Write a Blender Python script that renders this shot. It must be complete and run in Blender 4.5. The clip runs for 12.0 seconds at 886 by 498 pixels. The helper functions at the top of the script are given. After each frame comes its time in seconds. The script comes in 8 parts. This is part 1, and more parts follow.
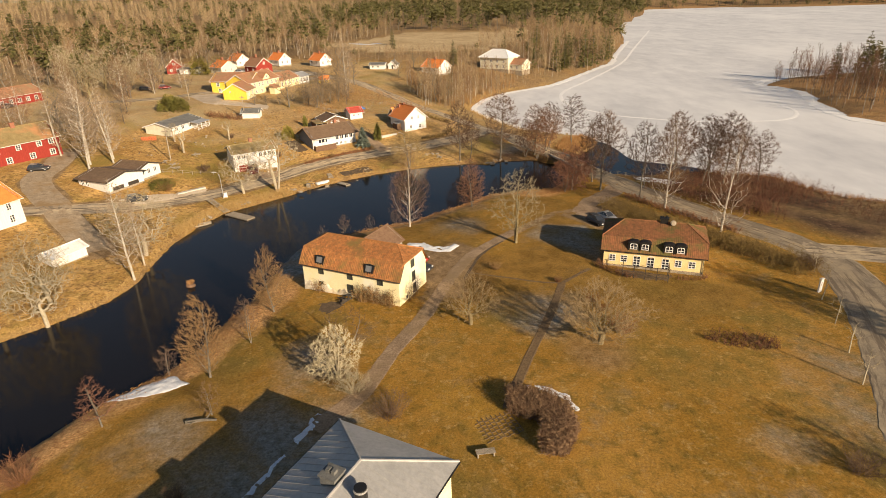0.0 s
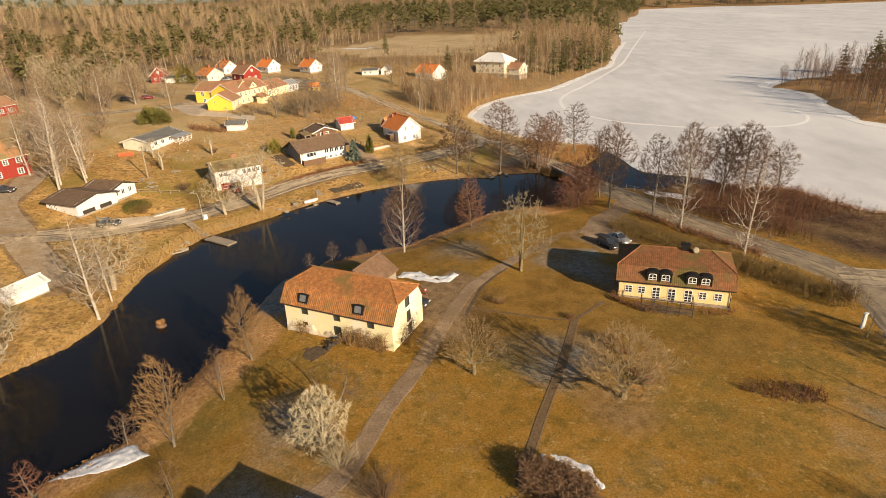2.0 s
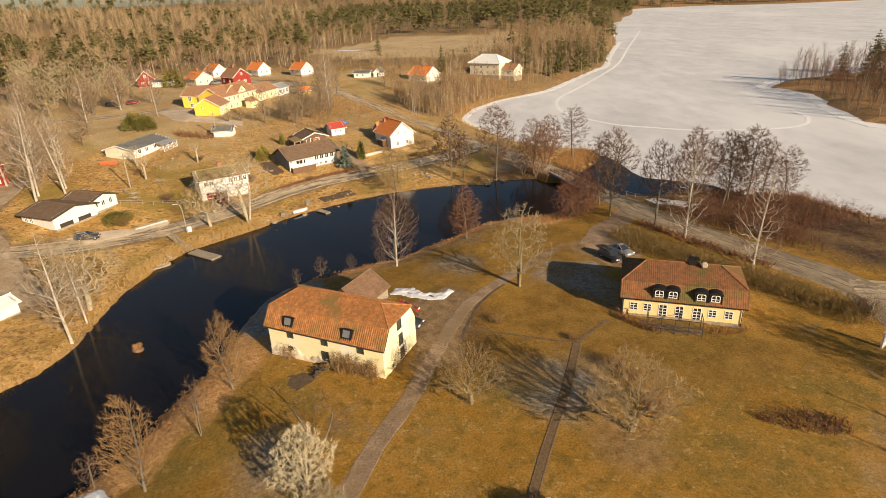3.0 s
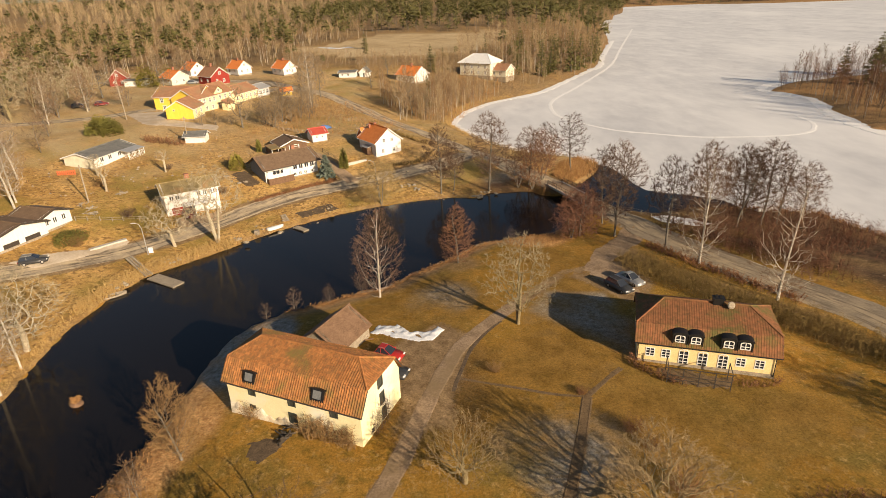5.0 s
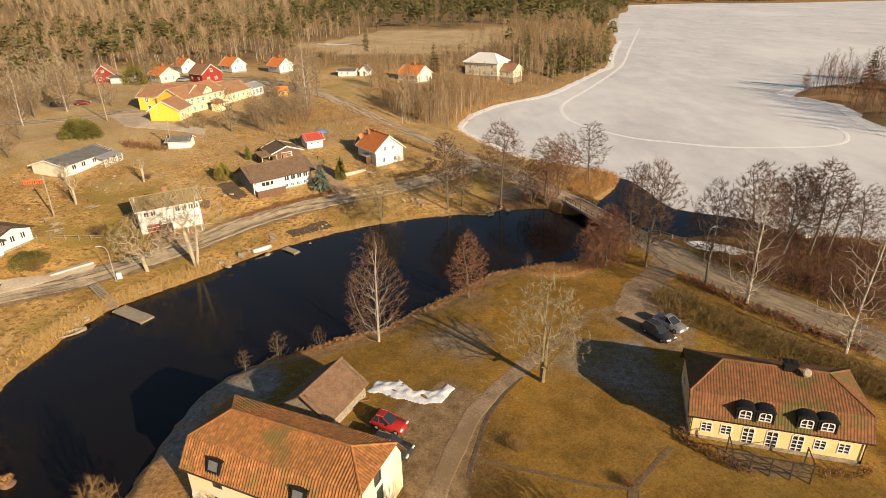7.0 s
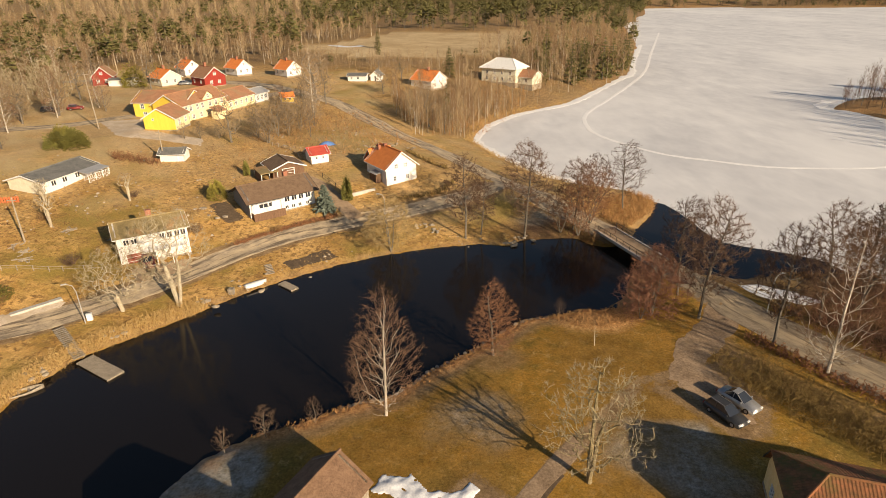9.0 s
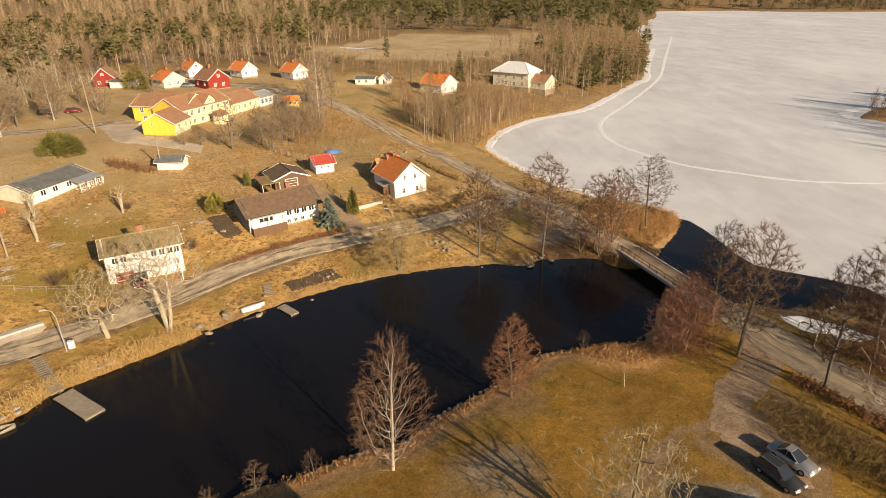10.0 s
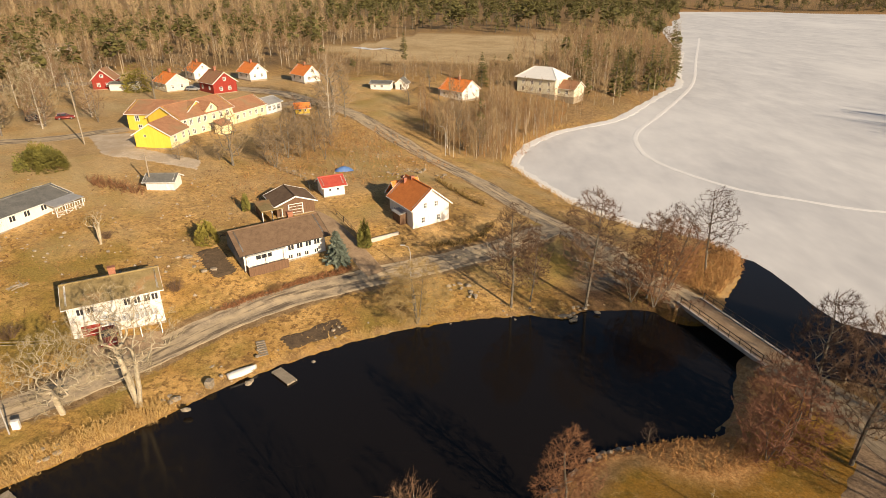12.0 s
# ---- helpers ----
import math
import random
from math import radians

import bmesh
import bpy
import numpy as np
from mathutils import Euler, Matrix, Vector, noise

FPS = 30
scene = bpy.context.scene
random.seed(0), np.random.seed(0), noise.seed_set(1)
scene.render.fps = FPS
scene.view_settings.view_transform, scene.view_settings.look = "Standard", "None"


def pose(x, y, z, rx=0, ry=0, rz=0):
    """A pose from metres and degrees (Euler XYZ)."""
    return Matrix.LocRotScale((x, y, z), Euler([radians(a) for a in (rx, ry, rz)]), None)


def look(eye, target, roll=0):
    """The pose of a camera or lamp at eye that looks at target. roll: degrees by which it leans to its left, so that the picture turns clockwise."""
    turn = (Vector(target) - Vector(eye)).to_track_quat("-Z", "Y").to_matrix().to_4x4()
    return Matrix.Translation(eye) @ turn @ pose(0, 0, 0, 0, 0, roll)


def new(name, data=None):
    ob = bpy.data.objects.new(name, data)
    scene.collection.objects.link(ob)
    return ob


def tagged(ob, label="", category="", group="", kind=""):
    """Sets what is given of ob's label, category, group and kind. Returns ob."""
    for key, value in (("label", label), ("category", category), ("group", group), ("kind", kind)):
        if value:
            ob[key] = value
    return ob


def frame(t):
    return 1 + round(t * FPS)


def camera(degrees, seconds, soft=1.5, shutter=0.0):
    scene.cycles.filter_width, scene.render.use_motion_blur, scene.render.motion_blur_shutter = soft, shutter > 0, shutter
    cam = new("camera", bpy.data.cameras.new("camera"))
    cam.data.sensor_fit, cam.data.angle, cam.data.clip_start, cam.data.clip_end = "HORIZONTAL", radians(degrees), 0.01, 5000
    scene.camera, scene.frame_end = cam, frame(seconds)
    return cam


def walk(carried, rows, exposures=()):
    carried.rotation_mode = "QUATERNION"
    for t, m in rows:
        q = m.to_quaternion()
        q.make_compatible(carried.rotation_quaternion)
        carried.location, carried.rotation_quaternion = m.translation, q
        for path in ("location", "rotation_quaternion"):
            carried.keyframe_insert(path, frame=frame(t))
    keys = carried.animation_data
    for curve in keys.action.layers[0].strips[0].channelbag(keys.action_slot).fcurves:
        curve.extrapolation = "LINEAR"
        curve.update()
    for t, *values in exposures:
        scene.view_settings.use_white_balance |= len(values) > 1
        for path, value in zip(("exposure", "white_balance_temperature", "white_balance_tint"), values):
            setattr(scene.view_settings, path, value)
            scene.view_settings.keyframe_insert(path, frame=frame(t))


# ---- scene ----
cam = camera(74.3, 12.0, soft=0.75)
PATH = [
    (0, (3.231, -4.478, 40.753), (3.158, -2.648, 39.949), -1.8),
    (0.5, (3.092, -2.003, 40.87), (3.021, -0.173, 40.068), -1.8),
    (1, (2.934, 0.477, 40.978), (2.866, 2.309, 40.177), -2.0),
    (1.5, (2.83, 2.887, 41.07), (2.765, 4.719, 40.269), -2.2),
    (2, (2.814, 5.387, 41.179), (2.753, 7.219, 40.379), -2.4),
    (2.5, (2.859, 7.908, 41.252), (2.804, 9.74, 40.453), -2.6),
    (3, (2.959, 10.475, 41.313), (2.913, 12.308, 40.513), -2.7),
    (5, (2.923, 21.69, 41.467), (2.914, 23.518, 40.656), -2.2),
    (5.5, (2.683, 24.716, 41.43), (2.679, 26.543, 40.616), -2.0),
    (6, (2.364, 27.935, 41.37), (2.362, 29.761, 40.553), -1.8),
    (6.5, (2.009, 31.273, 41.309), (2.007, 33.097, 40.489), -1.6),
    (7, (1.666, 34.75, 41.255), (1.66, 36.573, 40.433), -1.5),
    (9, (0.235, 48.411, 41.385), (0.2, 50.235, 40.566), -0.9),
    (9.5, (-0.26, 52.069, 41.397), (-0.305, 53.893, 40.579), -0.8),
    (10, (-0.83, 55.792, 41.453), (-0.885, 57.617, 40.637), -0.5),
    (10.5, (-1.441, 59.644, 41.52), (-1.507, 61.468, 40.704), -0.3),
    (11, (-2.097, 63.571, 41.623), (-2.173, 65.394, 40.805), -0.1),
    (11.5, (-2.715, 67.593, 41.731), (-2.801, 69.415, 40.911), -0.0),
    (12, (-3.33, 71.715, 41.828), (-3.427, 73.536, 41.006), 0.0),
]
walk(cam, [(t, look(eye, target, roll)) for t, eye, target, roll in PATH])

# ---- sky, sun ----
SUN_FROM = Vector((0.67, -0.74, 0)).normalized()
SUN_ELEVATION = 20.0
world = bpy.data.worlds.new("sky")
scene.world = world
world.use_nodes = True
wn = world.node_tree.nodes
sky = wn.new("ShaderNodeTexSky")
sky.sky_type, sky.sun_disc = "NISHITA", False
sky.sun_elevation = radians(SUN_ELEVATION)
sky.sun_rotation = math.atan2(SUN_FROM.x, SUN_FROM.y)
wn["Background"].inputs["Strength"].default_value = 0.05
world.node_tree.links.new(sky.outputs[0], wn["Background"].inputs["Color"])
sun = new("sun", bpy.data.lights.new("sun", "SUN"))
sun.data.energy, sun.data.angle, sun.data.color = 5.0, radians(0.55), (1.0, 0.795, 0.555)
sun.matrix_world = look((0, 0, 0), (-SUN_FROM.x, -SUN_FROM.y, -math.tan(radians(SUN_ELEVATION))))
scene.view_settings.exposure = 0.6


# ---- materials ----
def mat(name, dark, light, size=1.0, rough=0.85, bump=0.25, fine=14.0, metal=0.0, spec=0.4, third=None, stretch=(1, 1, 1), vary=0.0, island=None):
    """A surface with two scales of variation: patches of a metre size, and grain. third: a colour in larger blotches."""
    m = bpy.data.materials.new(name)
    m.use_nodes = True
    n, l = m.node_tree.nodes, m.node_tree.links
    b = n["Principled BSDF"]
    b.inputs["Roughness"].default_value, b.inputs["Metallic"].default_value = rough, metal
    b.inputs["Specular IOR Level"].default_value = spec
    geo, mp = n.new("ShaderNodeNewGeometry"), n.new("ShaderNodeMapping")
    mp.inputs["Scale"].default_value = stretch
    l.new(geo.outputs["Position"], mp.inputs["Vector"])

    def tex(s, detail=4.0):
        t = n.new("ShaderNodeTexNoise")
        t.inputs["Scale"].default_value, t.inputs["Detail"].default_value, t.inputs["Roughness"].default_value = s, detail, 0.65
        l.new(mp.outputs[0], t.inputs["Vector"])
        return t

    def ramp(src, a, c):
        r = n.new("ShaderNodeMapRange")
        r.inputs["From Min"].default_value, r.inputs["From Max"].default_value = a, c
        l.new(src, r.inputs["Value"])
        return r.outputs[0]

    def mix(f, a, c):
        x = n.new("ShaderNodeMix")
        x.data_type = "RGBA"
        l.new(f, x.inputs[0])
        for sock, v in ((x.inputs[6], a), (x.inputs[7], c)):
            if isinstance(v, tuple):
                sock.default_value = (*v, 1)
            else:
                l.new(v, sock)
        return x.outputs[2]

    big, small = tex(1.0 / size), tex(fine, 3.0)
    f = n.new("ShaderNodeMath")
    f.operation = "MULTIPLY_ADD"
    f.inputs[1].default_value = 0.55
    l.new(small.outputs["Fac"], f.inputs[0])
    half = n.new("ShaderNodeMath")
    half.operation = "MULTIPLY"
    half.inputs[1].default_value = 0.55
    l.new(big.outputs["Fac"], half.inputs[0])
    l.new(half.outputs[0], f.inputs[2])
    col = mix(ramp(f.outputs[0], 0.4, 0.7), dark, light)
    if third:
        col = mix(ramp(tex(0.23 / size, 5.0).outputs["Fac"], 0.5, 0.66), col, third)
    if vary:
        info = n.new("ShaderNodeObjectInfo")
        hsv = n.new("ShaderNodeHueSaturation")
        l.new(ramp(info.outputs["Random"], 0, 1), hsv.inputs["Fac"])
        hsv.inputs["Fac"].default_value = 1
        hsv.inputs["Value"].default_value = 1 - vary
        l.new(col, hsv.inputs["Color"])
        col = hsv.outputs[0]
    if island:
        col = mix(ramp(geo.outputs["Random Per Island"], *island[1:]), col, island[0])
    l.new(col, b.inputs["Base Color"])
    if bump:
        bp = n.new("ShaderNodeBump")
        bp.inputs["Strength"].default_value, bp.inputs["Distance"].default_value = bump, 0.05
        l.new(f.outputs[0], bp.inputs["Height"])
        l.new(bp.outputs[0], b.inputs["Normal"])
    return m


def plain(name, colour, rough=0.5, metal=0.0, spec=0.5):
    return mat(name, tuple(0.82 * c for c in colour), tuple(min(1.0, 1.1 * c) for c in colour), 0.6, rough, 0.05, 9.0, metal, spec)


M_GRAVEL = mat("gravel", (0.23, 0.155, 0.092), (0.43, 0.31, 0.20), 1.6, 0.95, 0.4, 7, third=(0.26, 0.18, 0.10))
M_DRIVE = mat("rutted_earth_drive", (0.17, 0.112, 0.065), (0.40, 0.285, 0.18), 2.2, 0.95, 0.4, 4, third=(0.24, 0.165, 0.085))
M_PAVING = mat("paving", (0.09, 0.058, 0.031), (0.20, 0.135, 0.07), 0.5, 0.9, 0.4, 6)
M_EDGING = mat("brown_edging_brick", (0.105, 0.066, 0.032), (0.215, 0.14, 0.068), 0.5, 0.9, 0.3, 6)
M_CONCRETE = mat("pale_concrete", (0.36, 0.33, 0.29), (0.55, 0.52, 0.47), 1.4, 0.9, 0.15, 8)
M_SNOW = mat("old_snow", (0.62, 0.64, 0.68), (0.86, 0.86, 0.86), 0.8, 0.7, 0.5, 5)
M_CREAM = mat("cream_lime_plaster", (0.83, 0.735, 0.42), (0.91, 0.84, 0.54), 1.3, 0.92, 0.12, 6, third=(0.87, 0.82, 0.66))
M_YELLOWWALL = mat("ochre_plaster", (0.76, 0.56, 0.25), (0.86, 0.69, 0.36), 0.9, 0.9, 0.1, 7)
M_SCHOOL = mat("bright_yellow_boards", (0.74, 0.50, 0.055), (0.84, 0.61, 0.09), 1.2, 0.7, 0.1, 6, stretch=(3, 3, 0.2))
M_SCHOOLPALE = mat("pale_yellow_boards", (0.70, 0.60, 0.34), (0.82, 0.73, 0.46), 1.2, 0.75, 0.1, 6, stretch=(3, 3, 0.2))
M_WHITEWALL = mat("white_boards", (0.66, 0.64, 0.60), (0.82, 0.80, 0.76), 0.8, 0.7, 0.12, 7, stretch=(4, 4, 0.3))
M_REDWALL = mat("falu_red_boards", (0.20, 0.020, 0.014), (0.34, 0.045, 0.030), 0.6, 0.85, 0.2, 8, stretch=(4, 4, 0.3))
M_PALEHOUSE = mat("pale_cream_boards", (0.60, 0.56, 0.42), (0.76, 0.72, 0.58), 0.8, 0.75, 0.1, 7)
M_BROWNWALL = mat("brown_stained_boards", (0.10, 0.055, 0.03), (0.19, 0.11, 0.065), 0.6, 0.8, 0.2, 8, stretch=(4, 4, 0.3))
M_WHITE = plain("white_paint", (0.80, 0.79, 0.76), 0.45)
M_BLACK = plain("black_sheet_metal", (0.022, 0.021, 0.021), 0.45, 0.3)
M_DARKTRIM = plain("dark_stained_wood", (0.05, 0.04, 0.032), 0.6)
M_GREENBLACK = plain("dark_green_shutter", (0.055, 0.06, 0.05), 0.6)
M_TILE = mat("clay_pantiles", (0.24, 0.094, 0.030), (0.53, 0.222, 0.070), 0.7, 0.85, 0.25, 3, third=(0.19, 0.135, 0.04), island=((0.21, 0.105, 0.042), 0.35, 1.25))
M_TILEMOSS = mat("mossy_clay_pantiles", (0.125, 0.066, 0.026), (0.29, 0.118, 0.05), 0.75, 0.9, 0.3, 2.4, third=(0.125, 0.105, 0.03), island=((0.32, 0.12, 0.055), 0.55, 1.5))
M_TILEORANGE = mat("orange_tiles", (0.70, 0.19, 0.04), (0.88, 0.31, 0.075), 0.8, 0.7, 0.2, 6)
M_TILEDULL = mat("dull_red_brown_tiles", (0.27, 0.13, 0.07), (0.42, 0.22, 0.12), 1.2, 0.85, 0.2, 6, third=(0.30, 0.20, 0.11))
M_TILEBROWN = mat("brown_concrete_tiles", (0.12, 0.075, 0.045), (0.22, 0.145, 0.09), 0.9, 0.85, 0.2, 7)
M_MOSSROOF = mat("mossy_brown_roof", (0.20, 0.145, 0.06), (0.33, 0.25, 0.115), 1.4, 0.9, 0.2, 6, third=(0.45, 0.22, 0.10))
M_FELT = mat("grey_roof_felt", (0.10, 0.10, 0.095), (0.20, 0.195, 0.18), 1.3, 0.8, 0.15, 7)
M_ZINC = mat("grey_sheet_metal_roof", (0.33, 0.325, 0.315), (0.45, 0.435, 0.42), 1.8, 0.45, 0.05, 3, metal=0.2)
M_OLDWOODROOF = mat("weathered_brown_roof", (0.125, 0.072, 0.042), (0.24, 0.145, 0.088), 0.8, 0.9, 0.2, 6)
M_BRICK = mat("chimney_brick", (0.24, 0.10, 0.06), (0.40, 0.18, 0.11), 0.3, 0.9, 0.2, 9)
M_STONE = mat("grey_field_stone", (0.21, 0.17, 0.12), (0.44, 0.37, 0.28), 0.5, 0.9, 0.4, 5)
M_WOOD = mat("weathered_grey_planks", (0.22, 0.18, 0.13), (0.40, 0.34, 0.26), 0.5, 0.9, 0.25, 8)
M_SOIL = mat("dark_garden_soil", (0.055, 0.038, 0.024), (0.16, 0.11, 0.065), 0.6, 0.95, 0.6, 7)
M_BARK = mat("grey_brown_bark", (0.10, 0.085, 0.065), (0.22, 0.19, 0.15), 0.5, 0.95, 0.4, 9)
M_WHITEBARK = mat("pale_lichen_bark", (0.30, 0.25, 0.17), (0.52, 0.45, 0.33), 0.5, 0.9, 0.2, 6)
M_BIRCH = mat("white_birch_bark", (0.26, 0.22, 0.17), (0.64, 0.58, 0.49), 0.35, 0.8, 0.2, 5, stretch=(1, 1, 2.5))
M_TWIG = mat("brown_twigs", (0.115, 0.072, 0.045), (0.21, 0.135, 0.082), 1.5, 0.9, 0.0, 3)
M_WOODTWIG = mat("grey_brown_wood_twigs", (0.25, 0.178, 0.094), (0.45, 0.335, 0.193), 9, 0.9, 0.0, 0.5)
M_TWIGRED = mat("reddish_twigs", (0.14, 0.066, 0.032), (0.26, 0.125, 0.058), 1.5, 0.9, 0.0, 3)
M_TWIGTAN = mat("tan_twigs", (0.17, 0.098, 0.04), (0.31, 0.19, 0.078), 1.5, 0.9, 0.0, 3)
M_APPLETWIG = mat("tan_grey_twigs", (0.20, 0.135, 0.065), (0.36, 0.26, 0.135), 1.5, 0.9, 0.0, 3)
M_APPLEBARK = mat("mossy_apple_bark", (0.15, 0.115, 0.055), (0.30, 0.24, 0.13), 0.5, 0.9, 0.2, 8)
M_PEARTWIG = mat("pale_lichen_twigs", (0.33, 0.27, 0.16), (0.56, 0.49, 0.33), 1.2, 0.9, 0.0, 3)
M_ALDERTWIG = mat("alder_twigs", (0.090, 0.052, 0.031), (0.17, 0.10, 0.058), 1.5, 0.9, 0.0, 3)
M_TWIGMAUVE = mat("mauve_red_twigs", (0.17, 0.078, 0.046), (0.31, 0.15, 0.09), 1.5, 0.9, 0.0, 3)
M_BIRCHTWIG = mat("pale_brown_birch_twigs", (0.20, 0.14, 0.09), (0.38, 0.29, 0.20), 1.5, 0.9, 0.0, 3)
M_VILLAGETWIG = mat("grey_brown_garden_twigs", (0.17, 0.12, 0.07), (0.33, 0.245, 0.15), 4, 0.9, 0.0, 0.8)
M_BROWNTWIG = mat("brown_birch_twigs", (0.15, 0.082, 0.045), (0.28, 0.165, 0.095), 1.5, 0.9, 0.0, 3)
M_WOODBROWN = mat("red_brown_wood_twigs", (0.15, 0.090, 0.046), (0.28, 0.175, 0.092), 9, 0.9, 0.0, 0.5)
M_SCRUB = mat("dark_brown_scrub", (0.075, 0.030, 0.016), (0.165, 0.070, 0.034), 1.5, 0.9, 0.0, 3)
M_WOODBARK = mat("pale_wood_bark", (0.22, 0.165, 0.10), (0.46, 0.37, 0.25), 3, 0.9, 0.0, 2)
M_THUJA = mat("green_thuja_scales", (0.105, 0.10, 0.02), (0.26, 0.235, 0.055), 0.8, 0.9, 0.0, 4)
M_PALEYARD = mat("pale_sandy_concrete", (0.40, 0.32, 0.235), (0.62, 0.52, 0.40), 1.6, 0.92, 0.2, 5, third=(0.42, 0.33, 0.23))
M_PALEROAD = mat("rutted_sandy_gravel", (0.23, 0.165, 0.10), (0.46, 0.36, 0.245), 1.1, 0.95, 0.35, 5, third=(0.30, 0.20, 0.10))
# Grey base colour stands in for sky reflected in the dormer panes.
M_DORMERGLASS = plain("sky_toned_glass", (0.20, 0.20, 0.20), 0.12, 0.0, 0.8)
M_WILLOW = mat("golden_willow_twigs", (0.25, 0.17, 0.072), (0.40, 0.29, 0.125), 1.5, 0.9, 0.0, 3)
M_TWIGPALE = mat("lichen_covered_twigs", (0.24, 0.19, 0.115), (0.44, 0.37, 0.24), 1.2, 0.9, 0.0, 3)
M_NEEDLE = mat("dark_conifer_needles", (0.085, 0.082, 0.024), (0.20, 0.175, 0.056), 2.5, 0.9, 0.0, 3)
M_NEEDLEBLUE = mat("blue_spruce_needles", (0.10, 0.13, 0.10), (0.20, 0.23, 0.18), 0.8, 0.9, 0.0, 4)
M_NEEDLEYELLOW = mat("yellow_green_needles", (0.15, 0.125, 0.02), (0.28, 0.235, 0.045), 1.2, 0.9, 0.0, 4)
M_REED = mat("dry_reed", (0.32, 0.20, 0.072), (0.53, 0.36, 0.14), 1.0, 0.9, 0.0, 4)
M_GLASS = bpy.data.materials.new("dark_window_glass")
M_GLASS.use_nodes = True
for k, v in (("Base Color", (0.03, 0.035, 0.045, 1)), ("Roughness", 0.08), ("Specular IOR Level", 0.8)):
    M_GLASS.node_tree.nodes["Principled BSDF"].inputs[k].default_value = v


def material_ground():
    """Winter-worn grass; how far it is straw, brown litter or forest floor is written on the sheet's points."""
    m = bpy.data.materials.new("winter_grass")
    m.use_nodes = True
    n, l = m.node_tree.nodes, m.node_tree.links
    b = n["Principled BSDF"]
    b.inputs["Roughness"].default_value, b.inputs["Specular IOR Level"].default_value = 0.95, 0.15
    geo = n.new("ShaderNodeNewGeometry")

    def tex(s, d=6.0, r=0.65):
        t = n.new("ShaderNodeTexNoise")
        t.inputs["Scale"].default_value, t.inputs["Detail"].default_value, t.inputs["Roughness"].default_value = s, d, r
        l.new(geo.outputs["Position"], t.inputs["Vector"])
        return t.outputs["Fac"]

    def ramp(src, a, c):
        r = n.new("ShaderNodeMapRange")
        r.inputs["From Min"].default_value, r.inputs["From Max"].default_value = a, c
        l.new(src, r.inputs["Value"])
        return r.outputs[0]

    def mix(f, a, c):
        x = n.new("ShaderNodeMix")
        x.data_type = "RGBA"
        l.new(f, x.inputs[0])
        for sock, v in ((x.inputs[6], a), (x.inputs[7], c)):
            if isinstance(v, tuple):
                sock.default_value = (*v, 1)
            else:
                l.new(v, sock)
        return x.outputs[2]

    def attr(name):
        a = n.new("ShaderNodeAttribute")
        a.attribute_name = name
        return a.outputs["Fac"]

    lawn = mix(ramp(tex(0.09), 0.40, 0.62), (0.295, 0.158, 0.025), (0.415, 0.225, 0.048))
    lawn = mix(ramp(tex(0.6), 0.47, 0.68), lawn, (0.185, 0.122, 0.024))
    lawn = mix(ramp(tex(0.17), 0.57, 0.72), lawn, (0.27, 0.19, 0.10))
    lawn = mix(ramp(tex(0.045, 5.0), 0.50, 0.60), lawn, (0.205, 0.140, 0.032))
    lawn = mix(ramp(tex(0.033, 6.0, 0.7), 0.55, 0.66), lawn, (0.41, 0.235, 0.038))
    lawn = mix(ramp(tex(1.1, 4.0, 0.75), 0.54, 0.70), lawn, (0.42, 0.27, 0.095))
    # Olive grass tone; it also paints thin tree shadows into the lawn.
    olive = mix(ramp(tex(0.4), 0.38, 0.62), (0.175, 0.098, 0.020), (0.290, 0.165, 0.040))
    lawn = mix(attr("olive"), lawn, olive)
    straw = mix(ramp(tex(0.14), 0.38, 0.62), (0.40, 0.228, 0.064), (0.62, 0.385, 0.138))
    straw = mix(ramp(tex(0.5), 0.50, 0.70), straw, (0.26, 0.17, 0.05))
    straw = mix(ramp(tex(1.4), 0.50, 0.62), straw, (0.23, 0.130, 0.050))
    straw = mix(ramp(tex(0.8, 5.0, 0.7), 0.58, 0.68), straw, (0.70, 0.47, 0.20))
    straw = mix(ramp(tex(0.05), 0.50, 0.62), straw, (0.29, 0.205, 0.052))
    straw = mix(ramp(tex(0.3, 7.0, 0.75), 0.56, 0.66), straw, (0.22, 0.125, 0.05))
    litter = mix(ramp(tex(0.9), 0.35, 0.65), (0.17, 0.105, 0.05), (0.35, 0.235, 0.12))
    # Dark mud; the same tone paints the shaded bank beside the causeway.
    mud_shade = mix(ramp(tex(0.5), 0.35, 0.65), (0.034, 0.022, 0.014), (0.115, 0.068, 0.040))
    mud_shade = mix(ramp(tex(1.1, 6.0, 0.8), 0.60, 0.70), mud_shade, (0.34, 0.27, 0.19))
    field = mix(ramp(tex(0.05), 0.35, 0.65), (0.42, 0.30, 0.155), (0.58, 0.44, 0.255))
    col = mix(attr("straw"), lawn, straw)
    col = mix(attr("field"), col, field)
    col = mix(attr("litter"), col, litter)
    leaf = mix(ramp(tex(1.7, 5.0, 0.8), 0.38, 0.62), (0.36, 0.17, 0.062), (0.74, 0.44, 0.185))
    col = mix(attr("leaf"), col, leaf)
    col = mix(attr("mud_shade"), col, mud_shade)
    frost = mix(ramp(tex(1.3), 0.35, 0.65), (0.19, 0.165, 0.12), (0.36, 0.345, 0.31))
    col = mix(attr("frost"), col, frost)
    dirt = mix(ramp(tex(0.7), 0.35, 0.65), (0.18, 0.115, 0.058), (0.33, 0.225, 0.12))
    edge = n.new("ShaderNodeMath")
    edge.operation = "MULTIPLY_ADD"
    edge.inputs[1].default_value = 0.9
    l.new(tex(2.2, 5.0, 0.7), edge.inputs[0])
    l.new(attr("dirt"), edge.inputs[2])
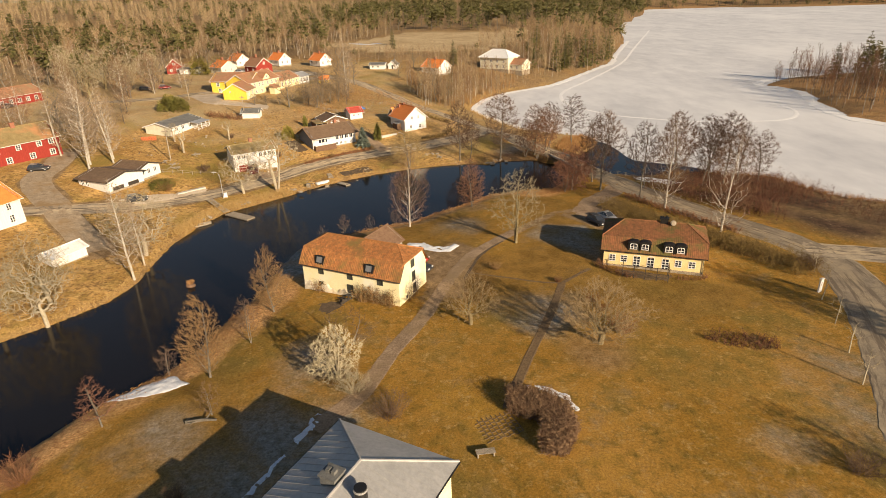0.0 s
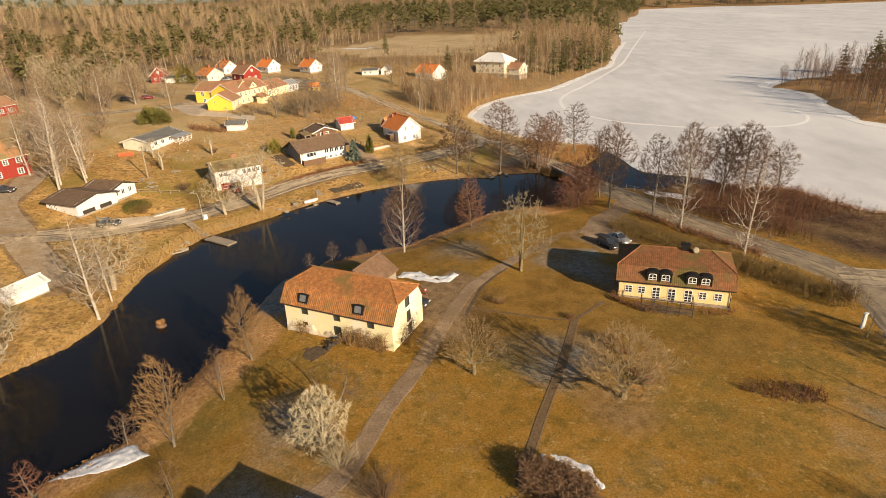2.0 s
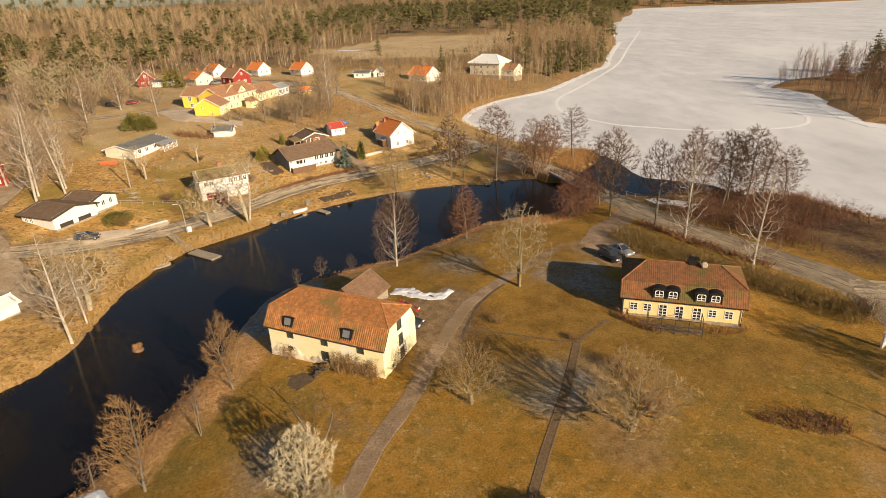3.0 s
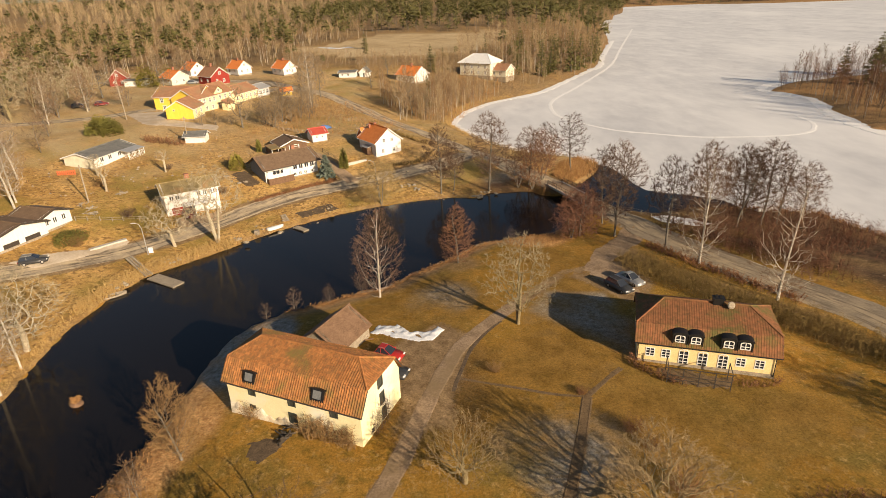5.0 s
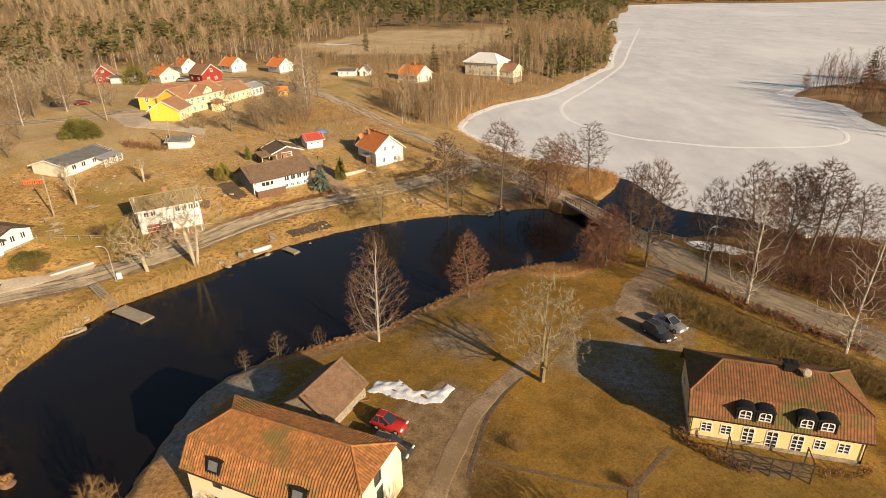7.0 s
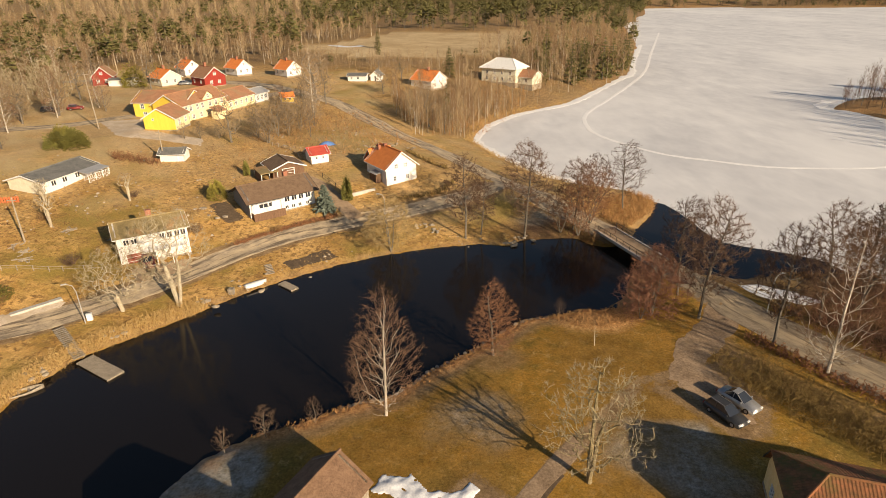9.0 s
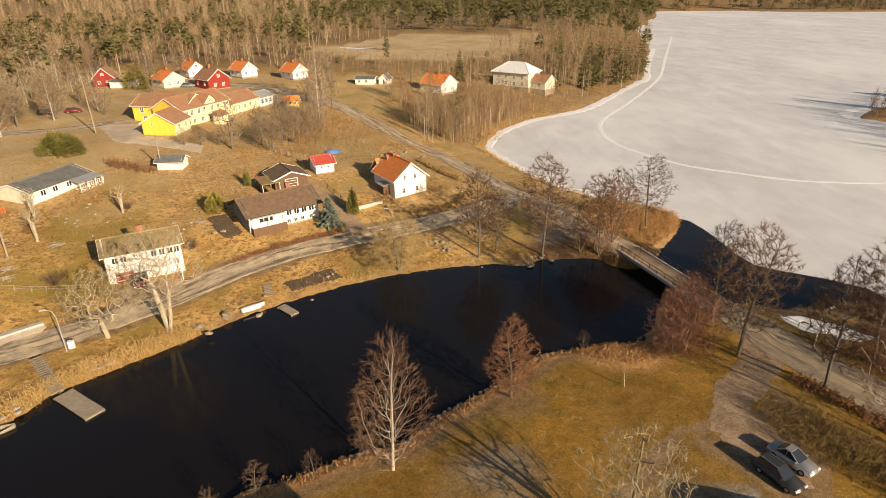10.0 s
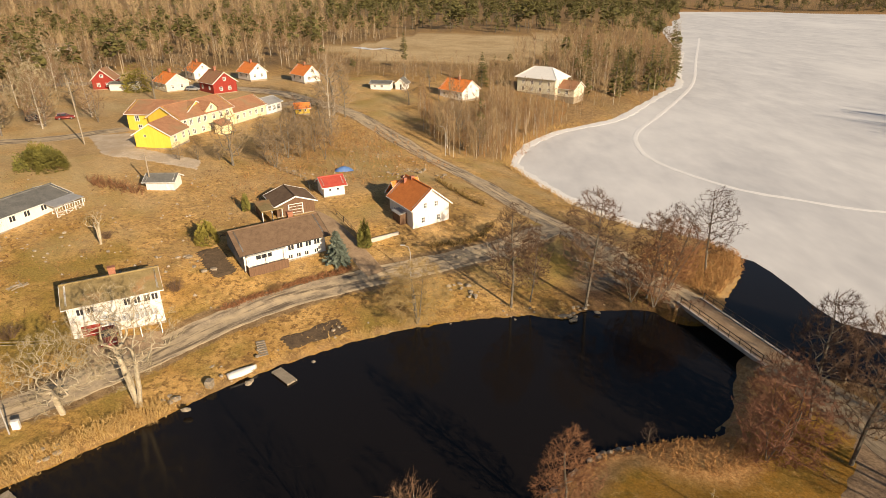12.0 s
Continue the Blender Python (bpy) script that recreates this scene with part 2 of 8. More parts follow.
    col = mix(ramp(edge.outputs[0], 0.72, 0.98), col, dirt)
    grain = mix(ramp(tex(4.0, 6.0, 0.85), 0.33, 0.67), (0.52, 0.52, 0.52), (1.42, 1.42, 1.42))
    mul = n.new("ShaderNodeMix")
    mul.data_type, mul.blend_type = "RGBA", "MULTIPLY"
    mul.inputs[0].default_value = 1.0
    l.new(col, mul.inputs[6])
    l.new(grain, mul.inputs[7])
    l.new(mul.outputs[2], b.inputs["Base Color"])
    bp = n.new("ShaderNodeBump")
    bp.inputs["Strength"].default_value, bp.inputs["Distance"].default_value = 0.6, 0.12
    l.new(tex(3.5, 6.0, 0.8), bp.inputs["Height"])
    l.new(bp.outputs[0], b.inputs["Normal"])
    return m


def material_road(name="worn_asphalt", deep=1.0):
    """Patched old asphalt: grit along the middle and the rims, darker worn wheel tracks."""
    m = mat(name, (0.25 * deep, 0.20 * deep, 0.14 * deep), (0.46 * deep, 0.37 * deep, 0.26 * deep), 1.3, 0.92, 0.3, 4)
    n, l = m.node_tree.nodes, m.node_tree.links
    b = n["Principled BSDF"]
    old = b.inputs["Base Color"].links[0].from_socket
    lane, wave, t, add = n.new("ShaderNodeAttribute"), n.new("ShaderNodeMath"), n.new("ShaderNodeTexNoise"), n.new("ShaderNodeMath")
    lane.attribute_name = "lane"
    wave.operation, wave.inputs[1].default_value = "SINE", 0
    geo = n.new("ShaderNodeNewGeometry")
    t.inputs["Scale"].default_value, t.inputs["Detail"].default_value = 0.55, 6
    l.new(geo.outputs["Position"], t.inputs["Vector"])
    l.new(lane.outputs["Fac"], wave.inputs[0])
    add.operation, add.inputs[1].default_value = "MULTIPLY_ADD", 3.4
    l.new(t.outputs["Fac"], add.inputs[0])
    l.new(wave.outputs[0], add.inputs[2])
    r = n.new("ShaderNodeMapRange")
    r.inputs["From Min"].default_value, r.inputs["From Max"].default_value = 1.2, 2.6
    l.new(add.outputs[0], r.inputs["Value"])
    x = n.new("ShaderNodeMix")
    x.data_type = "RGBA"
    l.new(r.outputs[0], x.inputs[0])
    l.new(old, x.inputs[6])
    x.inputs[7].default_value = (0.56 * deep, 0.44 * deep, 0.28 * deep, 1)
    l.new(x.outputs[2], b.inputs["Base Color"])
    flow, t2, r2, x2 = n.new("ShaderNodeAttribute"), n.new("ShaderNodeTexNoise"), n.new("ShaderNodeMapRange"), n.new("ShaderNodeMix")
    flow.attribute_name = "flow"
    t2.inputs["Scale"].default_value, t2.inputs["Detail"].default_value, t2.inputs["Roughness"].default_value = 1.0, 5, 0.7
    l.new(flow.outputs["Vector"], t2.inputs["Vector"])
    r2.inputs["From Min"].default_value, r2.inputs["From Max"].default_value = 0.50, 0.60
    l.new(t2.outputs["Fac"], r2.inputs["Value"])
    x2.data_type = "RGBA"
    l.new(r2.outputs[0], x2.inputs[0])
    l.new(x.outputs[2], x2.inputs[6])
    x2.inputs[7].default_value = (0.15, 0.115, 0.08, 1)
    l.new(x2.outputs[2], b.inputs["Base Color"])
    return m


def material_water():
    m = bpy.data.materials.new("dark_still_water")
    m.use_nodes = True
    n, l = m.node_tree.nodes, m.node_tree.links
    b = n["Principled BSDF"]
    b.inputs["Base Color"].default_value = (0.010, 0.008, 0.007, 1)
    b.inputs["Roughness"].default_value, b.inputs["IOR"].default_value = 0.11, 1.29
    geo, t, bp = n.new("ShaderNodeNewGeometry"), n.new("ShaderNodeTexNoise"), n.new("ShaderNodeBump")
    t.inputs["Scale"].default_value, t.inputs["Detail"].default_value = 0.8, 3
    l.new(geo.outputs["Position"], t.inputs["Vector"])
    l.new(t.outputs["Fac"], bp.inputs["Height"])
    bp.inputs["Strength"].default_value, bp.inputs["Distance"].default_value = 0.06, 0.05
    l.new(bp.outputs[0], b.inputs["Normal"])
    return m


M_GROUND, M_WATER, M_ROAD = material_ground(), material_water(), material_road()
# Asphalt tones lowered to paint in the shade of roadside trees.
M_LAKEROAD = material_road("tree_shaded_asphalt", 0.66)
M_ICE = mat("snowy_lake_ice", (0.57, 0.57, 0.585), (0.76, 0.755, 0.755), 26, 0.75, 0.05, 0.12, third=(0.80, 0.795, 0.79), stretch=(1, 0.45, 1))
M_TRACK = mat("packed_snow", (0.80, 0.79, 0.78), (0.88, 0.87, 0.86), 2, 0.8, 0.2, 2)

# ---- the lie of the land: two banks, the water between them at height 0 ----
FAR_BANK = [(-420, -330), (-90, 30), (-70, 48), (-58, 60), (-53.9, 64.6), (-50, 70), (-48.5, 76), (-49.4, 84), (-50, 91), (-49, 100),
            (-46.5, 108), (-43.3, 111.5), (-38.3, 116.5), (-33, 122.5), (-29.8, 126), (-24, 130.6), (-18.5, 134.5), (-14, 137),
            (-7.7, 139.8), (-2, 141.3), (5, 142.6), (10, 141.5), (12, 144), (20, 145), (28, 143.5), (32, 145), (35, 150), (39, 156),
            (42, 163), (38, 171), (28, 175.5), (21, 183), (16.4, 191), (10.3, 204.5), (6.4, 217), (8, 228), (12, 240), (21, 254)]
FAR_BANK += [(28, 261), (44, 275), (60, 302), (78, 334), (90, 355), (104, 403), (138, 505), (190, 740), (225, 815), (312, 1065),
             (350, 1200), (553, 1165), (730, 1100), (2600, 900)]
NEAR_BANK = [(-380, -360), (-60, 8), (-41.5, 37), (-38.8, 44), (-34.7, 49.5), (-31.5, 54), (-30, 58.5), (-29.6, 64), (-27.8, 70),
             (-27.2, 78), (-26.7, 85), (-24.5, 91), (-20, 94.6), (-15.8, 96.2), (-12, 98.6), (-6.2, 101), (-2.7, 105), (2.8, 109.8),
             (5.8, 113), (10, 116.5), (15.5, 118), (22, 119.4), (25.6, 124), (27.4, 129), (32, 132), (38, 130), (44, 128), (50, 130)]
NEAR_BANK += [(58, 129.5), (66, 127.5), (74, 124.4), (77, 115), (81, 110), (100, 101), (160, 95), (420, 100), (420, 150), (180, 166),
              (133, 180), (129, 190), (133, 214), (142, 240), (134, 260), (150, 275), (200, 292), (420, 320), (800, 560), (2600, 700)]


def line_distance(px, py, line):
    """Distance of points to a broken line."""
    best = np.full(px.shape, 1e9)
    for (x0, y0), (x1, y1) in zip(line, line[1:]):
        dx, dy = x1 - x0, y1 - y0
        s = np.clip(((px - x0) * dx + (py - y0) * dy) / (dx * dx + dy * dy), 0, 1)
        best = np.minimum(best, np.hypot(px - x0 - s * dx, py - y0 - s * dy))
    return best


def in_polygon(px, py, ring):
    inside = np.zeros(px.shape, bool)
    for (x0, y0), (x1, y1) in zip(ring, ring[1:] + ring[:1]):
        if y0 != y1:
            inside ^= ((y0 > py) != (y1 > py)) & (px < (x1 - x0) * (py - y0) / (y1 - y0) + x0)
    return inside


def wobble(px, py, scale, seed):
    """Cheap smooth noise from crossed waves, about -1 to 1."""
    a = np.sin(px / scale + seed * 1.7 + 1.3 * np.sin(py / scale * 0.7 + seed))
    b = np.sin(py / scale * 1.1 - seed * 2.1 + 1.1 * np.sin(px / scale * 0.8 - seed * 0.6))
    c = np.sin((px + py) / scale * 1.9 + seed * 0.9)
    return (a + b + 0.6 * c) / 2.6


def heights(px, py):
    px, py = np.asarray(px, float), np.asarray(py, float)
    far, near = line_distance(px, py, FAR_BANK), line_distance(px, py, NEAR_BANK)
    wet = in_polygon(px, py, FAR_BANK + NEAR_BANK[::-1])
    rim = 0.35 * wobble(px, py, 1.7, 2) + 0.35 * wobble(px, py, 0.8, 5)
    slope = np.interp(far + rim, [-1, 0, 1.2, 4, 12, 27, 50, 80, 150, 400, 1200], [-.25, 0, .55, .9, 1.7, 4.6, 7.2, 9.8, 11.5, 14, 46])
    slope += np.clip((far - 12) / 40, 0, 1) * 0.35 * wobble(px, py, 9, 3)
    flat = np.interp(near + rim, [-1, 0, .8, 3, 8, 16], [-.25, 0, .6, 1.0, 1.35, 1.5]) + 0.08 * wobble(px, py, 7, 1) * np.clip(near / 8, 0, 1)
    flat -= 0.55 * np.clip((px - 20) / 22, 0, 1) * np.clip((110 - py) / 20, 0, 1)
    deep = -np.interp(np.minimum(far, near) + rim, [-1, 0, 1.5, 4], [-.25, 0, .7, 1.6])
    z = np.where(wet, deep, np.where(far < near, slope, flat))
    # the causeway on both sides of the bridge
    bank = np.minimum(line_distance(px, py, [(20, 157), (27.2, 145.4)]), line_distance(px, py, [(32.9, 130.2), (37, 121)]))
    return np.where(bank < 6, np.maximum(z, np.interp(bank + 0.3 * rim, [0, 2.6, 6], [1.6, 1.5, -1.2])), z)


def height(x, y):
    return float(heights(np.array([x]), np.array([y]))[0])


# ---- building blocks ----
def obj(name, bm, material, smooth=False):
    me = bpy.data.meshes.new(name)
    bm.to_mesh(me)
    bm.free()
    me.materials.append(material)
    if smooth:
        me.polygons.foreach_set("use_smooth", [True] * len(me.polygons))
    return new(name, me)


def part(name, bm, material, parent, label="", smooth=False):
    """Links a bmesh (or a ready mesh) as one mesh object under a thing or under a part."""
    ob = new(name, bm) if isinstance(bm, bpy.types.Mesh) else obj(name, bm, material, smooth)
    ob.parent = parent
    return tagged(ob, label)


def thing(name, place, label, category, group="", kind=""):
    """An Empty at a thing's base, at a place (x, y, z, turn in degrees)."""
    ob = new(name)
    ob.empty_display_size = 0.3
    x, y, z, turn = place
    ob.matrix_basis = pose(x, y, z, 0, 0, turn)
    return tagged(ob, label, category, group, kind)


def mesh_of(name, verts, faces, material, smooth=False):
    me = bpy.data.meshes.new(name)
    me.from_pydata(verts, [], faces)
    me.materials.append(material)
    if smooth:
        me.polygons.foreach_set("use_smooth", [True] * len(me.polygons))
    me.update()
    return me


def box(bm, x0, x1, y0, y1, z0, z1, m=None):
    vs = [bm.verts.new(Vector(c) if m is None else m @ Vector(c)) for c in
          ((x0, y0, z0), (x1, y0, z0), (x1, y1, z0), (x0, y1, z0), (x0, y0, z1), (x1, y0, z1), (x1, y1, z1), (x0, y1, z1))]
    for f in ((3, 2, 1, 0), (4, 5, 6, 7), (0, 1, 5, 4), (1, 2, 6, 5), (2, 3, 7, 6), (3, 0, 4, 7)):
        bm.faces.new([vs[i] for i in f])


def boxes(*list_of, bevel=0.0):
    bm = bmesh.new()
    for b in list_of:
        box(bm, *b)
    if bevel:
        bmesh.ops.bevel(bm, geom=bm.edges[:], offset=bevel, segments=1, affect="EDGES")
    return bm


def prism(bm, ring, drop):
    """A slab: the ring above, and the same ring moved by drop below."""
    top = [bm.verts.new(Vector(p)) for p in ring]
    low = [bm.verts.new(Vector(p) + Vector(drop)) for p in ring]
    bm.faces.new(top)
    bm.faces.new(low[::-1])
    for i in range(len(ring)):
        j = (i + 1) % len(ring)
        bm.faces.new((top[j], top[i], low[i], low[j]))


def tube(bm, a, b, ra, rb, sides=6, cap=True):
    a, b = Vector(a), Vector(b)
    d = (b - a).normalized()
    s = d.orthogonal().normalized()
    t = d.cross(s)
    ring = []
    for p, r in ((a, ra), (b, rb)):
        ring.append([bm.verts.new(p + r * (math.cos(2 * math.pi * i / sides) * s + math.sin(2 * math.pi * i / sides) * t)) for i in range(sides)])
    for i in range(sides):
        j = (i + 1) % sides
        bm.faces.new((ring[0][i], ring[0][j], ring[1][j], ring[1][i]))
    if cap:
        bm.faces.new(ring[1])
        bm.faces.new(ring[0][::-1])


# ---- ground, water, ice ----
def steps(lo, hi, fine_lo, fine_hi, fine):
    """Coordinates that are close together in the middle and grow apart outwards."""
    mid = list(np.arange(fine_lo, fine_hi + 0.01, fine))
    d, out = fine, []
    x = fine_hi
    while x < hi:
        d *= 1.1
        x += d
        out.append(x)
    d, back = fine, []
    x = fine_lo
    while x > lo:
        d *= 1.1
        x -= d
        back.append(x)
    return np.array(back[::-1] + mid + out)


def sheet(name, xs, ys, zs, keep=None):
    nx, ny = len(xs), len(ys)
    gx, gy = np.meshgrid(xs, ys)
    co = np.stack([gx, gy, zs], -1).reshape(-1, 3)
    idx = np.arange(nx * ny).reshape(ny, nx)
    quads = np.stack([idx[:-1, :-1], idx[:-1, 1:], idx[1:, 1:], idx[1:, :-1]], -1).reshape(-1, 4)
    if keep is not None:
        quads = quads[keep[:-1, :-1].reshape(-1)]
    me = bpy.data.meshes.new(name)
    me.from_pydata(co.tolist(), [], quads.tolist())
    me.polygons.foreach_set("use_smooth", [True] * len(me.polygons))
    return me


GX, GY = steps(-3200, 3200, -100, 82, 0.68), steps(-600, 3600, 26, 215, 0.68)
gx, gy = np.meshgrid(GX, GY)
GZ = heights(gx, gy)
ground_mesh = sheet("ground", GX, GY, GZ)
ground_mesh.materials.append(M_GROUND)
FIELD = [(-95, 395), (-70, 410), (-40, 500), (60, 520), (45, 430), (20, 365), (-10, 340), (-45, 345)]


def soft(d, a, b):
    return np.clip((d - a) / (b - a), 0, 1)


d_far, d_near = line_distance(gx, gy, FAR_BANK), line_distance(gx, gy, NEAR_BANK)
on_far = (d_far < d_near) & ~in_polygon(gx, gy, FAR_BANK + NEAR_BANK[::-1])
in_field = in_polygon(gx, gy, FIELD) | (np.hypot((gx + 330) / 60, (gy - 430) / 45) < 1)
DRIVE = [(-12, 41), (-8, 46.8), (-5.8, 54), (-2.4, 62.5), (0.8, 73), (4.5, 82.5), (10.4, 90), (15, 95), (21, 101.5), (26, 103), (31, 109.8), (37.2, 117.2)]
PATH_LINE = [(7.4, 44.0), (7.8, 45.4), (10.5, 53), (14.4, 63), (17.4, 71.9)]
ROAD_LINES = [[(27.6, 144.3), (25.5, 148.6), (18, 160.5), (10.5, 173), (-2.5, 196.5), (-15.8, 212.7), (-27.6, 228.9), (-39, 244), (-55.4, 257), (-75, 266), (-110, 272)],
              [(32.6, 131.2), (36.4, 123.3), (39.2, 115.5), (45.5, 104), (52, 95), (57.5, 87.5), (60, 79), (58.7, 70), (55.5, 60), (51.5, 50)],
              [(-96, 92), (-75, 100), (-58.3, 111.8), (-53.4, 115.6), (-48.2, 120.4), (-42.7, 126.7), (-39.9, 130.3), (-35.7, 135.8), (-29.6, 142), (-22.5, 146.8), (-16, 150.5), (-6, 155.5), (4, 161), (12, 168)],
              [(-94, 134), (-90.8, 124.9), (-87.5, 112.5), (-74, 99), (-66, 91.5), (-60, 86)]]
COURT = [(-3, 67), (2.5, 68), (4.5, 78), (6, 84), (2, 88), (-3, 84), (-5.5, 79), (-3.5, 74)]
PARKING = [(21, 100), (25, 105), (31, 105), (33.5, 98), (31.5, 93), (27.5, 92), (24, 97)]


def ring_soft(px, py, ring, rim):
    d = line_distance(px, py, ring + ring[:1])
    return np.clip(0.5 + np.where(in_polygon(px, py, ring), d, -d) / (2 * rim), 0, 1)


d_drive, d_path = line_distance(gx, gy, DRIVE), line_distance(gx, gy, PATH_LINE)
d_roads = np.min([line_distance(gx, gy, r) for r in ROAD_LINES], axis=0)
dirt = np.max([soft(1.5 - d_drive, 0, 1.1) * np.where((gx > 12) & (gx < 23), 0.75 + 0.45 * wobble(gx, gy, 2.2, 15), 1.0), 0.6 * soft(0.9 - d_path, 0, 0.6), 0.95 * soft(4.1 - d_roads, 0, 2.0), 0.75 * ring_soft(gx, gy, COURT, 1.3),
               0.6 * ring_soft(gx, gy, PARKING, 0.8), 0.85 * soft(5 - np.hypot(gx + 6.5, (gy - 30) * 0.6 - 1), 0, 3) * (gx > -3)], axis=0)
layers = {
    "straw": np.where(on_far, 1.0, 0.0),
    "field": np.where(in_field, 1.0, (0.34 + 0.3 * soft(-gx, 50, 85)) * soft(gy, 138, 175) * on_far * (gy < 300)),
    "litter": np.maximum(np.where(on_far, np.maximum(soft(gy, 297, 318), soft(-gx, 150, 200) * (gy > 120)) * 0.85 + 0.7 * soft(1.5 - d_far, 0, 1.0), np.maximum(0.9 * soft(4.4 - d_near, 0, 1.6), np.maximum(0.5 * soft(5.2 - np.hypot(gx - 18.8, gy - 54.5), 0, 2.5), 0.8 * soft(4.0 - np.hypot(gx - 5.2, gy - 106.2), 0, 2.0)))),
                         np.maximum(0.8 * ring_soft(gx, gy, [(-18, 262), (-8, 225), (12, 218), (60, 300), (110, 400), (60, 420), (30, 340), (0, 300)], 6) * on_far, 0.8 * ring_soft(gx, gy, [(33, 109), (38, 103), (53, 86), (55, 80), (51, 79), (36, 98), (31, 105)], 1.0)) + np.where(~on_far & (gx > 46), soft(gx - 0.55 * (118 - gy), 50, 54) * 0.9, 0)) * ~in_field,
    "leaf": np.maximum(soft(np.where(gx < -20, np.where((gy > 58) & (gy < 82), 7.2, 5.4), 2.8) - d_near, 0, 1.2) * ~on_far * (gx < 30) * (0.8 + 0.3 * wobble(gx, gy, 1.5, 12)), np.maximum(np.where(~on_far & (gx > 118) & (gy > 150), 0.5, 0.0), 0.8 * ring_soft(gx, gy, [(12, 116), (15, 112.5), (21, 112), (25, 115), (24, 119), (14, 118.5)], 0.8))),
    "dirt": dirt,
    # olive grass, darkened over the lawn that thin tree shadows cross
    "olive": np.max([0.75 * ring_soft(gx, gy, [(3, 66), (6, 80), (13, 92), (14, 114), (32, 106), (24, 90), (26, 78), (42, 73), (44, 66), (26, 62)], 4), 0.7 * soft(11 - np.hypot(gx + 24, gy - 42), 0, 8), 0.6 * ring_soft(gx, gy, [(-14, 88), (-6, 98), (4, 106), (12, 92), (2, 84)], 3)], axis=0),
    "frost": np.max([0.9 * ring_soft(gx, gy, [(24.4, 79), (18.5, 85.5), (13.8, 90.2), (17, 95), (25, 94.5), (27, 87)], 0.7), 1.5 * ring_soft(gx, gy, [(-20.6, 72.2), (-27.4, 79.6), (-27.6, 86), (-24, 92.5), (-19, 93), (-17, 89), (-18.6, 82)], 0.6),
                     0.6 * soft(6 - np.hypot(gx + 14.5, gy - 53), 0, 3), 0.8 * soft(8 - np.hypot(gx - 13.5, gy - 63.5), 0, 5), 0.85 * ring_soft(gx, gy, [(-26, 27), (-22, 40), (-17.5, 50), (-6, 43), (-12, 30)], 2.5),
                     0.5 * soft(6 - np.hypot(gx - 2, gy - 95), 0, 4), 0.55 * soft(10 - np.hypot(gx - 46, (gy - 44) * 0.7), 0, 6), 0.5 * soft(5 - np.hypot(gx - 33, (gy - 39) * 1.8), 0, 4), 0.6 * soft(6 - np.hypot(gx + 26, gy - 40), 0, 3), 0.45 * soft(9 - np.hypot(gx - 18, gy - 156), 0, 5) ], axis=0)
             * (0.6 + 0.5 * wobble(gx, gy, 1.6, 7)),
    # bare mud, plus shade under the causeway shrubs painted in its colour
    "mud_shade": 0.85 * ring_soft(gx, gy, [(36.5, 128), (42, 127), (51, 121), (50, 111), (46.5, 111.5), (42.5, 118), (38.5, 124)], 1.2) * (0.75 + 0.4 * wobble(gx, gy, 3, 16)) + 0.95 * ring_soft(gx, gy, [(47, 114), (56, 125), (70, 119), (76, 107), (95, 98), (110, 88), (96, 83), (70, 88), (62, 92), (54, 102)], 2.5) * (0.75 + 0.4 * wobble(gx, gy, 3, 6)) + 0.8 * soft(9.5 - np.hypot((gx - 20) * 0.75, (gy - 146.5) * 1.2), 0, 4) + np.clip(soft(2.3 - np.hypot((gx + 0.5) / 4.5, (gy - 77) / 5.5), 0, 1.6), 0, 1) * 0.8,
}
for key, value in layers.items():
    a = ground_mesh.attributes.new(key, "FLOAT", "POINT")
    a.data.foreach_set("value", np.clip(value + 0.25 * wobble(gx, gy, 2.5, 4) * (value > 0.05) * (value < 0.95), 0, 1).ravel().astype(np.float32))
ground = tagged(new("ground", ground_mesh), "winter-worn yellow-brown grass and straw sloping to the water", "ground", kind="structure")


def flat_poly(name, ring, z, material):
    bm = bmesh.new()
    bm.faces.new([bm.verts.new((x, y, z)) for x, y in ring])
    bmesh.ops.triangulate(bm, faces=bm.faces[:])
    return obj(name, bm, material)


water = flat_poly("water", [(-420, -420), (60, -420), (60, 131), (72, 131), (72, 165), (30, 168), (30, 165), (-420, 165)], 0.0, M_WATER)
tagged(water, "still dark brown-black water of the mill pond", "water", kind="structure")
# the ice ends in a curve where the outflow keeps the water open
ICE_EDGE = [(39, 166), (43.5, 162), (44.6, 158), (45.4, 152.5), (45.8, 147), (47, 142.5), (50, 140.5), (56, 137.5), (60, 134.5), (62, 128)]
ice_ring = ICE_EDGE + [(78, 100), (3000, 60), (3000, 1500), (280, 1500), (80, 420), (-5, 235), (0, 205), (25, 172)]
ice = flat_poly("lake_ice", ice_ring, 0.05, M_ICE)
tagged(ice, "snow-covered grey-white ice of the frozen lake", "ice", kind="structure")


def smooth_line(points, gap=1.0):
    """A Catmull-Rom line through the points, with even gaps."""
    p = [Vector((*q, 0)) for q in points]
    p = [2 * p[0] - p[1]] + p + [2 * p[-1] - p[-2]]
    out = []
    for a, b, c, d in zip(p, p[1:], p[2:], p[3:]):
        k = max(1, int((c - b).length / gap))
        for i in range(k):
            t = i / k
            out.append(0.5 * (2 * b + (c - a) * t + (2 * a - 5 * b + 4 * c - d) * t * t + (3 * b - a - 3 * c + d) * t ** 3))
    return out + [p[-2]]


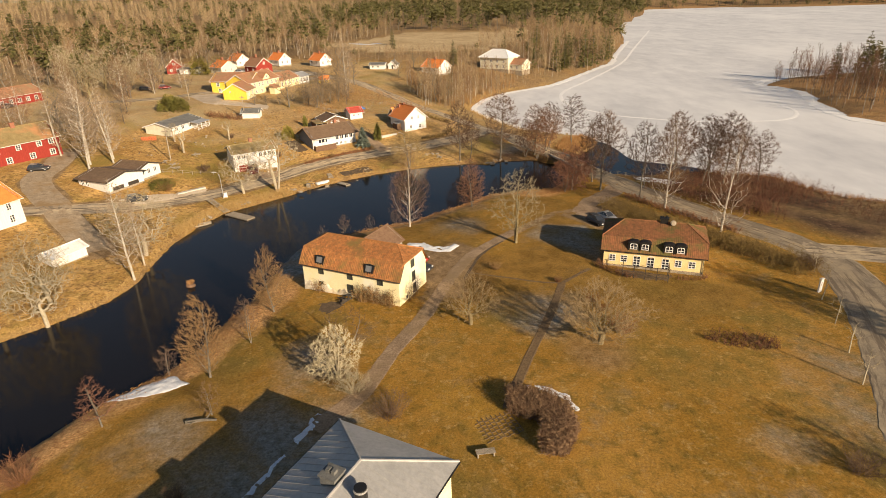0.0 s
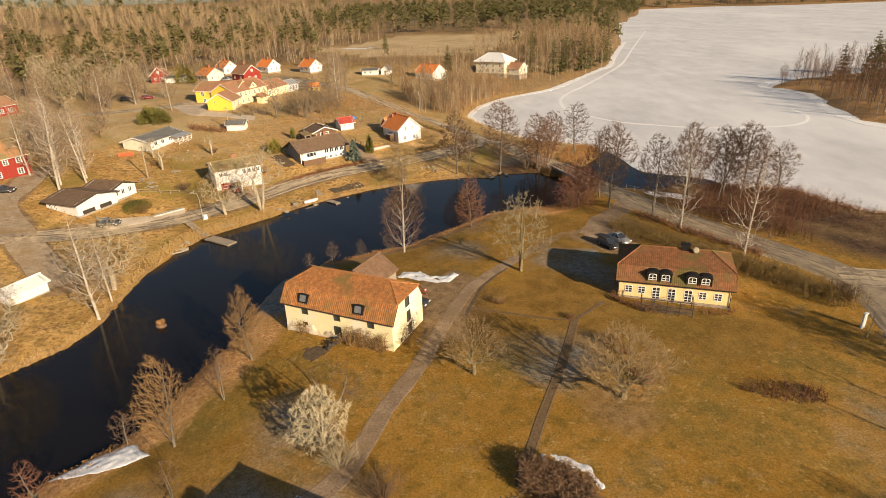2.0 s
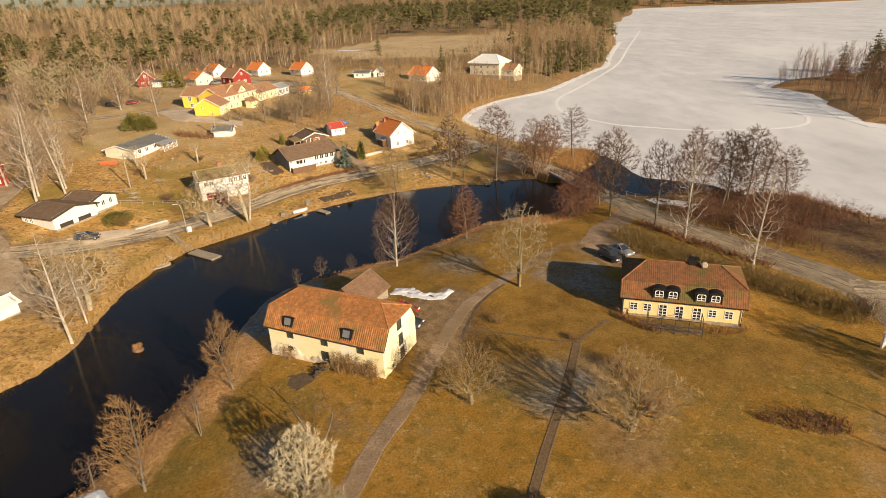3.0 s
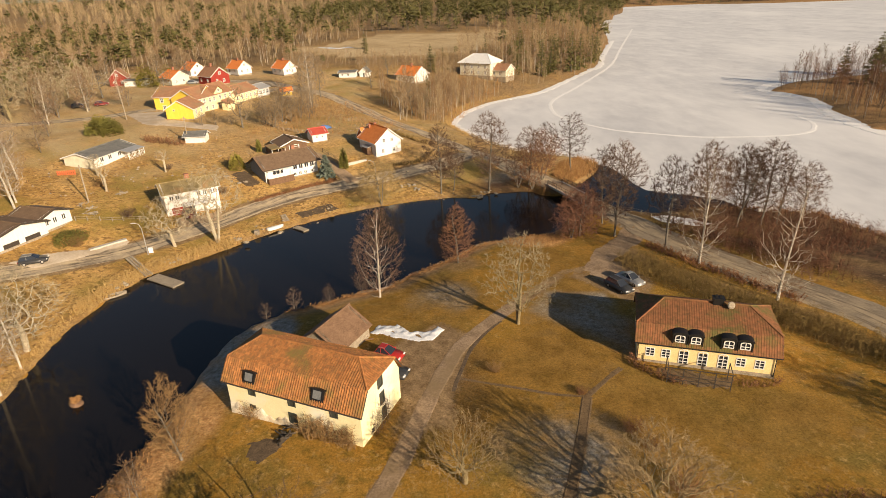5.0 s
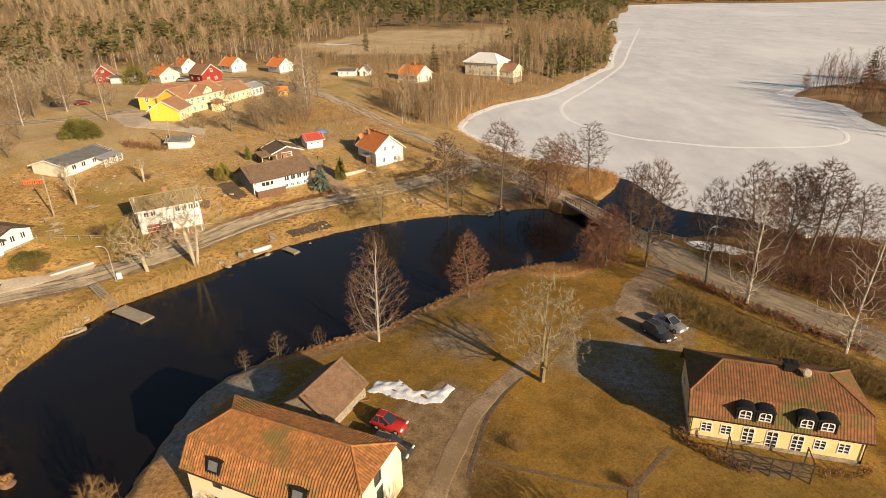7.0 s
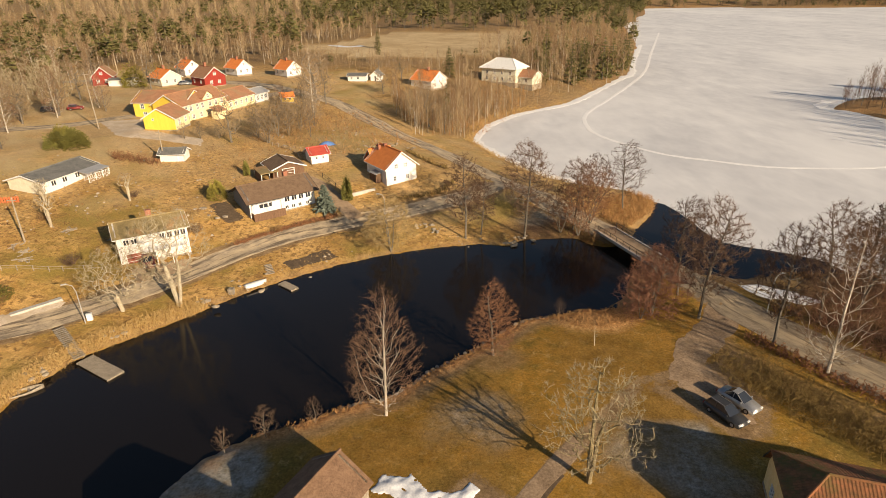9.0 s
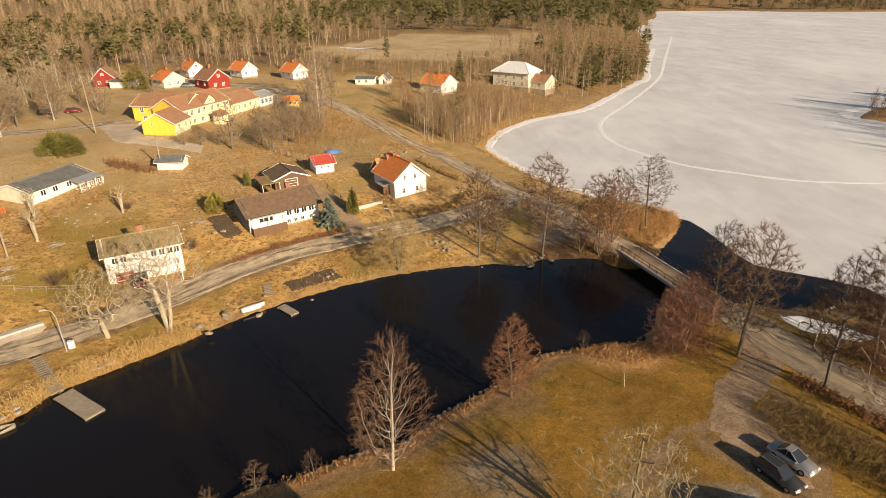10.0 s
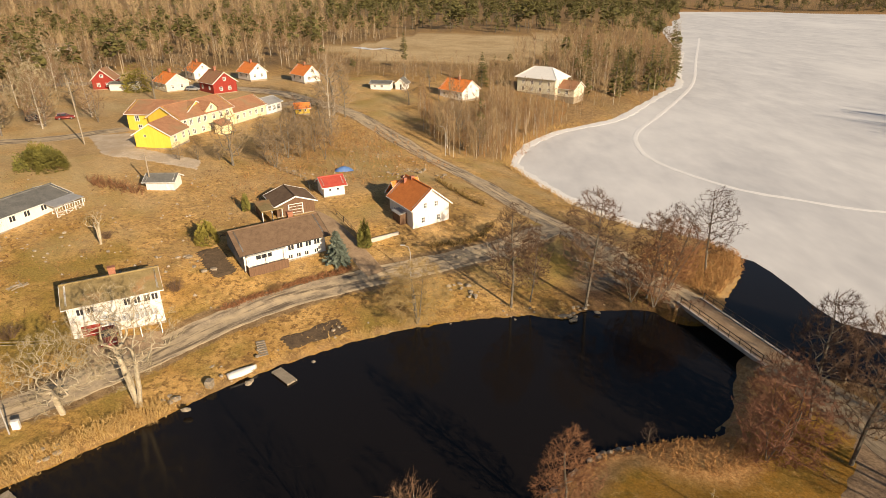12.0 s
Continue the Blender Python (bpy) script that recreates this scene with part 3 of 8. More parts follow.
def strip(name, points, width, material, label, category="road", lift=0.035, rim=0.25, flat=None, across=9, gap=1.0):
    """A road or path laid on the ground, its edges uneven and turned down into it."""
    line = smooth_line(points, gap)
    rows = []
    for i, p in enumerate(line):
        d = (line[min(i + 1, len(line) - 1)] - line[max(i - 1, 0)]).normalized()
        s = Vector((d.y, -d.x, 0))
        w = width if not isinstance(width, tuple) else width[0] + (width[1] - width[0]) * i / (len(line) - 1)
        row = [p - s * (w / 2 + 0.3)]
        for k in range(across):
            e = (k / (across - 1) - 0.5) * w
            if k in (0, across - 1):
                e += rim * float(wobble(p.x + 5 * k, p.y, 1.1, 3)) * (1 if k else -1)
            row.append(p + s * e)
        row.append(p + s * (w / 2 + 0.3))
        rows.append(row)
    xy = np.array([[(q.x, q.y) for q in r] for r in rows])
    z = heights(xy[..., 0], xy[..., 1]) + lift if flat is None else np.full(xy.shape[:2], flat + lift)
    z[:, 0] -= lift + 0.04
    z[:, -1] -= lift + 0.04
    n, k = z.shape
    verts = np.concatenate([xy, z[..., None]], -1).reshape(-1, 3).tolist()
    faces = [(i * k + j, i * k + j + 1, (i + 1) * k + j + 1, (i + 1) * k + j) for i in range(n - 1) for j in range(k - 1)]
    me = mesh_of(name, verts, faces, material)
    flow = me.attributes.new("flow", "FLOAT_VECTOR", "POINT")
    run = np.stack([np.repeat(np.arange(n) * gap * 0.13, k), np.tile(np.linspace(-0.5, 0.5, k) * (width if not isinstance(width, tuple) else width[1]) * 1.3, n), np.zeros(n * k)], -1)
    flow.data.foreach_set("vector", run.ravel().astype(np.float32))
    lane = me.attributes.new("lane", "FLOAT", "POINT")
    lane.data.foreach_set("value", np.tile(np.cos(np.linspace(-2.0, 2.0, k) * math.pi) * 0.4, n).astype(np.float32))
    return tagged(new(name, me), label, category, kind="structure")


def patch(name, ring, material, label, category, lift=0.06, kind="structure", cell=0.4, flat=None):
    """An area of another surface on the ground, in small cells so that it follows it."""
    xs = [p[0] for p in ring]
    ys = [p[1] for p in ring]
    ax, ay = np.arange(min(xs) - cell, max(xs) + 2 * cell, cell), np.arange(min(ys) - cell, max(ys) + 2 * cell, cell)
    px, py = np.meshgrid(ax, ay)
    wx, wy = px + 0.3 * wobble(px, py, 0.9, 6), py + 0.3 * wobble(px, py, 0.9, 8)
    keep = in_polygon(px + cell / 2, py + cell / 2, ring)
    pz = heights(wx, wy) + lift if flat is None else np.full(px.shape, flat)
    edge = np.zeros(px.shape)
    k = keep.astype(float)
    full = k.copy()
    full[1:] *= k[:-1]
    full[:, 1:] *= k[:, :-1]
    full[1:, 1:] *= k[:-1, :-1]
    pz = pz - (full < 0.5) * (lift + 0.06)
    me = sheet(name, ax, ay, pz, keep)
    co = np.stack([wx, wy, pz], -1).reshape(-1, 3)
    me.vertices.foreach_set("co", co.ravel())
    me.materials.append(material)
    return tagged(new(name, me), label, category, kind=kind)


strip("road_main", [(27.6, 144.3), (25.5, 148.6), (18, 160.5), (10.5, 173), (-2.5, 196.5), (-15.8, 212.7), (-27.6, 228.9), (-39, 244),
                    (-55.4, 257), (-75, 266), (-110, 272), (-160, 262)], 5.6, M_ROAD, "worn grey asphalt road through the village")
strip("road_east", [(32.6, 131.2), (36.4, 123.3), (39.2, 115.5), (45.5, 104), (52, 95), (57.5, 87.5), (60, 79), (58.7, 70), (55.5, 60), (51.5, 50), (46, 38)],
      (6.0, 7.6), M_LAKEROAD, "brown gravelly asphalt road beside the lake", rim=0.4)
strip("road_side", [(58.5, 84), (66, 82), (80, 79.5), (110, 77)], 6.0, M_ROAD, "pale side road joining beside the lake")
strip("road_bank", [(-96, 92), (-75, 100), (-58.3, 111.8), (-53.4, 115.6), (-48.2, 120.4), (-42.7, 126.7), (-39.9, 130.3), (-35.7, 135.8), (-29.6, 142),
                    (-22.5, 146.8), (-16, 150.5), (-6, 155.5), (4, 161), (12, 168)], 4.4, M_ROAD, "patched grey asphalt lane along the pond")
strip("driveway", DRIVE[:7] + [(12.2, 92.2)], (2.0, 1.6), M_DRIVE, "brown gravel drive between the houses", "drive", 0.02, 0.15)
strip("driveway", [(25.8, 101.0), (27.8, 105.8), (31.1, 109.8), (34.2, 113.6), (37.2, 117.2)], (3.6, 4.4), M_DRIVE, "sandy mouth of the drive at the lake road", "drive", 0.012, 0.7)
strip("garden_path", PATH_LINE, 0.9, M_EDGING, "narrow worn slab path across the lawn", "path", 0.02, 0.1)
strip("terrace_path", [(17.4, 71.9), (19.6, 74.2), (22.4, 76.8)], 0.45, M_EDGING, "trodden narrow path to the terrace", "path", 0.015, 0.12)
strip("lawn_furrow", [(4.0, 75.8), (9.6, 74.0), (14.6, 72.4), (17.2, 71.9)], 0.35, M_EDGING, "shallow brown furrow across the lawn", "path", 0.008, 0.15)
strip("drive_ditch", [(3.2, 73.5), (4.0, 76.7), (5.7, 81.9), (8.4, 86.1), (9.8, 87.9)], 0.3, M_SOIL, "narrow dark ditch along the drive", "ditch", 0.012, 0.08)
strip("road_left", [(-94, 134), (-90.8, 124.9), (-87.5, 112.5), (-74, 99), (-66, 91.5), (-60, 86)], 5.4, M_PALEROAD, "wide pale gravel road between the houses")
strip("school_road", [(-55, 258), (-72, 232), (-88, 206), (-105, 195), (-130, 188)], 4.5, M_ROAD, "grey asphalt road to the yellow school")
patch("parking", [(24.2, 100.5), (25.4, 105.0), (29.6, 104.9), (31.4, 99.0), (30.6, 94.6), (28, 93.6), (25.6, 97)], M_DRIVE, "pale gravel parking place", "yard", 0.024)
patch("school_yard", [(-92, 200), (-80, 186), (-58, 182), (-60, 188), (-76, 192), (-82, 205)], M_PALEYARD, "pale concrete yard of the yellow school", "yard", 0.07)
strip("ice_track", [(190, 620), (128.8, 446), (98, 358), (68, 295), (48.5, 258), (43.6, 240), (44.3, 222), (55, 202), (66, 194), (80, 187.3), (105, 187),
                    (116, 198), (118.3, 212)], 1.15, M_TRACK, "pale ploughed track curving over the ice", "track", 0.04, 0.4, flat=0.05, across=3, gap=2.5)
strip("shore_snow_rim", [(29, 176.2), (21.8, 183.6), (17.2, 191.6), (11.2, 205), (7.3, 217), (8.9, 228), (12.8, 239.3), (21.6, 253.2), (28.6, 260.1), (44.8, 274.2), (60.8, 301.2), (78.8, 333.2), (90.8, 354.2), (104.9, 402), (138.9, 504)],
      2.6, M_TRACK, "rim of old snow along the lake shore", "snow", 0.07, 1.2, flat=0.05, across=5, gap=1.2)
strip("point_snow_rim", [(160, 166), (140, 172.5), (130.5, 178.5), (126.5, 190), (130, 214), (139, 240), (131.6, 258), (140, 272), (160, 282)], 3.0, M_TRACK, "rim of old snow round the wooded point", "snow", 0.07, 1.4, flat=0.05, across=5, gap=1.6)
strip("field_snow", [(-72, 408), (-66, 400), (-58, 392), (-50, 398)], 5.0, M_SNOW, "old snow along the edge of the field", "snow", 0.12, 1.2)



# ---- houses ----
def wall_sides(L, D):
    """Front, right, back, left: corner, direction along the wall, length, turn of what sits in it."""
    return {"front": ((0, 0), (1, 0), L, 0), "right": ((L, 0), (0, 1), D, 90), "back": ((L, D), (-1, 0), L, 180), "left": ((0, D), (0, -1), D, 270)}


def wall_panel(bm, corner, u, length, z0, z1, holes, deep=0.14):
    """A wall with its openings cut through to the depth of the reveals."""
    inward = Vector((-u[1], u[0], 0))
    at = lambda s, z, d=0.0: Vector((corner[0] + u[0] * s, corner[1] + u[1] * s, z)) + inward * d
    ss = sorted({0.0, length, *[h[0] for h in holes], *[h[1] for h in holes]})
    zs = sorted({z0, z1, *[h[2] for h in holes], *[h[3] for h in holes]})
    for a, b in zip(ss, ss[1:]):
        for c, d in zip(zs, zs[1:]):
            if not any(h[0] <= (a + b) / 2 <= h[1] and h[2] <= (c + d) / 2 <= h[3] for h in holes):
                bm.faces.new([bm.verts.new(p) for p in (at(a, c), at(b, c), at(b, d), at(a, d))])
    for a, b, c, d in holes:
        for q in ((at(a, c), at(a, c, deep), at(a, d, deep), at(a, d)), (at(b, c), at(b, d), at(b, d, deep), at(b, c, deep)),
                  (at(a, d), at(a, d, deep), at(b, d, deep), at(b, d)), (at(a, c), at(b, c), at(b, c, deep), at(a, c, deep))):
            bm.faces.new([bm.verts.new(p) for p in q])


MADE = {}


def window_meshes(w, h, nx, nz, frame_mat, glass, arch):
    key = (w, h, nx, nz, frame_mat.name, glass.name, arch)
    if key not in MADE:
        bm = bmesh.new()
        t = min(0.11, w * 0.13)
        box(bm, -w / 2 - 0.04, -w / 2 + t, -0.035, 0.1, 0, h)
        box(bm, w / 2 - t, w / 2 + 0.04, -0.035, 0.1, 0, h)
        box(bm, -w / 2 + t, w / 2 - t, -0.035, 0.1, 0, t)
        box(bm, -w / 2 + t, w / 2 - t, -0.035, 0.1, h - t, h)
        if arch:
            steps_ = 8
            ring = [(w / 2 * math.cos(math.pi * i / steps_), 0.0, h - 0.002 + arch * math.sin(math.pi * i / steps_)) for i in range(steps_ + 1)]
            prism(bm, [(x, -0.035, z) for x, y, z in ring], (0, 0.12, 0))
        for i in range(1, nx):
            x = -w / 2 + w * i / nx
            box(bm, x - 0.04, x + 0.04, -0.02, 0.08, t, h - t)
        for i in range(1, nz):
            z = h * i / nz
            box(bm, -w / 2 + t, w / 2 - t, -0.016, 0.08, z - 0.03, z + 0.03)
        bmesh.ops.recalc_face_normals(bm, faces=bm.faces[:])
        f = bpy.data.meshes.new("window")
        bm.to_mesh(f)
        bm.free()
        f.materials.append(frame_mat)
        bm = boxes((-w / 2 + t, w / 2 - t, 0.05, 0.07, t, h - t))
        g = bpy.data.meshes.new("pane")
        bm.to_mesh(g)
        bm.free()
        g.materials.append(glass)
        MADE[key] = (f, g)
    return MADE[key]


def window_at(house, m, w, h, nx=2, nz=3, frame_mat=None, glass=None, arch=0.0, name="window", label=""):
    f, g = window_meshes(w, h, nx, nz, frame_mat or M_WHITE, glass or M_GLASS, arch)
    win = part(name, f, None, house, label)
    win.matrix_basis = m
    part("pane", g, None, win)
    return win


def split_window(parent, m, w, h, nx, nz, frame_mat, arch=0.0, name="window"):
    """A window whose casing is one ring, with each glazing bar and pane a part of its own."""
    key = ("split", w, h, nx, nz, arch)
    if key not in MADE:
        t, n = 0.09, 10
        top = [(w / 2 * math.cos(math.pi * i / n), h + arch * math.sin(math.pi * i / n)) for i in range(n + 1)] if arch else [(w / 2, h), (-w / 2, h)]
        outer = [(-w / 2, 0.0), (w / 2, 0.0)] + top
        cz = h / 2
        k, kz = (w - 2 * t) / w, (h + arch - 2 * t) / (h + arch)
        inner = [(x * k, (z - cz) * kz + cz) for x, z in outer]
        bm = bmesh.new()
        rings = [[bm.verts.new((x, y, z)) for x, z in r] for r, y in ((outer, -0.04), (inner, -0.04), (inner, 0.08), (outer, 0.08))]
        for a, b in zip(rings, rings[1:] + rings[:1]):
            for i in range(len(outer)):
                j = (i + 1) % len(outer)
                bm.faces.new((a[i], a[j], b[j], b[i]))
        bmesh.ops.recalc_face_normals(bm, faces=bm.faces[:])
        f = bpy.data.meshes.new("casing")
        bm.to_mesh(f)
        bm.free()
        f.materials.append(frame_mat)
        bm = bmesh.new()
        prism(bm, [(x, 0.05, z) for x, z in inner], (0, 0.02, 0))
        g = bpy.data.meshes.new("pane")
        bm.to_mesh(g)
        bm.free()
        g.materials.append(M_GLASS)
        bars = []
        for i in range(1, nx):
            x = -w / 2 + w * i / nx
            bars.append(boxes((x - 0.045, x + 0.045, -0.03, 0.045, t * 0.9, h + arch * 0.86)))
        for i in range(1, nz):
            z = h * i / nz
            bars.append(boxes((-w / 2 + t * 0.9, w / 2 - t * 0.9, -0.024, 0.045, z - 0.03, z + 0.03)))
        ready = []
        for bm in bars:
            me = bpy.data.meshes.new("glazing_bar")
            bm.to_mesh(me)
            bm.free()
            me.materials.append(frame_mat)
            ready.append(me)
        MADE[key] = (f, g, ready)
    f, g, bars = MADE[key]
    win = part(name, f, None, parent)
    win.matrix_basis = m
    if name == "window":
        part("pane", g, None, win)
        for b in bars:
            part("glazing_bar", b, None, win)
    else:
        for nm, b in [("pane", g)] + [("glazing_bar", b) for b in bars]:
            part(nm, b, None, parent).matrix_basis = m
    return win


def roof_profile(D, eave, ridge, over, knee):
    """Half of the roof's section from eave to ridge: (y, z). knee: where a mansard breaks."""
    low = knee if knee else (D / 2, ridge)
    slope = 0.0 if knee else (low[1] - eave) / low[0]
    pts = [(-over, eave - slope * over)]
    if knee:
        pts.append(knee)
    return pts + [(D / 2, ridge)]


def tile_slope(verts, faces, a, b, c, d, column=0.31, course=0.40, relief=0.10):
    """Pantiles as real relief over a slope; a-b is the lower edge, d-c the upper one."""
    a, b, c, d = Vector(a), Vector(b), Vector(c), Vector(d)
    n = (b - a).cross(d - a)
    n.normalize()
    if n.z < 0:
        n = -n
    rows = max(1, round(((d - a).length + (c - b).length) / 2 / course))
    ux = (b - a).normalized()
    for r in range(rows):
        l0, r0 = a.lerp(d, r / rows), b.lerp(c, r / rows)
        l1, r1 = a.lerp(d, (r + 1) / rows), b.lerp(c, (r + 1) / rows)
        s_lo, s_hi = min((l0 - a).dot(ux), (l1 - a).dot(ux)), max((r0 - a).dot(ux), (r1 - a).dot(ux))
        k0, k1 = math.ceil(s_lo / column), math.floor(s_hi / column)
        up0, up1 = (l0 - a) - (l0 - a).dot(ux) * ux, (l1 - a) - (l1 - a).dot(ux) * ux
        lim = lambda s, l, q: min(max(s, (l - a).dot(ux)), (q - a).dot(ux))
        for k in range(k0 - 1, k1 + 1):
            base = len(verts)
            for s, h in ((k, 0.25), (k + 0.3, 1.0), (k + 0.62, 0.35), (k + 1.0, 0.0)):
                s0, s1 = lim(s * column, l0, r0), lim(s * column, l1, r1)
                verts.append(a + ux * s0 + up0 + n * (relief * h + 0.055))
                verts.append(a + ux * s1 + up1 + n * (relief * h + 0.012))
            for i in range(3):
                faces.append((base + 2 * i, base + 2 * i + 2, base + 2 * i + 3, base + 2 * i + 1))


def house(name, left, right, depth, eave, ridge, wall_mat, roof_mat, label, group="", axis="x", knee=None, hips=(0, 0), over=0.45, base=None,
          openings=(), gable_mat=None, chimneys=(), tiles=False, trim=None, plinth=None, category="house", relief=0.07, column=0.31):
    """A house on the front base corners left and right, depth metres deep. axis: the ridge's direction, x along the front or y away from it.
    openings: (side, along, sill, width, height, panes across, panes up, frame, glass, arch). chimneys: (x, y, width, top)."""
    dx, dy = right[0] - left[0], right[1] - left[1]
    L, turn = math.hypot(dx, dy), math.degrees(math.atan2(dy, dx))
    if base is None:
        base = min(height(*left), height(*right)) + 0.1
    ob = thing(name, (left[0], left[1], base, turn), label, category, group)
    sides = wall_sides(L, depth)
    gables = ("left", "right") if axis == "x" else ("front", "back")
    RL, RD = (L, depth) if axis == "x" else (depth, L)
    prof = roof_profile(RD, eave, ridge, over, knee)
    turnm = Matrix.Identity(4) if axis == "x" else Matrix.Translation((L, 0, 0)) @ Matrix.Rotation(math.pi / 2, 4, "Z")
    # walls
    for side, (corner, u, length, rot) in sides.items():
        holes = [(s - w / 2, s + w / 2, z, z + h) for sd, s, z, w, h, *_ in openings if sd == side and z + h < eave - 0.02]
        bm = bmesh.new()
        wall_panel(bm, corner, u, length, 0.0, eave, holes)
        if side in gables and (max(hips) < 1 or hips[gables.index(side)] < 1):
            top = [(0, eave), *[(y, z) for y, z in prof[1:]]]
            if hips[gables.index(side)]:
                top = top[:-1]
            ring = top + [(RD - y, z) for y, z in top[::-1] if abs(y - RD / 2) > 1e-6]
            if len(ring) > 2:
                inward = Vector((-u[1], u[0], 0))
                prism(bm, [(corner[0] + u[0] * s, corner[1] + u[1] * s, z) for s, z in ring][::-1], inward * 0.2)
        bmesh.ops.recalc_face_normals(bm, faces=bm.faces[:])
        part("wall", bm, gable_mat if gable_mat and side in gables else wall_mat, ob)
    t = 0.12
    bm = bmesh.new()
    for side, (corner, u, length, rot) in sides.items():
        o = Vector((u[1], -u[0], 0)) * 0.05
        prism(bm, [Vector((corner[0] + u[0] * s, corner[1] + u[1] * s, 0)) + o + Vector((0, 0, z)) for s, z in ((-0.05, 0.25), (length + 0.05, 0.25), (length + 0.05, -2.0), (-0.05, -2.0))], -o * 4)
    bmesh.ops.recalc_face_normals(bm, faces=bm.faces[:])
    part("plinth", bm, plinth or M_STONE, ob, "grey stone plinth")
    # roof
    inset = [0.0, 0.0]
    low = prof[-2]
    for i in (0, 1):
        inset[i] = -over if not hips[i] else (RD / 2 - low[0]) * 0.85 - (over if hips[i] < 1 else over)
    bm = bmesh.new()
    tv, tf = [], []
    for flip in (False, True):
        y = (lambda v: RD - v) if flip else (lambda v: v)
        rings = []
        for (ya, za), (yb, zb) in zip(prof, prof[1:]):
            last = (yb, zb) == prof[-1]
            xa, xb = (-over, RL + over), ((inset[0], RL - inset[1]) if last else (-over, RL + over))
            rings.append([(xa[0], y(ya), za), (xa[1], y(ya), za), (xb[1], y(yb), zb), (xb[0], y(yb), zb)])
        for ring in rings:
            prism(bm, [turnm @ Vector(p) for p in ring], (0, 0, -t))
            if tiles:
                q = [turnm @ Vector(p) for p in ring]
                tile_slope(tv, tf, *(q if not flip else [q[1], q[0], q[3], q[2]]), column=column, relief=relief)
    for i in (0, 1):
        if hips[i]:
            x0, x1 = ((-over, inset[0]) if i == 0 else (RL + over, RL - inset[1]))
            ring = [(x0, low[0], low[1]), (x0, RD - low[0], low[1]), (x1, RD / 2, ridge)]
            prism(bm, [turnm @ Vector(p) for p in (ring if i else ring[::-1])], (0, 0, -t))
            if tiles:
                q = [turnm @ Vector(p) for p in ring]
                q = q if i else [q[1], q[0], q[2]]
                tile_slope(tv, tf, q[0], q[1], q[2], q[2], column=column, relief=relief)
    bmesh.ops.recalc_face_normals(bm, faces=bm.faces[:])
    roof = part("roof", bm, roof_mat, ob)
    if tiles:
        tagged(part("roof_tiles", mesh_of("roof_tiles", tv, tf, roof_mat), None, roof), "rows of curved clay pantiles", kind="stuff")
    # ridge caps
    bm = bmesh.new()
    tube(bm, turnm @ Vector((inset[0] - 0.02, RD / 2, ridge + 0.03)), turnm @ Vector((RL - inset[1] + 0.02, RD / 2, ridge + 0.03)), 0.13, 0.13, 8)
    for i in (0, 1):
        if hips[i]:
            for yy in (low[0], RD - low[0]):
                tube(bm, turnm @ Vector((-over if i == 0 else RL + over, yy, low[1] + 0.02)), turnm @ Vector((inset[0] if i == 0 else RL - inset[1], RD / 2, ridge + 0.02)), 0.11, 0.11, 8)
    part("ridge_cap", bm, roof_mat, roof)
    # verge boards and gutters
    if trim:
        for i, x in ((0, -over), (1, RL + over)):
            if hips[i] >= 1:
                continue
            pts = prof if not hips[i] else prof[:-1]
            for flip in (False, True):
                y = (lambda v: RD - v) if flip else (lambda v: v)
                for (ya, za), (yb, zb) in zip(pts, pts[1:]):
                    ring = [(x, y(ya), za + 0.05), (x, y(yb), zb + 0.05), (x, y(yb), zb - 0.2), (x, y(ya), za - 0.2)]
                    bm = bmesh.new()
                    prism(bm, [turnm @ Vector(p) for p in ring], turnm.to_3x3() @ Vector((-0.04 if i == 0 else 0.04, 0, 0)))
                    bmesh.ops.recalc_face_normals(bm, faces=bm.faces[:])
                    part("verge_board", bm, trim, roof)
        for yy in (prof[0][0] - 0.05, RD - prof[0][0] + 0.05):
            bm = bmesh.new()
            tube(bm, turnm @ Vector((-over, yy, prof[0][1] - 0.08)), turnm @ Vector((RL + over, yy, prof[0][1] - 0.08)), 0.07, 0.07, 6)
            part("gutter", bm, trim, roof)
    for sd, s, z, w, h, nx, nz, *rest in openings:
        fm, gl, arch = (list(rest) + [None, None, 0.0])[:3] if len(rest) < 3 else rest
        corner, u, length, rot = sides[sd]
        proud = 0.0 if z + h < eave - 0.02 else -0.06
        o = Vector((u[1], -u[0], 0)) * (-proud)
        m = pose(corner[0] + u[0] * s + o.x, corner[1] + u[1] * s + o.y, z, 0, 0, rot)
        if name == "dormer_house":
            split_window(ob, m, w, h, nx, nz, M_WHITE, arch or 0.0)
            continue
        window_at(ob, m, w, h, nx, nz, fm, gl, arch or 0.0, "door" if z < 0.35 and h > 1.8 else "window")
    for x, y, w, top in chimneys:
        bm = boxes((x - w / 2, x + w / 2, y - w * 0.4, y + w * 0.4, eave, top), (x - w / 2 - 0.06, x + w / 2 + 0.06, y - w * 0.4 - 0.06, y + w * 0.4 + 0.06, top - 0.18, top + 0.03))
        part("chimney", bm, M_BRICK, ob, "brick chimney")
    ob["length"], ob["base"] = L, base
    return ob


def row(side, places, sill, w, h, nx=2, nz=3, *rest):
    return [(side, s, sill, w, h, nx, nz, *rest) for s in places]


M_GREYBOARD = mat("blue_grey_boards", (0.16, 0.17, 0.18), (0.27, 0.28, 0.29), 0.8, 0.8, 0.1, 7, stretch=(4, 4, 0.3))
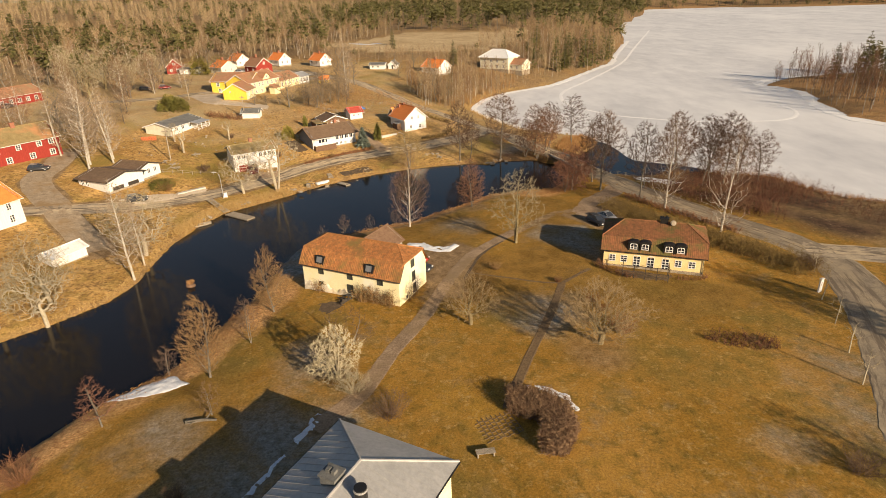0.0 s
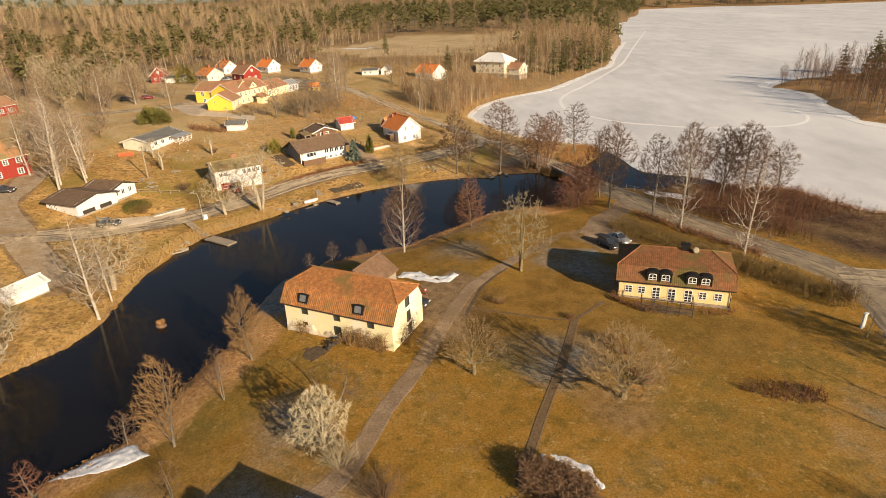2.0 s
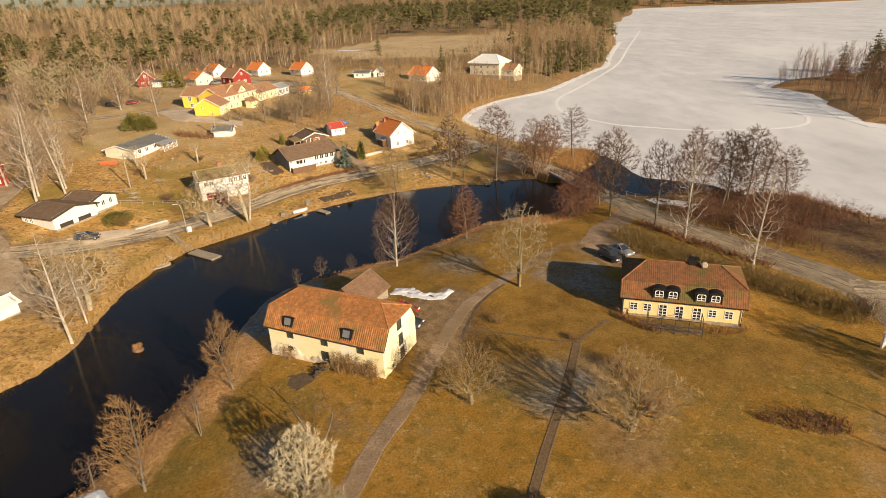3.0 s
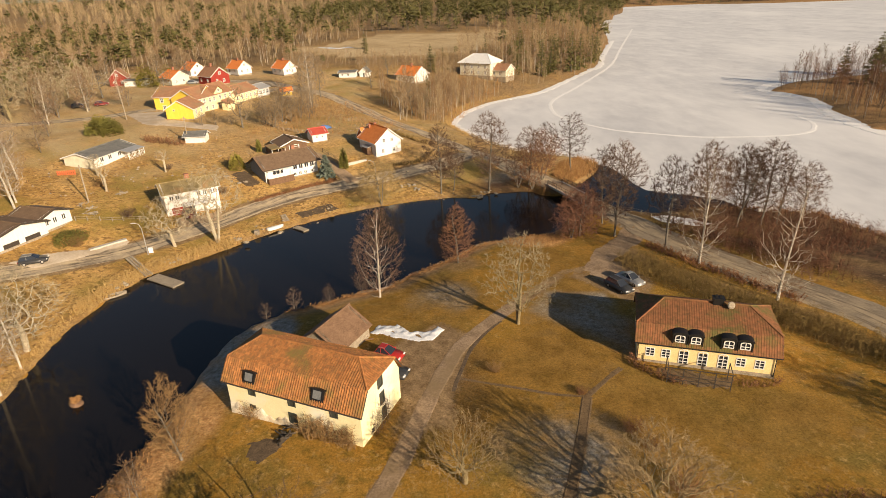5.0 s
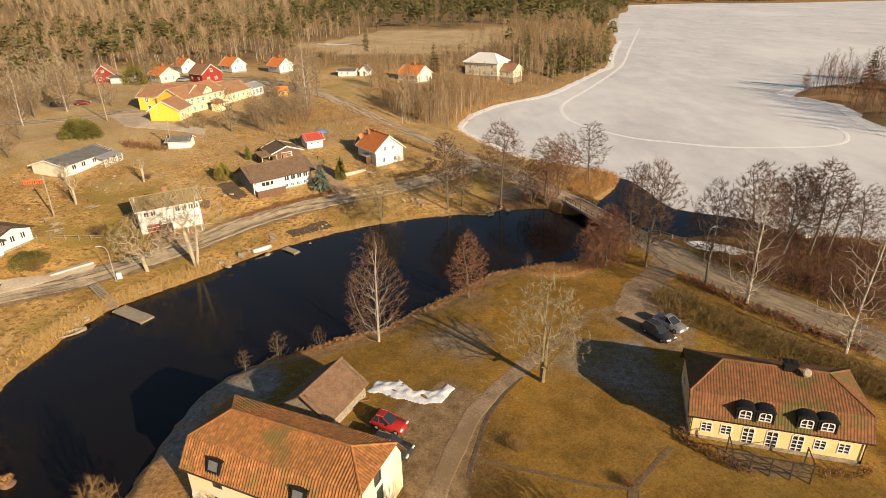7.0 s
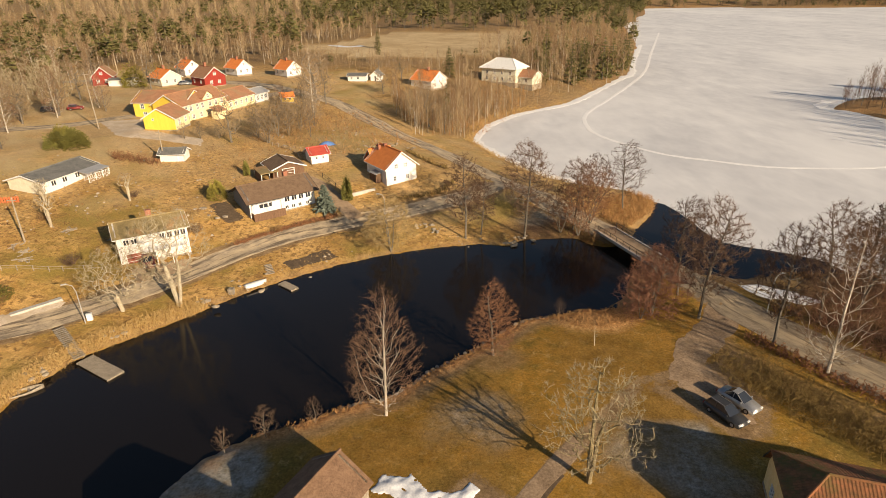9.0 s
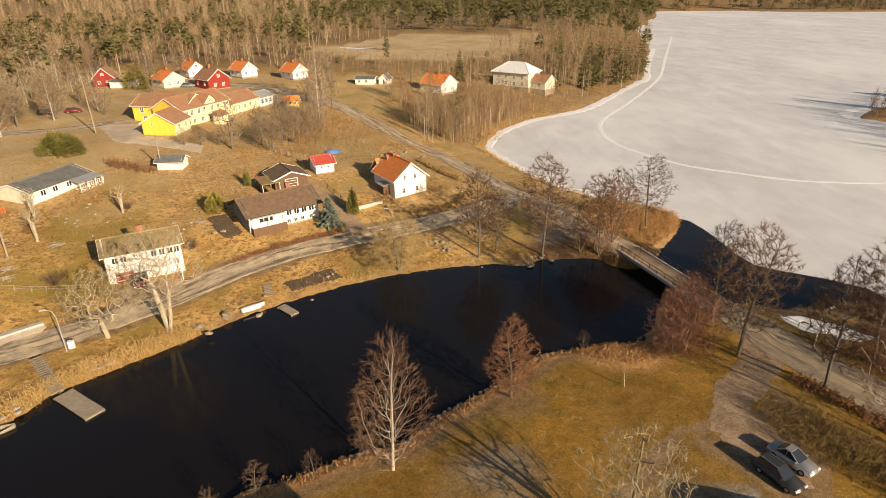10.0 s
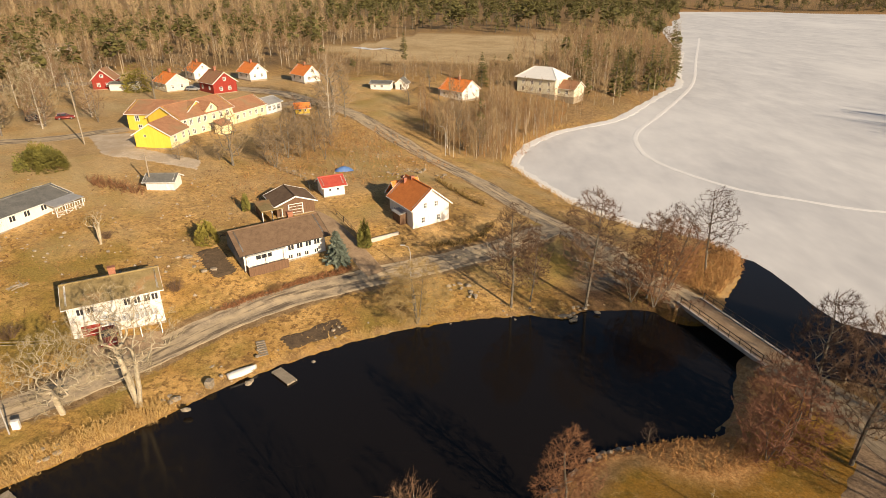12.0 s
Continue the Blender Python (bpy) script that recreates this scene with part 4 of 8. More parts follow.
# the old mill by the pond
mill = house("mill_house", (-20.3, 71.75), (-5.65, 65.4), 8.0, 4.2, 7.6, M_CREAM, M_TILE,
             "old cream-plastered mill with a mansard roof of orange clay tiles", knee=(1.15, 6.3), hips=(0.5, 0.5), over=0.35, base=1.2, tiles=True, relief=0.06, column=0.27, trim=M_DARKTRIM,
             openings=row("front", (3.2, 8.1, 13.0), 3.0, 0.85, 0.95, 1, 1, M_GREENBLACK, M_GREENBLACK) + row("front", (8.0,), 0.3, 0.95, 1.9, 1, 1, M_GREENBLACK, M_GREENBLACK)
             + row("front", (3.0,), 1.0, 0.7, 0.8, 1, 1, M_GREENBLACK, M_GREENBLACK) + row("right", (4.4,), 0.5, 0.9, 1.5, 1, 1, M_GREENBLACK, M_GREENBLACK)
             + row("right", (4.2,), 2.4, 0.9, 1.5, 1, 1, M_GREENBLACK, M_GREENBLACK) + row("right", (4.0,), 4.6, 0.9, 1.2, 1, 1, M_GREENBLACK, M_GREENBLACK)
             + row("right", (2.0,), 0.6, 0.35, 0.5, 1, 1, M_GREENBLACK, M_GREENBLACK))
bm = bmesh.new()
N_SKIRT = 34
skirt = []
for i in range(N_SKIRT + 1):
    x = 0.05 + 9.2 * i / N_SKIRT
    top = 1.25 + 0.35 * math.sin(i * 0.55) + 0.2 * math.sin(i * 1.7 + 1) - 0.5 * (i / N_SKIRT) ** 2
    skirt.append([bm.verts.new((x, y, z)) for y, z in ((-0.01, top + 0.02), (-0.10, top - 0.12), (-0.17, 0.4), (-0.24 - 0.06 * math.sin(i * 0.9), -0.8))])
for a, b in zip(skirt, skirt[1:]):
    for k in range(3):
        bm.faces.new((a[k], a[k + 1], b[k + 1], b[k]))
part("limewash_skirt", bm, mat("stained_limewash", (0.60, 0.52, 0.38), (0.86, 0.80, 0.66), 0.7, 0.95, 0.5, 4, third=(0.46, 0.36, 0.22)), mill, "rough stained whitewash over the stone footing", smooth=True)
# the long yellow house on the lawn
manor = house("dormer_house", (24.6, 78.4), (38.4, 74.3), 9.0, 2.65, 6.1, M_YELLOWWALL, M_TILEMOSS,
              "ochre-yellow house with a mossy mansard roof and black dormers", knee=(0.95, 4.5), hips=(0.5, 0.5), over=0.4, base=1.35, tiles=True, relief=0.026, column=0.26, trim=M_BLACK,
              openings=row("front", (1.4, 3.1, 10.9, 12.8), 0.75, 1.0, 1.15, 2, 3) + row("front", (5.0, 7.0, 9.1), 0.1, 1.05, 1.75, 2, 4, None, None, 0.3)
              + row("right", (2.5, 6.5), 0.8, 1.0, 1.2, 2, 3) + row("left", (2.5, 6.5), 0.8, 1.0, 1.2, 2, 3) + row("back", (2, 5, 8, 11), 0.8, 1.0, 1.2, 2, 3))
# the large grey-roofed house beneath the start
greyhouse = house("grey_roofed_house", (-18.6, 11.95), (-9.15, 7.4), 25.5, 5.9, 7.7, M_CREAM, M_ZINC,
                  "large cream house with a hipped grey sheet-metal roof", axis="y", hips=(1, 1), over=0.5, base=1.5, trim=M_BLACK,
                  openings=row("right", (3, 7, 11, 15, 19, 23), 0.9, 1.1, 1.6, 2, 3) + row("right", (3, 7, 11, 15, 19, 23), 3.6, 1.1, 1.5, 2, 3)
                  + row("back", (2.2, 5.2, 8.3), 0.9, 1.1, 1.6, 2, 3) + row("back", (2.2, 5.2, 8.3), 3.6, 1.1, 1.5, 2, 3))
# the small annex behind the mill
annex = house("boathouse", (-15.2, 82.2), (-10.0, 79.6), 6.4, 2.1, 4.1, M_WOOD, M_OLDWOODROOF, "low wooden outbuilding with a weathered brown roof", axis="y", over=0.35, base=1.25, category="shed")
# across the water
house("orange_roofed_villa", (-13.3, 163.2), (-7.4, 167.3), 8.5, 4.0, 6.9, M_WHITEWALL, M_TILEORANGE, "white wooden villa with a bright orange tiled roof", axis="y", base=3.9, trim=M_WHITE,
      chimneys=((3.6, 6.5, 0.6, 7.3), (2.6, 7.4, 0.5, 6.9)), openings=row("front", (2.0, 5.0), 0.9, 0.8, 1.1, 2, 2) + row("front", (2.4, 4.6), 3.5, 0.7, 1.0, 2, 2) + row("right", (2, 5), 1.0, 1.0, 1.2, 2, 2) + row("left", (2, 6), 1.0, 1.0, 1.2, 2, 2))
house("villa_rear_wing", (-16.4, 170.2), (-12.6, 172.8), 4.5, 3.2, 5.4, M_BROWNWALL, M_TILEORANGE, "low rear wing with an orange tiled roof", base=4.2, trim=M_WHITE, chimneys=((2.0, 2.2, 0.6, 6.2),),
      openings=row("front", (2.2,), 1.0, 0.9, 1.1, 2, 2))
house("brown_roofed_bungalow", (-36.3, 146.8), (-26.3, 154.7), 8.0, 3.4, 5.3, M_WHITEWALL, M_TILEBROWN, "white bungalow with a dark brown tiled roof", base=3.4, trim=M_DARKTRIM, gable_mat=M_GREYBOARD, over=0.7,
      chimneys=((9.2, 4.6, 0.8, 6.2),), openings=row("front", (7.0, 8.3, 9.6, 11.2), 0.35, 0.8, 0.8, 2, 1) + row("front", (7.2, 8.6, 10.0, 11.4), 1.7, 1.1, 1.2, 2, 1) + row("front", (3.0,), 1.5, 2.6, 1.2, 3, 1) + row("right", (3, 6), 1.5, 1.0, 1.1, 2, 1))
house("garage", (-36.6, 163.6), (-31.0, 167.2), 6.5, 2.4, 3.6, M_BROWNWALL, M_TILEBROWN, "small brown garage with a dark gable roof", axis="y", base=5.4, trim=M_WHITE, category="garage",
      openings=row("front", (3.3,), 0.05, 2.5, 2.1, 1, 4, M_WHITE, M_BROWNWALL))
house("red_roofed_shed", (-30.6, 172.6), (-27.2, 174.6), 4.0, 2.4, 3.5, M_WHITEWALL, mat("red_sheet_roof", (0.34, 0.05, 0.035), (0.48, 0.09, 0.06), 0.8, 0.6, 0.1, 6), "small white shed with a red roof", base=6.0, trim=M_WHITE, category="shed",
      openings=row("front", (1.2, 2.7), 1.2, 0.5, 0.5, 1, 1))
house("white_villa", (-51.0, 129.2), (-42.4, 134.6), 7.0, 5.0, 6.3, M_WHITEWALL, M_MOSSROOF, "two-storey white villa with a mossy roof", base=2.3, trim=M_WHITE,
      chimneys=((5.4, 4.2, 0.8, 7.2),), openings=row("front", (1.3, 2.4), 3.4, 0.9, 1.0, 2, 1) + row("front", (6.4, 7.5, 8.6, 9.5), 3.4, 0.9, 1.1, 2, 1) + row("front", (4.2,), 0.1, 1.0, 2.0, 1, 2) + row("front", (2.0,), 0.06, 2.3, 2.0, 1, 3, M_WHITE, M_REDWALL) + row("right", (2, 5), 3.3, 1.0, 1.1, 2, 1) + row("left", (2, 5), 3.3, 1.0, 1.1, 2, 1))
house("grey_roofed_bungalow", (-83.3, 152.6), (-75.5, 150.6), 13.0, 2.6, 3.7, M_WHITEWALL, M_FELT, "long white bungalow with a cream gable and grey felt roof", axis="y", base=7.0, trim=M_WHITE, gable_mat=M_PALEHOUSE,
      openings=row("right", (2.5, 5, 8), 1.1, 1.2, 1.1, 2, 1) + row("right", (11.6,), 0.1, 0.9, 1.9, 1, 2))
house("corner_bungalow", (-79.0, 113.6), (-70.9, 110.4), 9.0, 2.7, 3.7, M_WHITEWALL, M_TILEBROWN, "white bungalow with a low brown roof and dark garage doors", base=4.1, trim=M_DARKTRIM, over=0.6,
      openings=row("front", (1.2, 2.6), 1.0, 1.0, 1.2, 2, 1) + row("right", (2.4, 6.2), 0.05, 2.6, 1.0, 1, 2, M_DARKTRIM, M_DARKTRIM))
house("bungalow_wing", (-75.5, 120.5), (-68.5, 118.2), 6.5, 2.6, 3.6, M_WHITEWALL, M_TILEBROWN, "white wing with a low brown roof", base=4.3, trim=M_DARKTRIM,
      openings=row("right", (1.5, 3.2, 5.0), 1.0, 0.9, 1.2, 2, 1) + row("front", (4.5,), 1.0, 1.2, 1.1, 2, 1))
house("red_farmhouse", (-104.5, 113.0), (-93.8, 132.4), 9.0, 5.2, 8.0, M_REDWALL, M_MOSSROOF, "falu-red two-storey house with a moss-covered roof", base=7.0, trim=M_WHITE,
      chimneys=((15, 4.5, 0.9, 9.0), (6, 4.5, 0.9, 9.0)), openings=row("front", (2.5, 6.5, 10.5, 15.5, 20), 0.9, 1.2, 1.4, 2, 3) + row("front", (2.5, 8.5, 13.0, 17.5, 20.2), 3.4, 1.1, 1.3, 2, 3) + row("right", (2.5, 6), 0.9, 1.1, 1.4, 2, 3) + row("right", (2.5, 6), 3.3, 1.1, 1.4, 2, 3))
house("white_corner_house", (-79.5, 83.5), (-76.7, 93.4), 8.0, 5.0, 7.4, M_WHITEWALL, M_TILEORANGE, "white plastered house with an orange tiled roof", base=4.3, trim=M_WHITE,
      openings=row("front", (2, 5, 8), 0.9, 1.0, 1.5, 2, 3) + row("front", (2, 5, 8), 3.2, 1.0, 1.4, 2, 3) + row("right", (3, 6), 0.9, 1.0, 1.4, 2, 3) + row("right", (3, 6), 3.2, 1.0, 1.4, 2, 3))
house("red_row_house", (-146, 170.0), (-139.0, 194.5), 8.0, 3.4, 5.6, M_REDWALL, M_TILEDULL, "long red row house with white verandas", base=10.8, trim=M_WHITE,
      openings=row("front", (2, 5, 8, 11, 14, 17, 20, 23), 0.9, 1.3, 1.4, 2, 2))
house("white_boat_shed", (-62.8, 78.6), (-60.4, 84.0), 3.5, 2.0, 2.7, M_WHITEWALL, M_WHITE, "low white shed beside the pond", base=1.6, category="shed")
# the yellow school
school = house("school_main_wing", (-71.0, 203.0), (-65.3, 220.0), 9.5, 4.8, 7.4, M_SCHOOLPALE, M_TILEDULL, "tall pale yellow school wing with a dull red roof", base=9.0, trim=M_WHITE, gable_mat=M_SCHOOL,
               openings=row("front", (1.6, 3.4, 6.0, 8.0, 11, 13.5, 16), 2.8, 1.0, 1.4, 2, 2) + row("front", (2, 4, 7, 10, 13, 16), 0.6, 1.0, 1.3, 2, 2) + row("left", (2.5,), 2.2, 1.0, 1.3, 2, 2))
bm = bmesh.new()
prism(bm, [(8.6, -0.02, 4.6), (12.4, -0.02, 4.6), (12.4, -0.02, 5.6), (10.5, -0.02, 7.0), (8.6, -0.02, 5.6)], (0, 3.2, 0))
bmesh.ops.recalc_face_normals(bm, faces=bm.faces[:])
fg = part("front_gable", bm, M_SCHOOLPALE, school, "pale yellow gable over the entrance")
for s0, s1 in ((8.2, 10.5), (12.8, 10.5)):
    bm = bmesh.new()
    prism(bm, [(s0, -0.4, 5.45), (s1, -0.4, 7.2), (s1, 4.2, 7.2), (s0, 4.2, 5.45)], (0, 0, -0.12))
    bmesh.ops.recalc_face_normals(bm, faces=bm.faces[:])
    part("gable_roof", bm, M_TILEDULL, fg)
window_at(school, pose(10.5, -0.1, 5.2), 1.0, 1.1, 2, 2)
house("school_low_range", (-65.2, 220.2), (-61.2, 232.6), 8.0, 3.3, 5.4, M_SCHOOLPALE, M_TILEDULL, "low pale school range with a dull red roof", base=8.9, trim=M_WHITE,
      openings=row("front", (1.5, 4, 6.5, 9, 11.5), 1.1, 1.0, 1.3, 2, 2))
en = thing("school_porch", (-66.0, 209.5, 8.9, 71.5), "small red-roofed porch of the school", "porch")
part("porch_wall", boxes((0, 3.4, -2.2, -0.05, -0.8, 2.2)), M_SCHOOLPALE, en)
bm = bmesh.new()
prism(bm, [(-0.3, -2.5, 2.2), (3.7, -2.5, 2.2), (3.7, 0, 3.3), (-0.3, 0, 3.3)], (0, 0, -0.12))
part("porch_roof", bm, M_TILEDULL, en)
house("school_cross_wing", (-86.0, 207.5), (-71.5, 206.5), 11.0, 4.6, 6.8, M_SCHOOL, M_TILEDULL, "bright yellow school wing with a dull red roof", base=9.6, trim=M_WHITE,
      openings=row("front", (2.5, 6, 9.5, 13), 2.7, 1.1, 1.4, 2, 2) + row("front", (3, 6), 0.5, 1.1, 1.4, 2, 2))
house("school_annex", (-76.3, 192.7), (-68.4, 192.5), 8.0, 3.3, 5.6, M_SCHOOLPALE, M_TILEDULL, "bright yellow gabled annex of the school", axis="y", base=9.5, trim=M_WHITE, gable_mat=M_SCHOOL,
      openings=row("right", (2.2, 5.8), 1.2, 1.1, 1.4, 2, 2) + row("front", (2.4,), 2.6, 0.5, 0.5, 1, 1))
house("school_low_wing", (-61.0, 232.8), (-58.8, 239.4), 6.0, 3.0, 4.2, M_WHITEWALL, M_ZINC, "low white end wing with a glazed veranda", base=8.8, trim=M_WHITE, openings=row("front", (1.5, 3.5, 5.5), 0.9, 1.5, 1.5, 3, 2))
# cottages at the edge of the wood
for i, (l, r) in enumerate((((-109.5, 288), (-103.3, 282.2)), ((-89.5, 287.5), (-83, 282)), ((-70, 288), (-63.7, 282.2)))):
    house("cottage", l, r, 6.6, 3.0, 5.7, M_WHITEWALL, M_TILEORANGE, "small white cottage with an orange tiled roof", "cottages by the wood", base=height(*r) + 0.2, trim=M_WHITE,
          chimneys=((4.0, 3.3, 0.8, 6.7),), openings=row("front", (2.0, 6.0), 1.0, 1.1, 1.3, 2, 2) + row("right", (1.8, 4.6), 1.0, 0.9, 1.3, 2, 2) + row("right", (3.3,), 3.6, 0.9, 1.1, 2, 2))
house("pale_yellow_cottage", (-108.5, 263.5), (-101.5, 257.8), 7.5, 3.0, 5.4, M_PALEHOUSE, M_TILEORANGE, "pale yellow cottage with an orange tiled roof", base=10.6, trim=M_WHITE,
      chimneys=((4, 4, 0.9, 6.6),), openings=row("front", (2, 4.5, 7), 1.0, 1.1, 1.2, 2, 2) + row("right", (2, 5), 1.0, 0.9, 1.2, 2, 2))
house("red_cottage", (-92.5, 262), (-85.5, 256.2), 8.0, 3.6, 6.6, M_REDWALL, M_TILEDULL, "red wooden cottage with a tiled roof", base=10.3, trim=M_WHITE,
      chimneys=((3.5, 4, 0.9, 7.8),), openings=row("front", (2, 6.5), 1.2, 1.0, 1.2, 2, 2) + row("right", (2.5, 5.5), 1.0, 0.9, 1.2, 2, 2) + row("right", (4,), 3.9, 0.9, 1.1, 2, 2))
house("red_gabled_cottage", (-125.5, 257.5), (-119.5, 259.5), 8.0, 3.4, 6.4, M_REDWALL, M_TILEDULL, "red wooden cottage with white gable trim", axis="y", base=11.1, trim=M_WHITE,
      openings=row("front", (1.8, 4.4), 1.0, 0.9, 1.2, 2, 2) + row("front", (3.1,), 3.8, 0.9, 1.0, 2, 2))
house("white_garage", (-119.5, 256.5), (-111.5, 257.5), 5.0, 2.3, 2.7, M_WHITEWALL, M_FELT, "low white garage with a dark flat roof", base=11.0, trim=M_WHITE, category="garage")
house("white_outbuilding", (-40.0, 281), (-33.0, 280.5), 5, 2.4, 3.0, M_WHITEWALL, M_FELT, "low white outbuilding with a grey roof", base=8.2, trim=M_WHITE, category="shed", openings=row("front", (1.5, 4.0), 0.9, 0.9, 1.0, 2, 1))
house("white_gabled_shed", (-31.5, 283.5), (-27.8, 283), 5, 2.4, 4.0, M_WHITEWALL, M_FELT, "small white shed with a steep gable", axis="y", base=7.9, trim=M_WHITE, category="shed", openings=row("front", (1.9,), 0.1, 0.9, 2.0, 1, 2))
house("lakeside_cottage", (-15.5, 280), (-7.5, 273.5), 9.0, 3.4, 6.4, M_WHITEWALL, M_TILEORANGE, "white cottage with a vivid orange roof among bushes", base=5.9, trim=M_WHITE,
      chimneys=((5, 4.5, 0.9, 7.4),), openings=row("front", (2, 5, 8), 1.0, 1.0, 1.3, 2, 2) + row("right", (2.5, 6), 1.0, 0.9, 1.3, 2, 2) + row("right", (4.4,), 3.9, 0.9, 1.1, 2, 2))
house("lakeside_villa", (12.5, 297.5), (25.5, 289.0), 10.0, 6.0, 9.0, M_PALEHOUSE, M_WHITE, "tall cream villa with a pale hipped sheet roof above the lake", base=5.5, trim=M_WHITE, hips=(1, 1), over=0.8,
      openings=row("front", (2.5, 6, 9.5, 13), 0.8, 1.1, 1.4, 2, 2) + row("front", (2.5, 6, 9.5, 13), 3.2, 1.1, 1.3, 2, 2) + row("right", (3, 8), 0.8, 1.1, 1.4, 2, 2) + row("right", (3, 8), 3.2, 1.1, 1.3, 2, 2))
house("lakeside_villa_wing", (25.6, 291.5), (32.0, 287.0), 8.0, 3.2, 5.4, M_PALEHOUSE, M_TILEDULL, "low cream wing with a dull red roof", base=5.0, trim=M_WHITE, openings=row("front", (2, 5), 1.0, 1.1, 1.3, 2, 2))
house("yellow_playhouse", (-54.2, 237.4), (-50.6, 238.8), 3.0, 2.0, 3.0, M_SCHOOL, M_TILEORANGE, "small yellow hut with an orange roof", base=8.1, trim=M_WHITE, category="shed", openings=row("front", (1.2, 2.7), 0.8, 0.6, 0.7, 1, 1))
house("white_garden_shed", (-62.8, 170.6), (-57.8, 171.0), 3.6, 2.1, 2.9, M_WHITEWALL, M_FELT, "white garden shed with a dark roof", base=7.4, trim=M_WHITE, category="shed", openings=row("front", (4.1,), 0.05, 0.8, 1.9, 1, 1, M_WHITE, M_WHITE))
house("far_white_bungalow", (-209, 353), (-199, 357), 8, 2.8, 4.0, M_WHITEWALL, M_FELT, "white bungalow with a dark roof among birches", base=12.3, trim=M_WHITE, openings=row("front", (2, 5, 8), 0.9, 1.2, 1.2, 2, 1))
house("far_red_barn", (-330, 395), (-312, 402), 10, 4, 7.0, M_REDWALL, M_TILEDULL, "red barn at the far field", base=13.3, trim=M_WHITE, category="barn")



# ---- trees ----
class Tubes:
    """Gathers tapered sticks as plain lists."""

    def __init__(self):
        self.v, self.f = [], []

    def stick(self, a, b, ra, rb, sides=3):
        d = b - a
        if d.length < 1e-5:
            return
        s = d.orthogonal().normalized()
        t = d.normalized().cross(s)
        n = len(self.v)
        for p, r in ((a, ra), (b, rb)):
            for i in range(sides):
                w = 2 * math.pi * i / sides
                self.v.append(p + r * (math.cos(w) * s + math.sin(w) * t))
        for i in range(sides):
            j = (i + 1) % sides
            self.f.append((n + i, n + j, n + sides + j, n + sides + i))

    def ribbon(self, a, b, ra, rb):
        """A fine branch: three narrow faces."""
        self.stick(a, b, ra, rb, 3)

    def blade(self, a, b, w, side):
        n = len(self.v)
        self.v += [a - side * w, a + side * w, b]
        self.f.append((n, n + 1, n + 2))

    def mesh(self, name, material):
        return mesh_of(name, self.v, self.f, material)


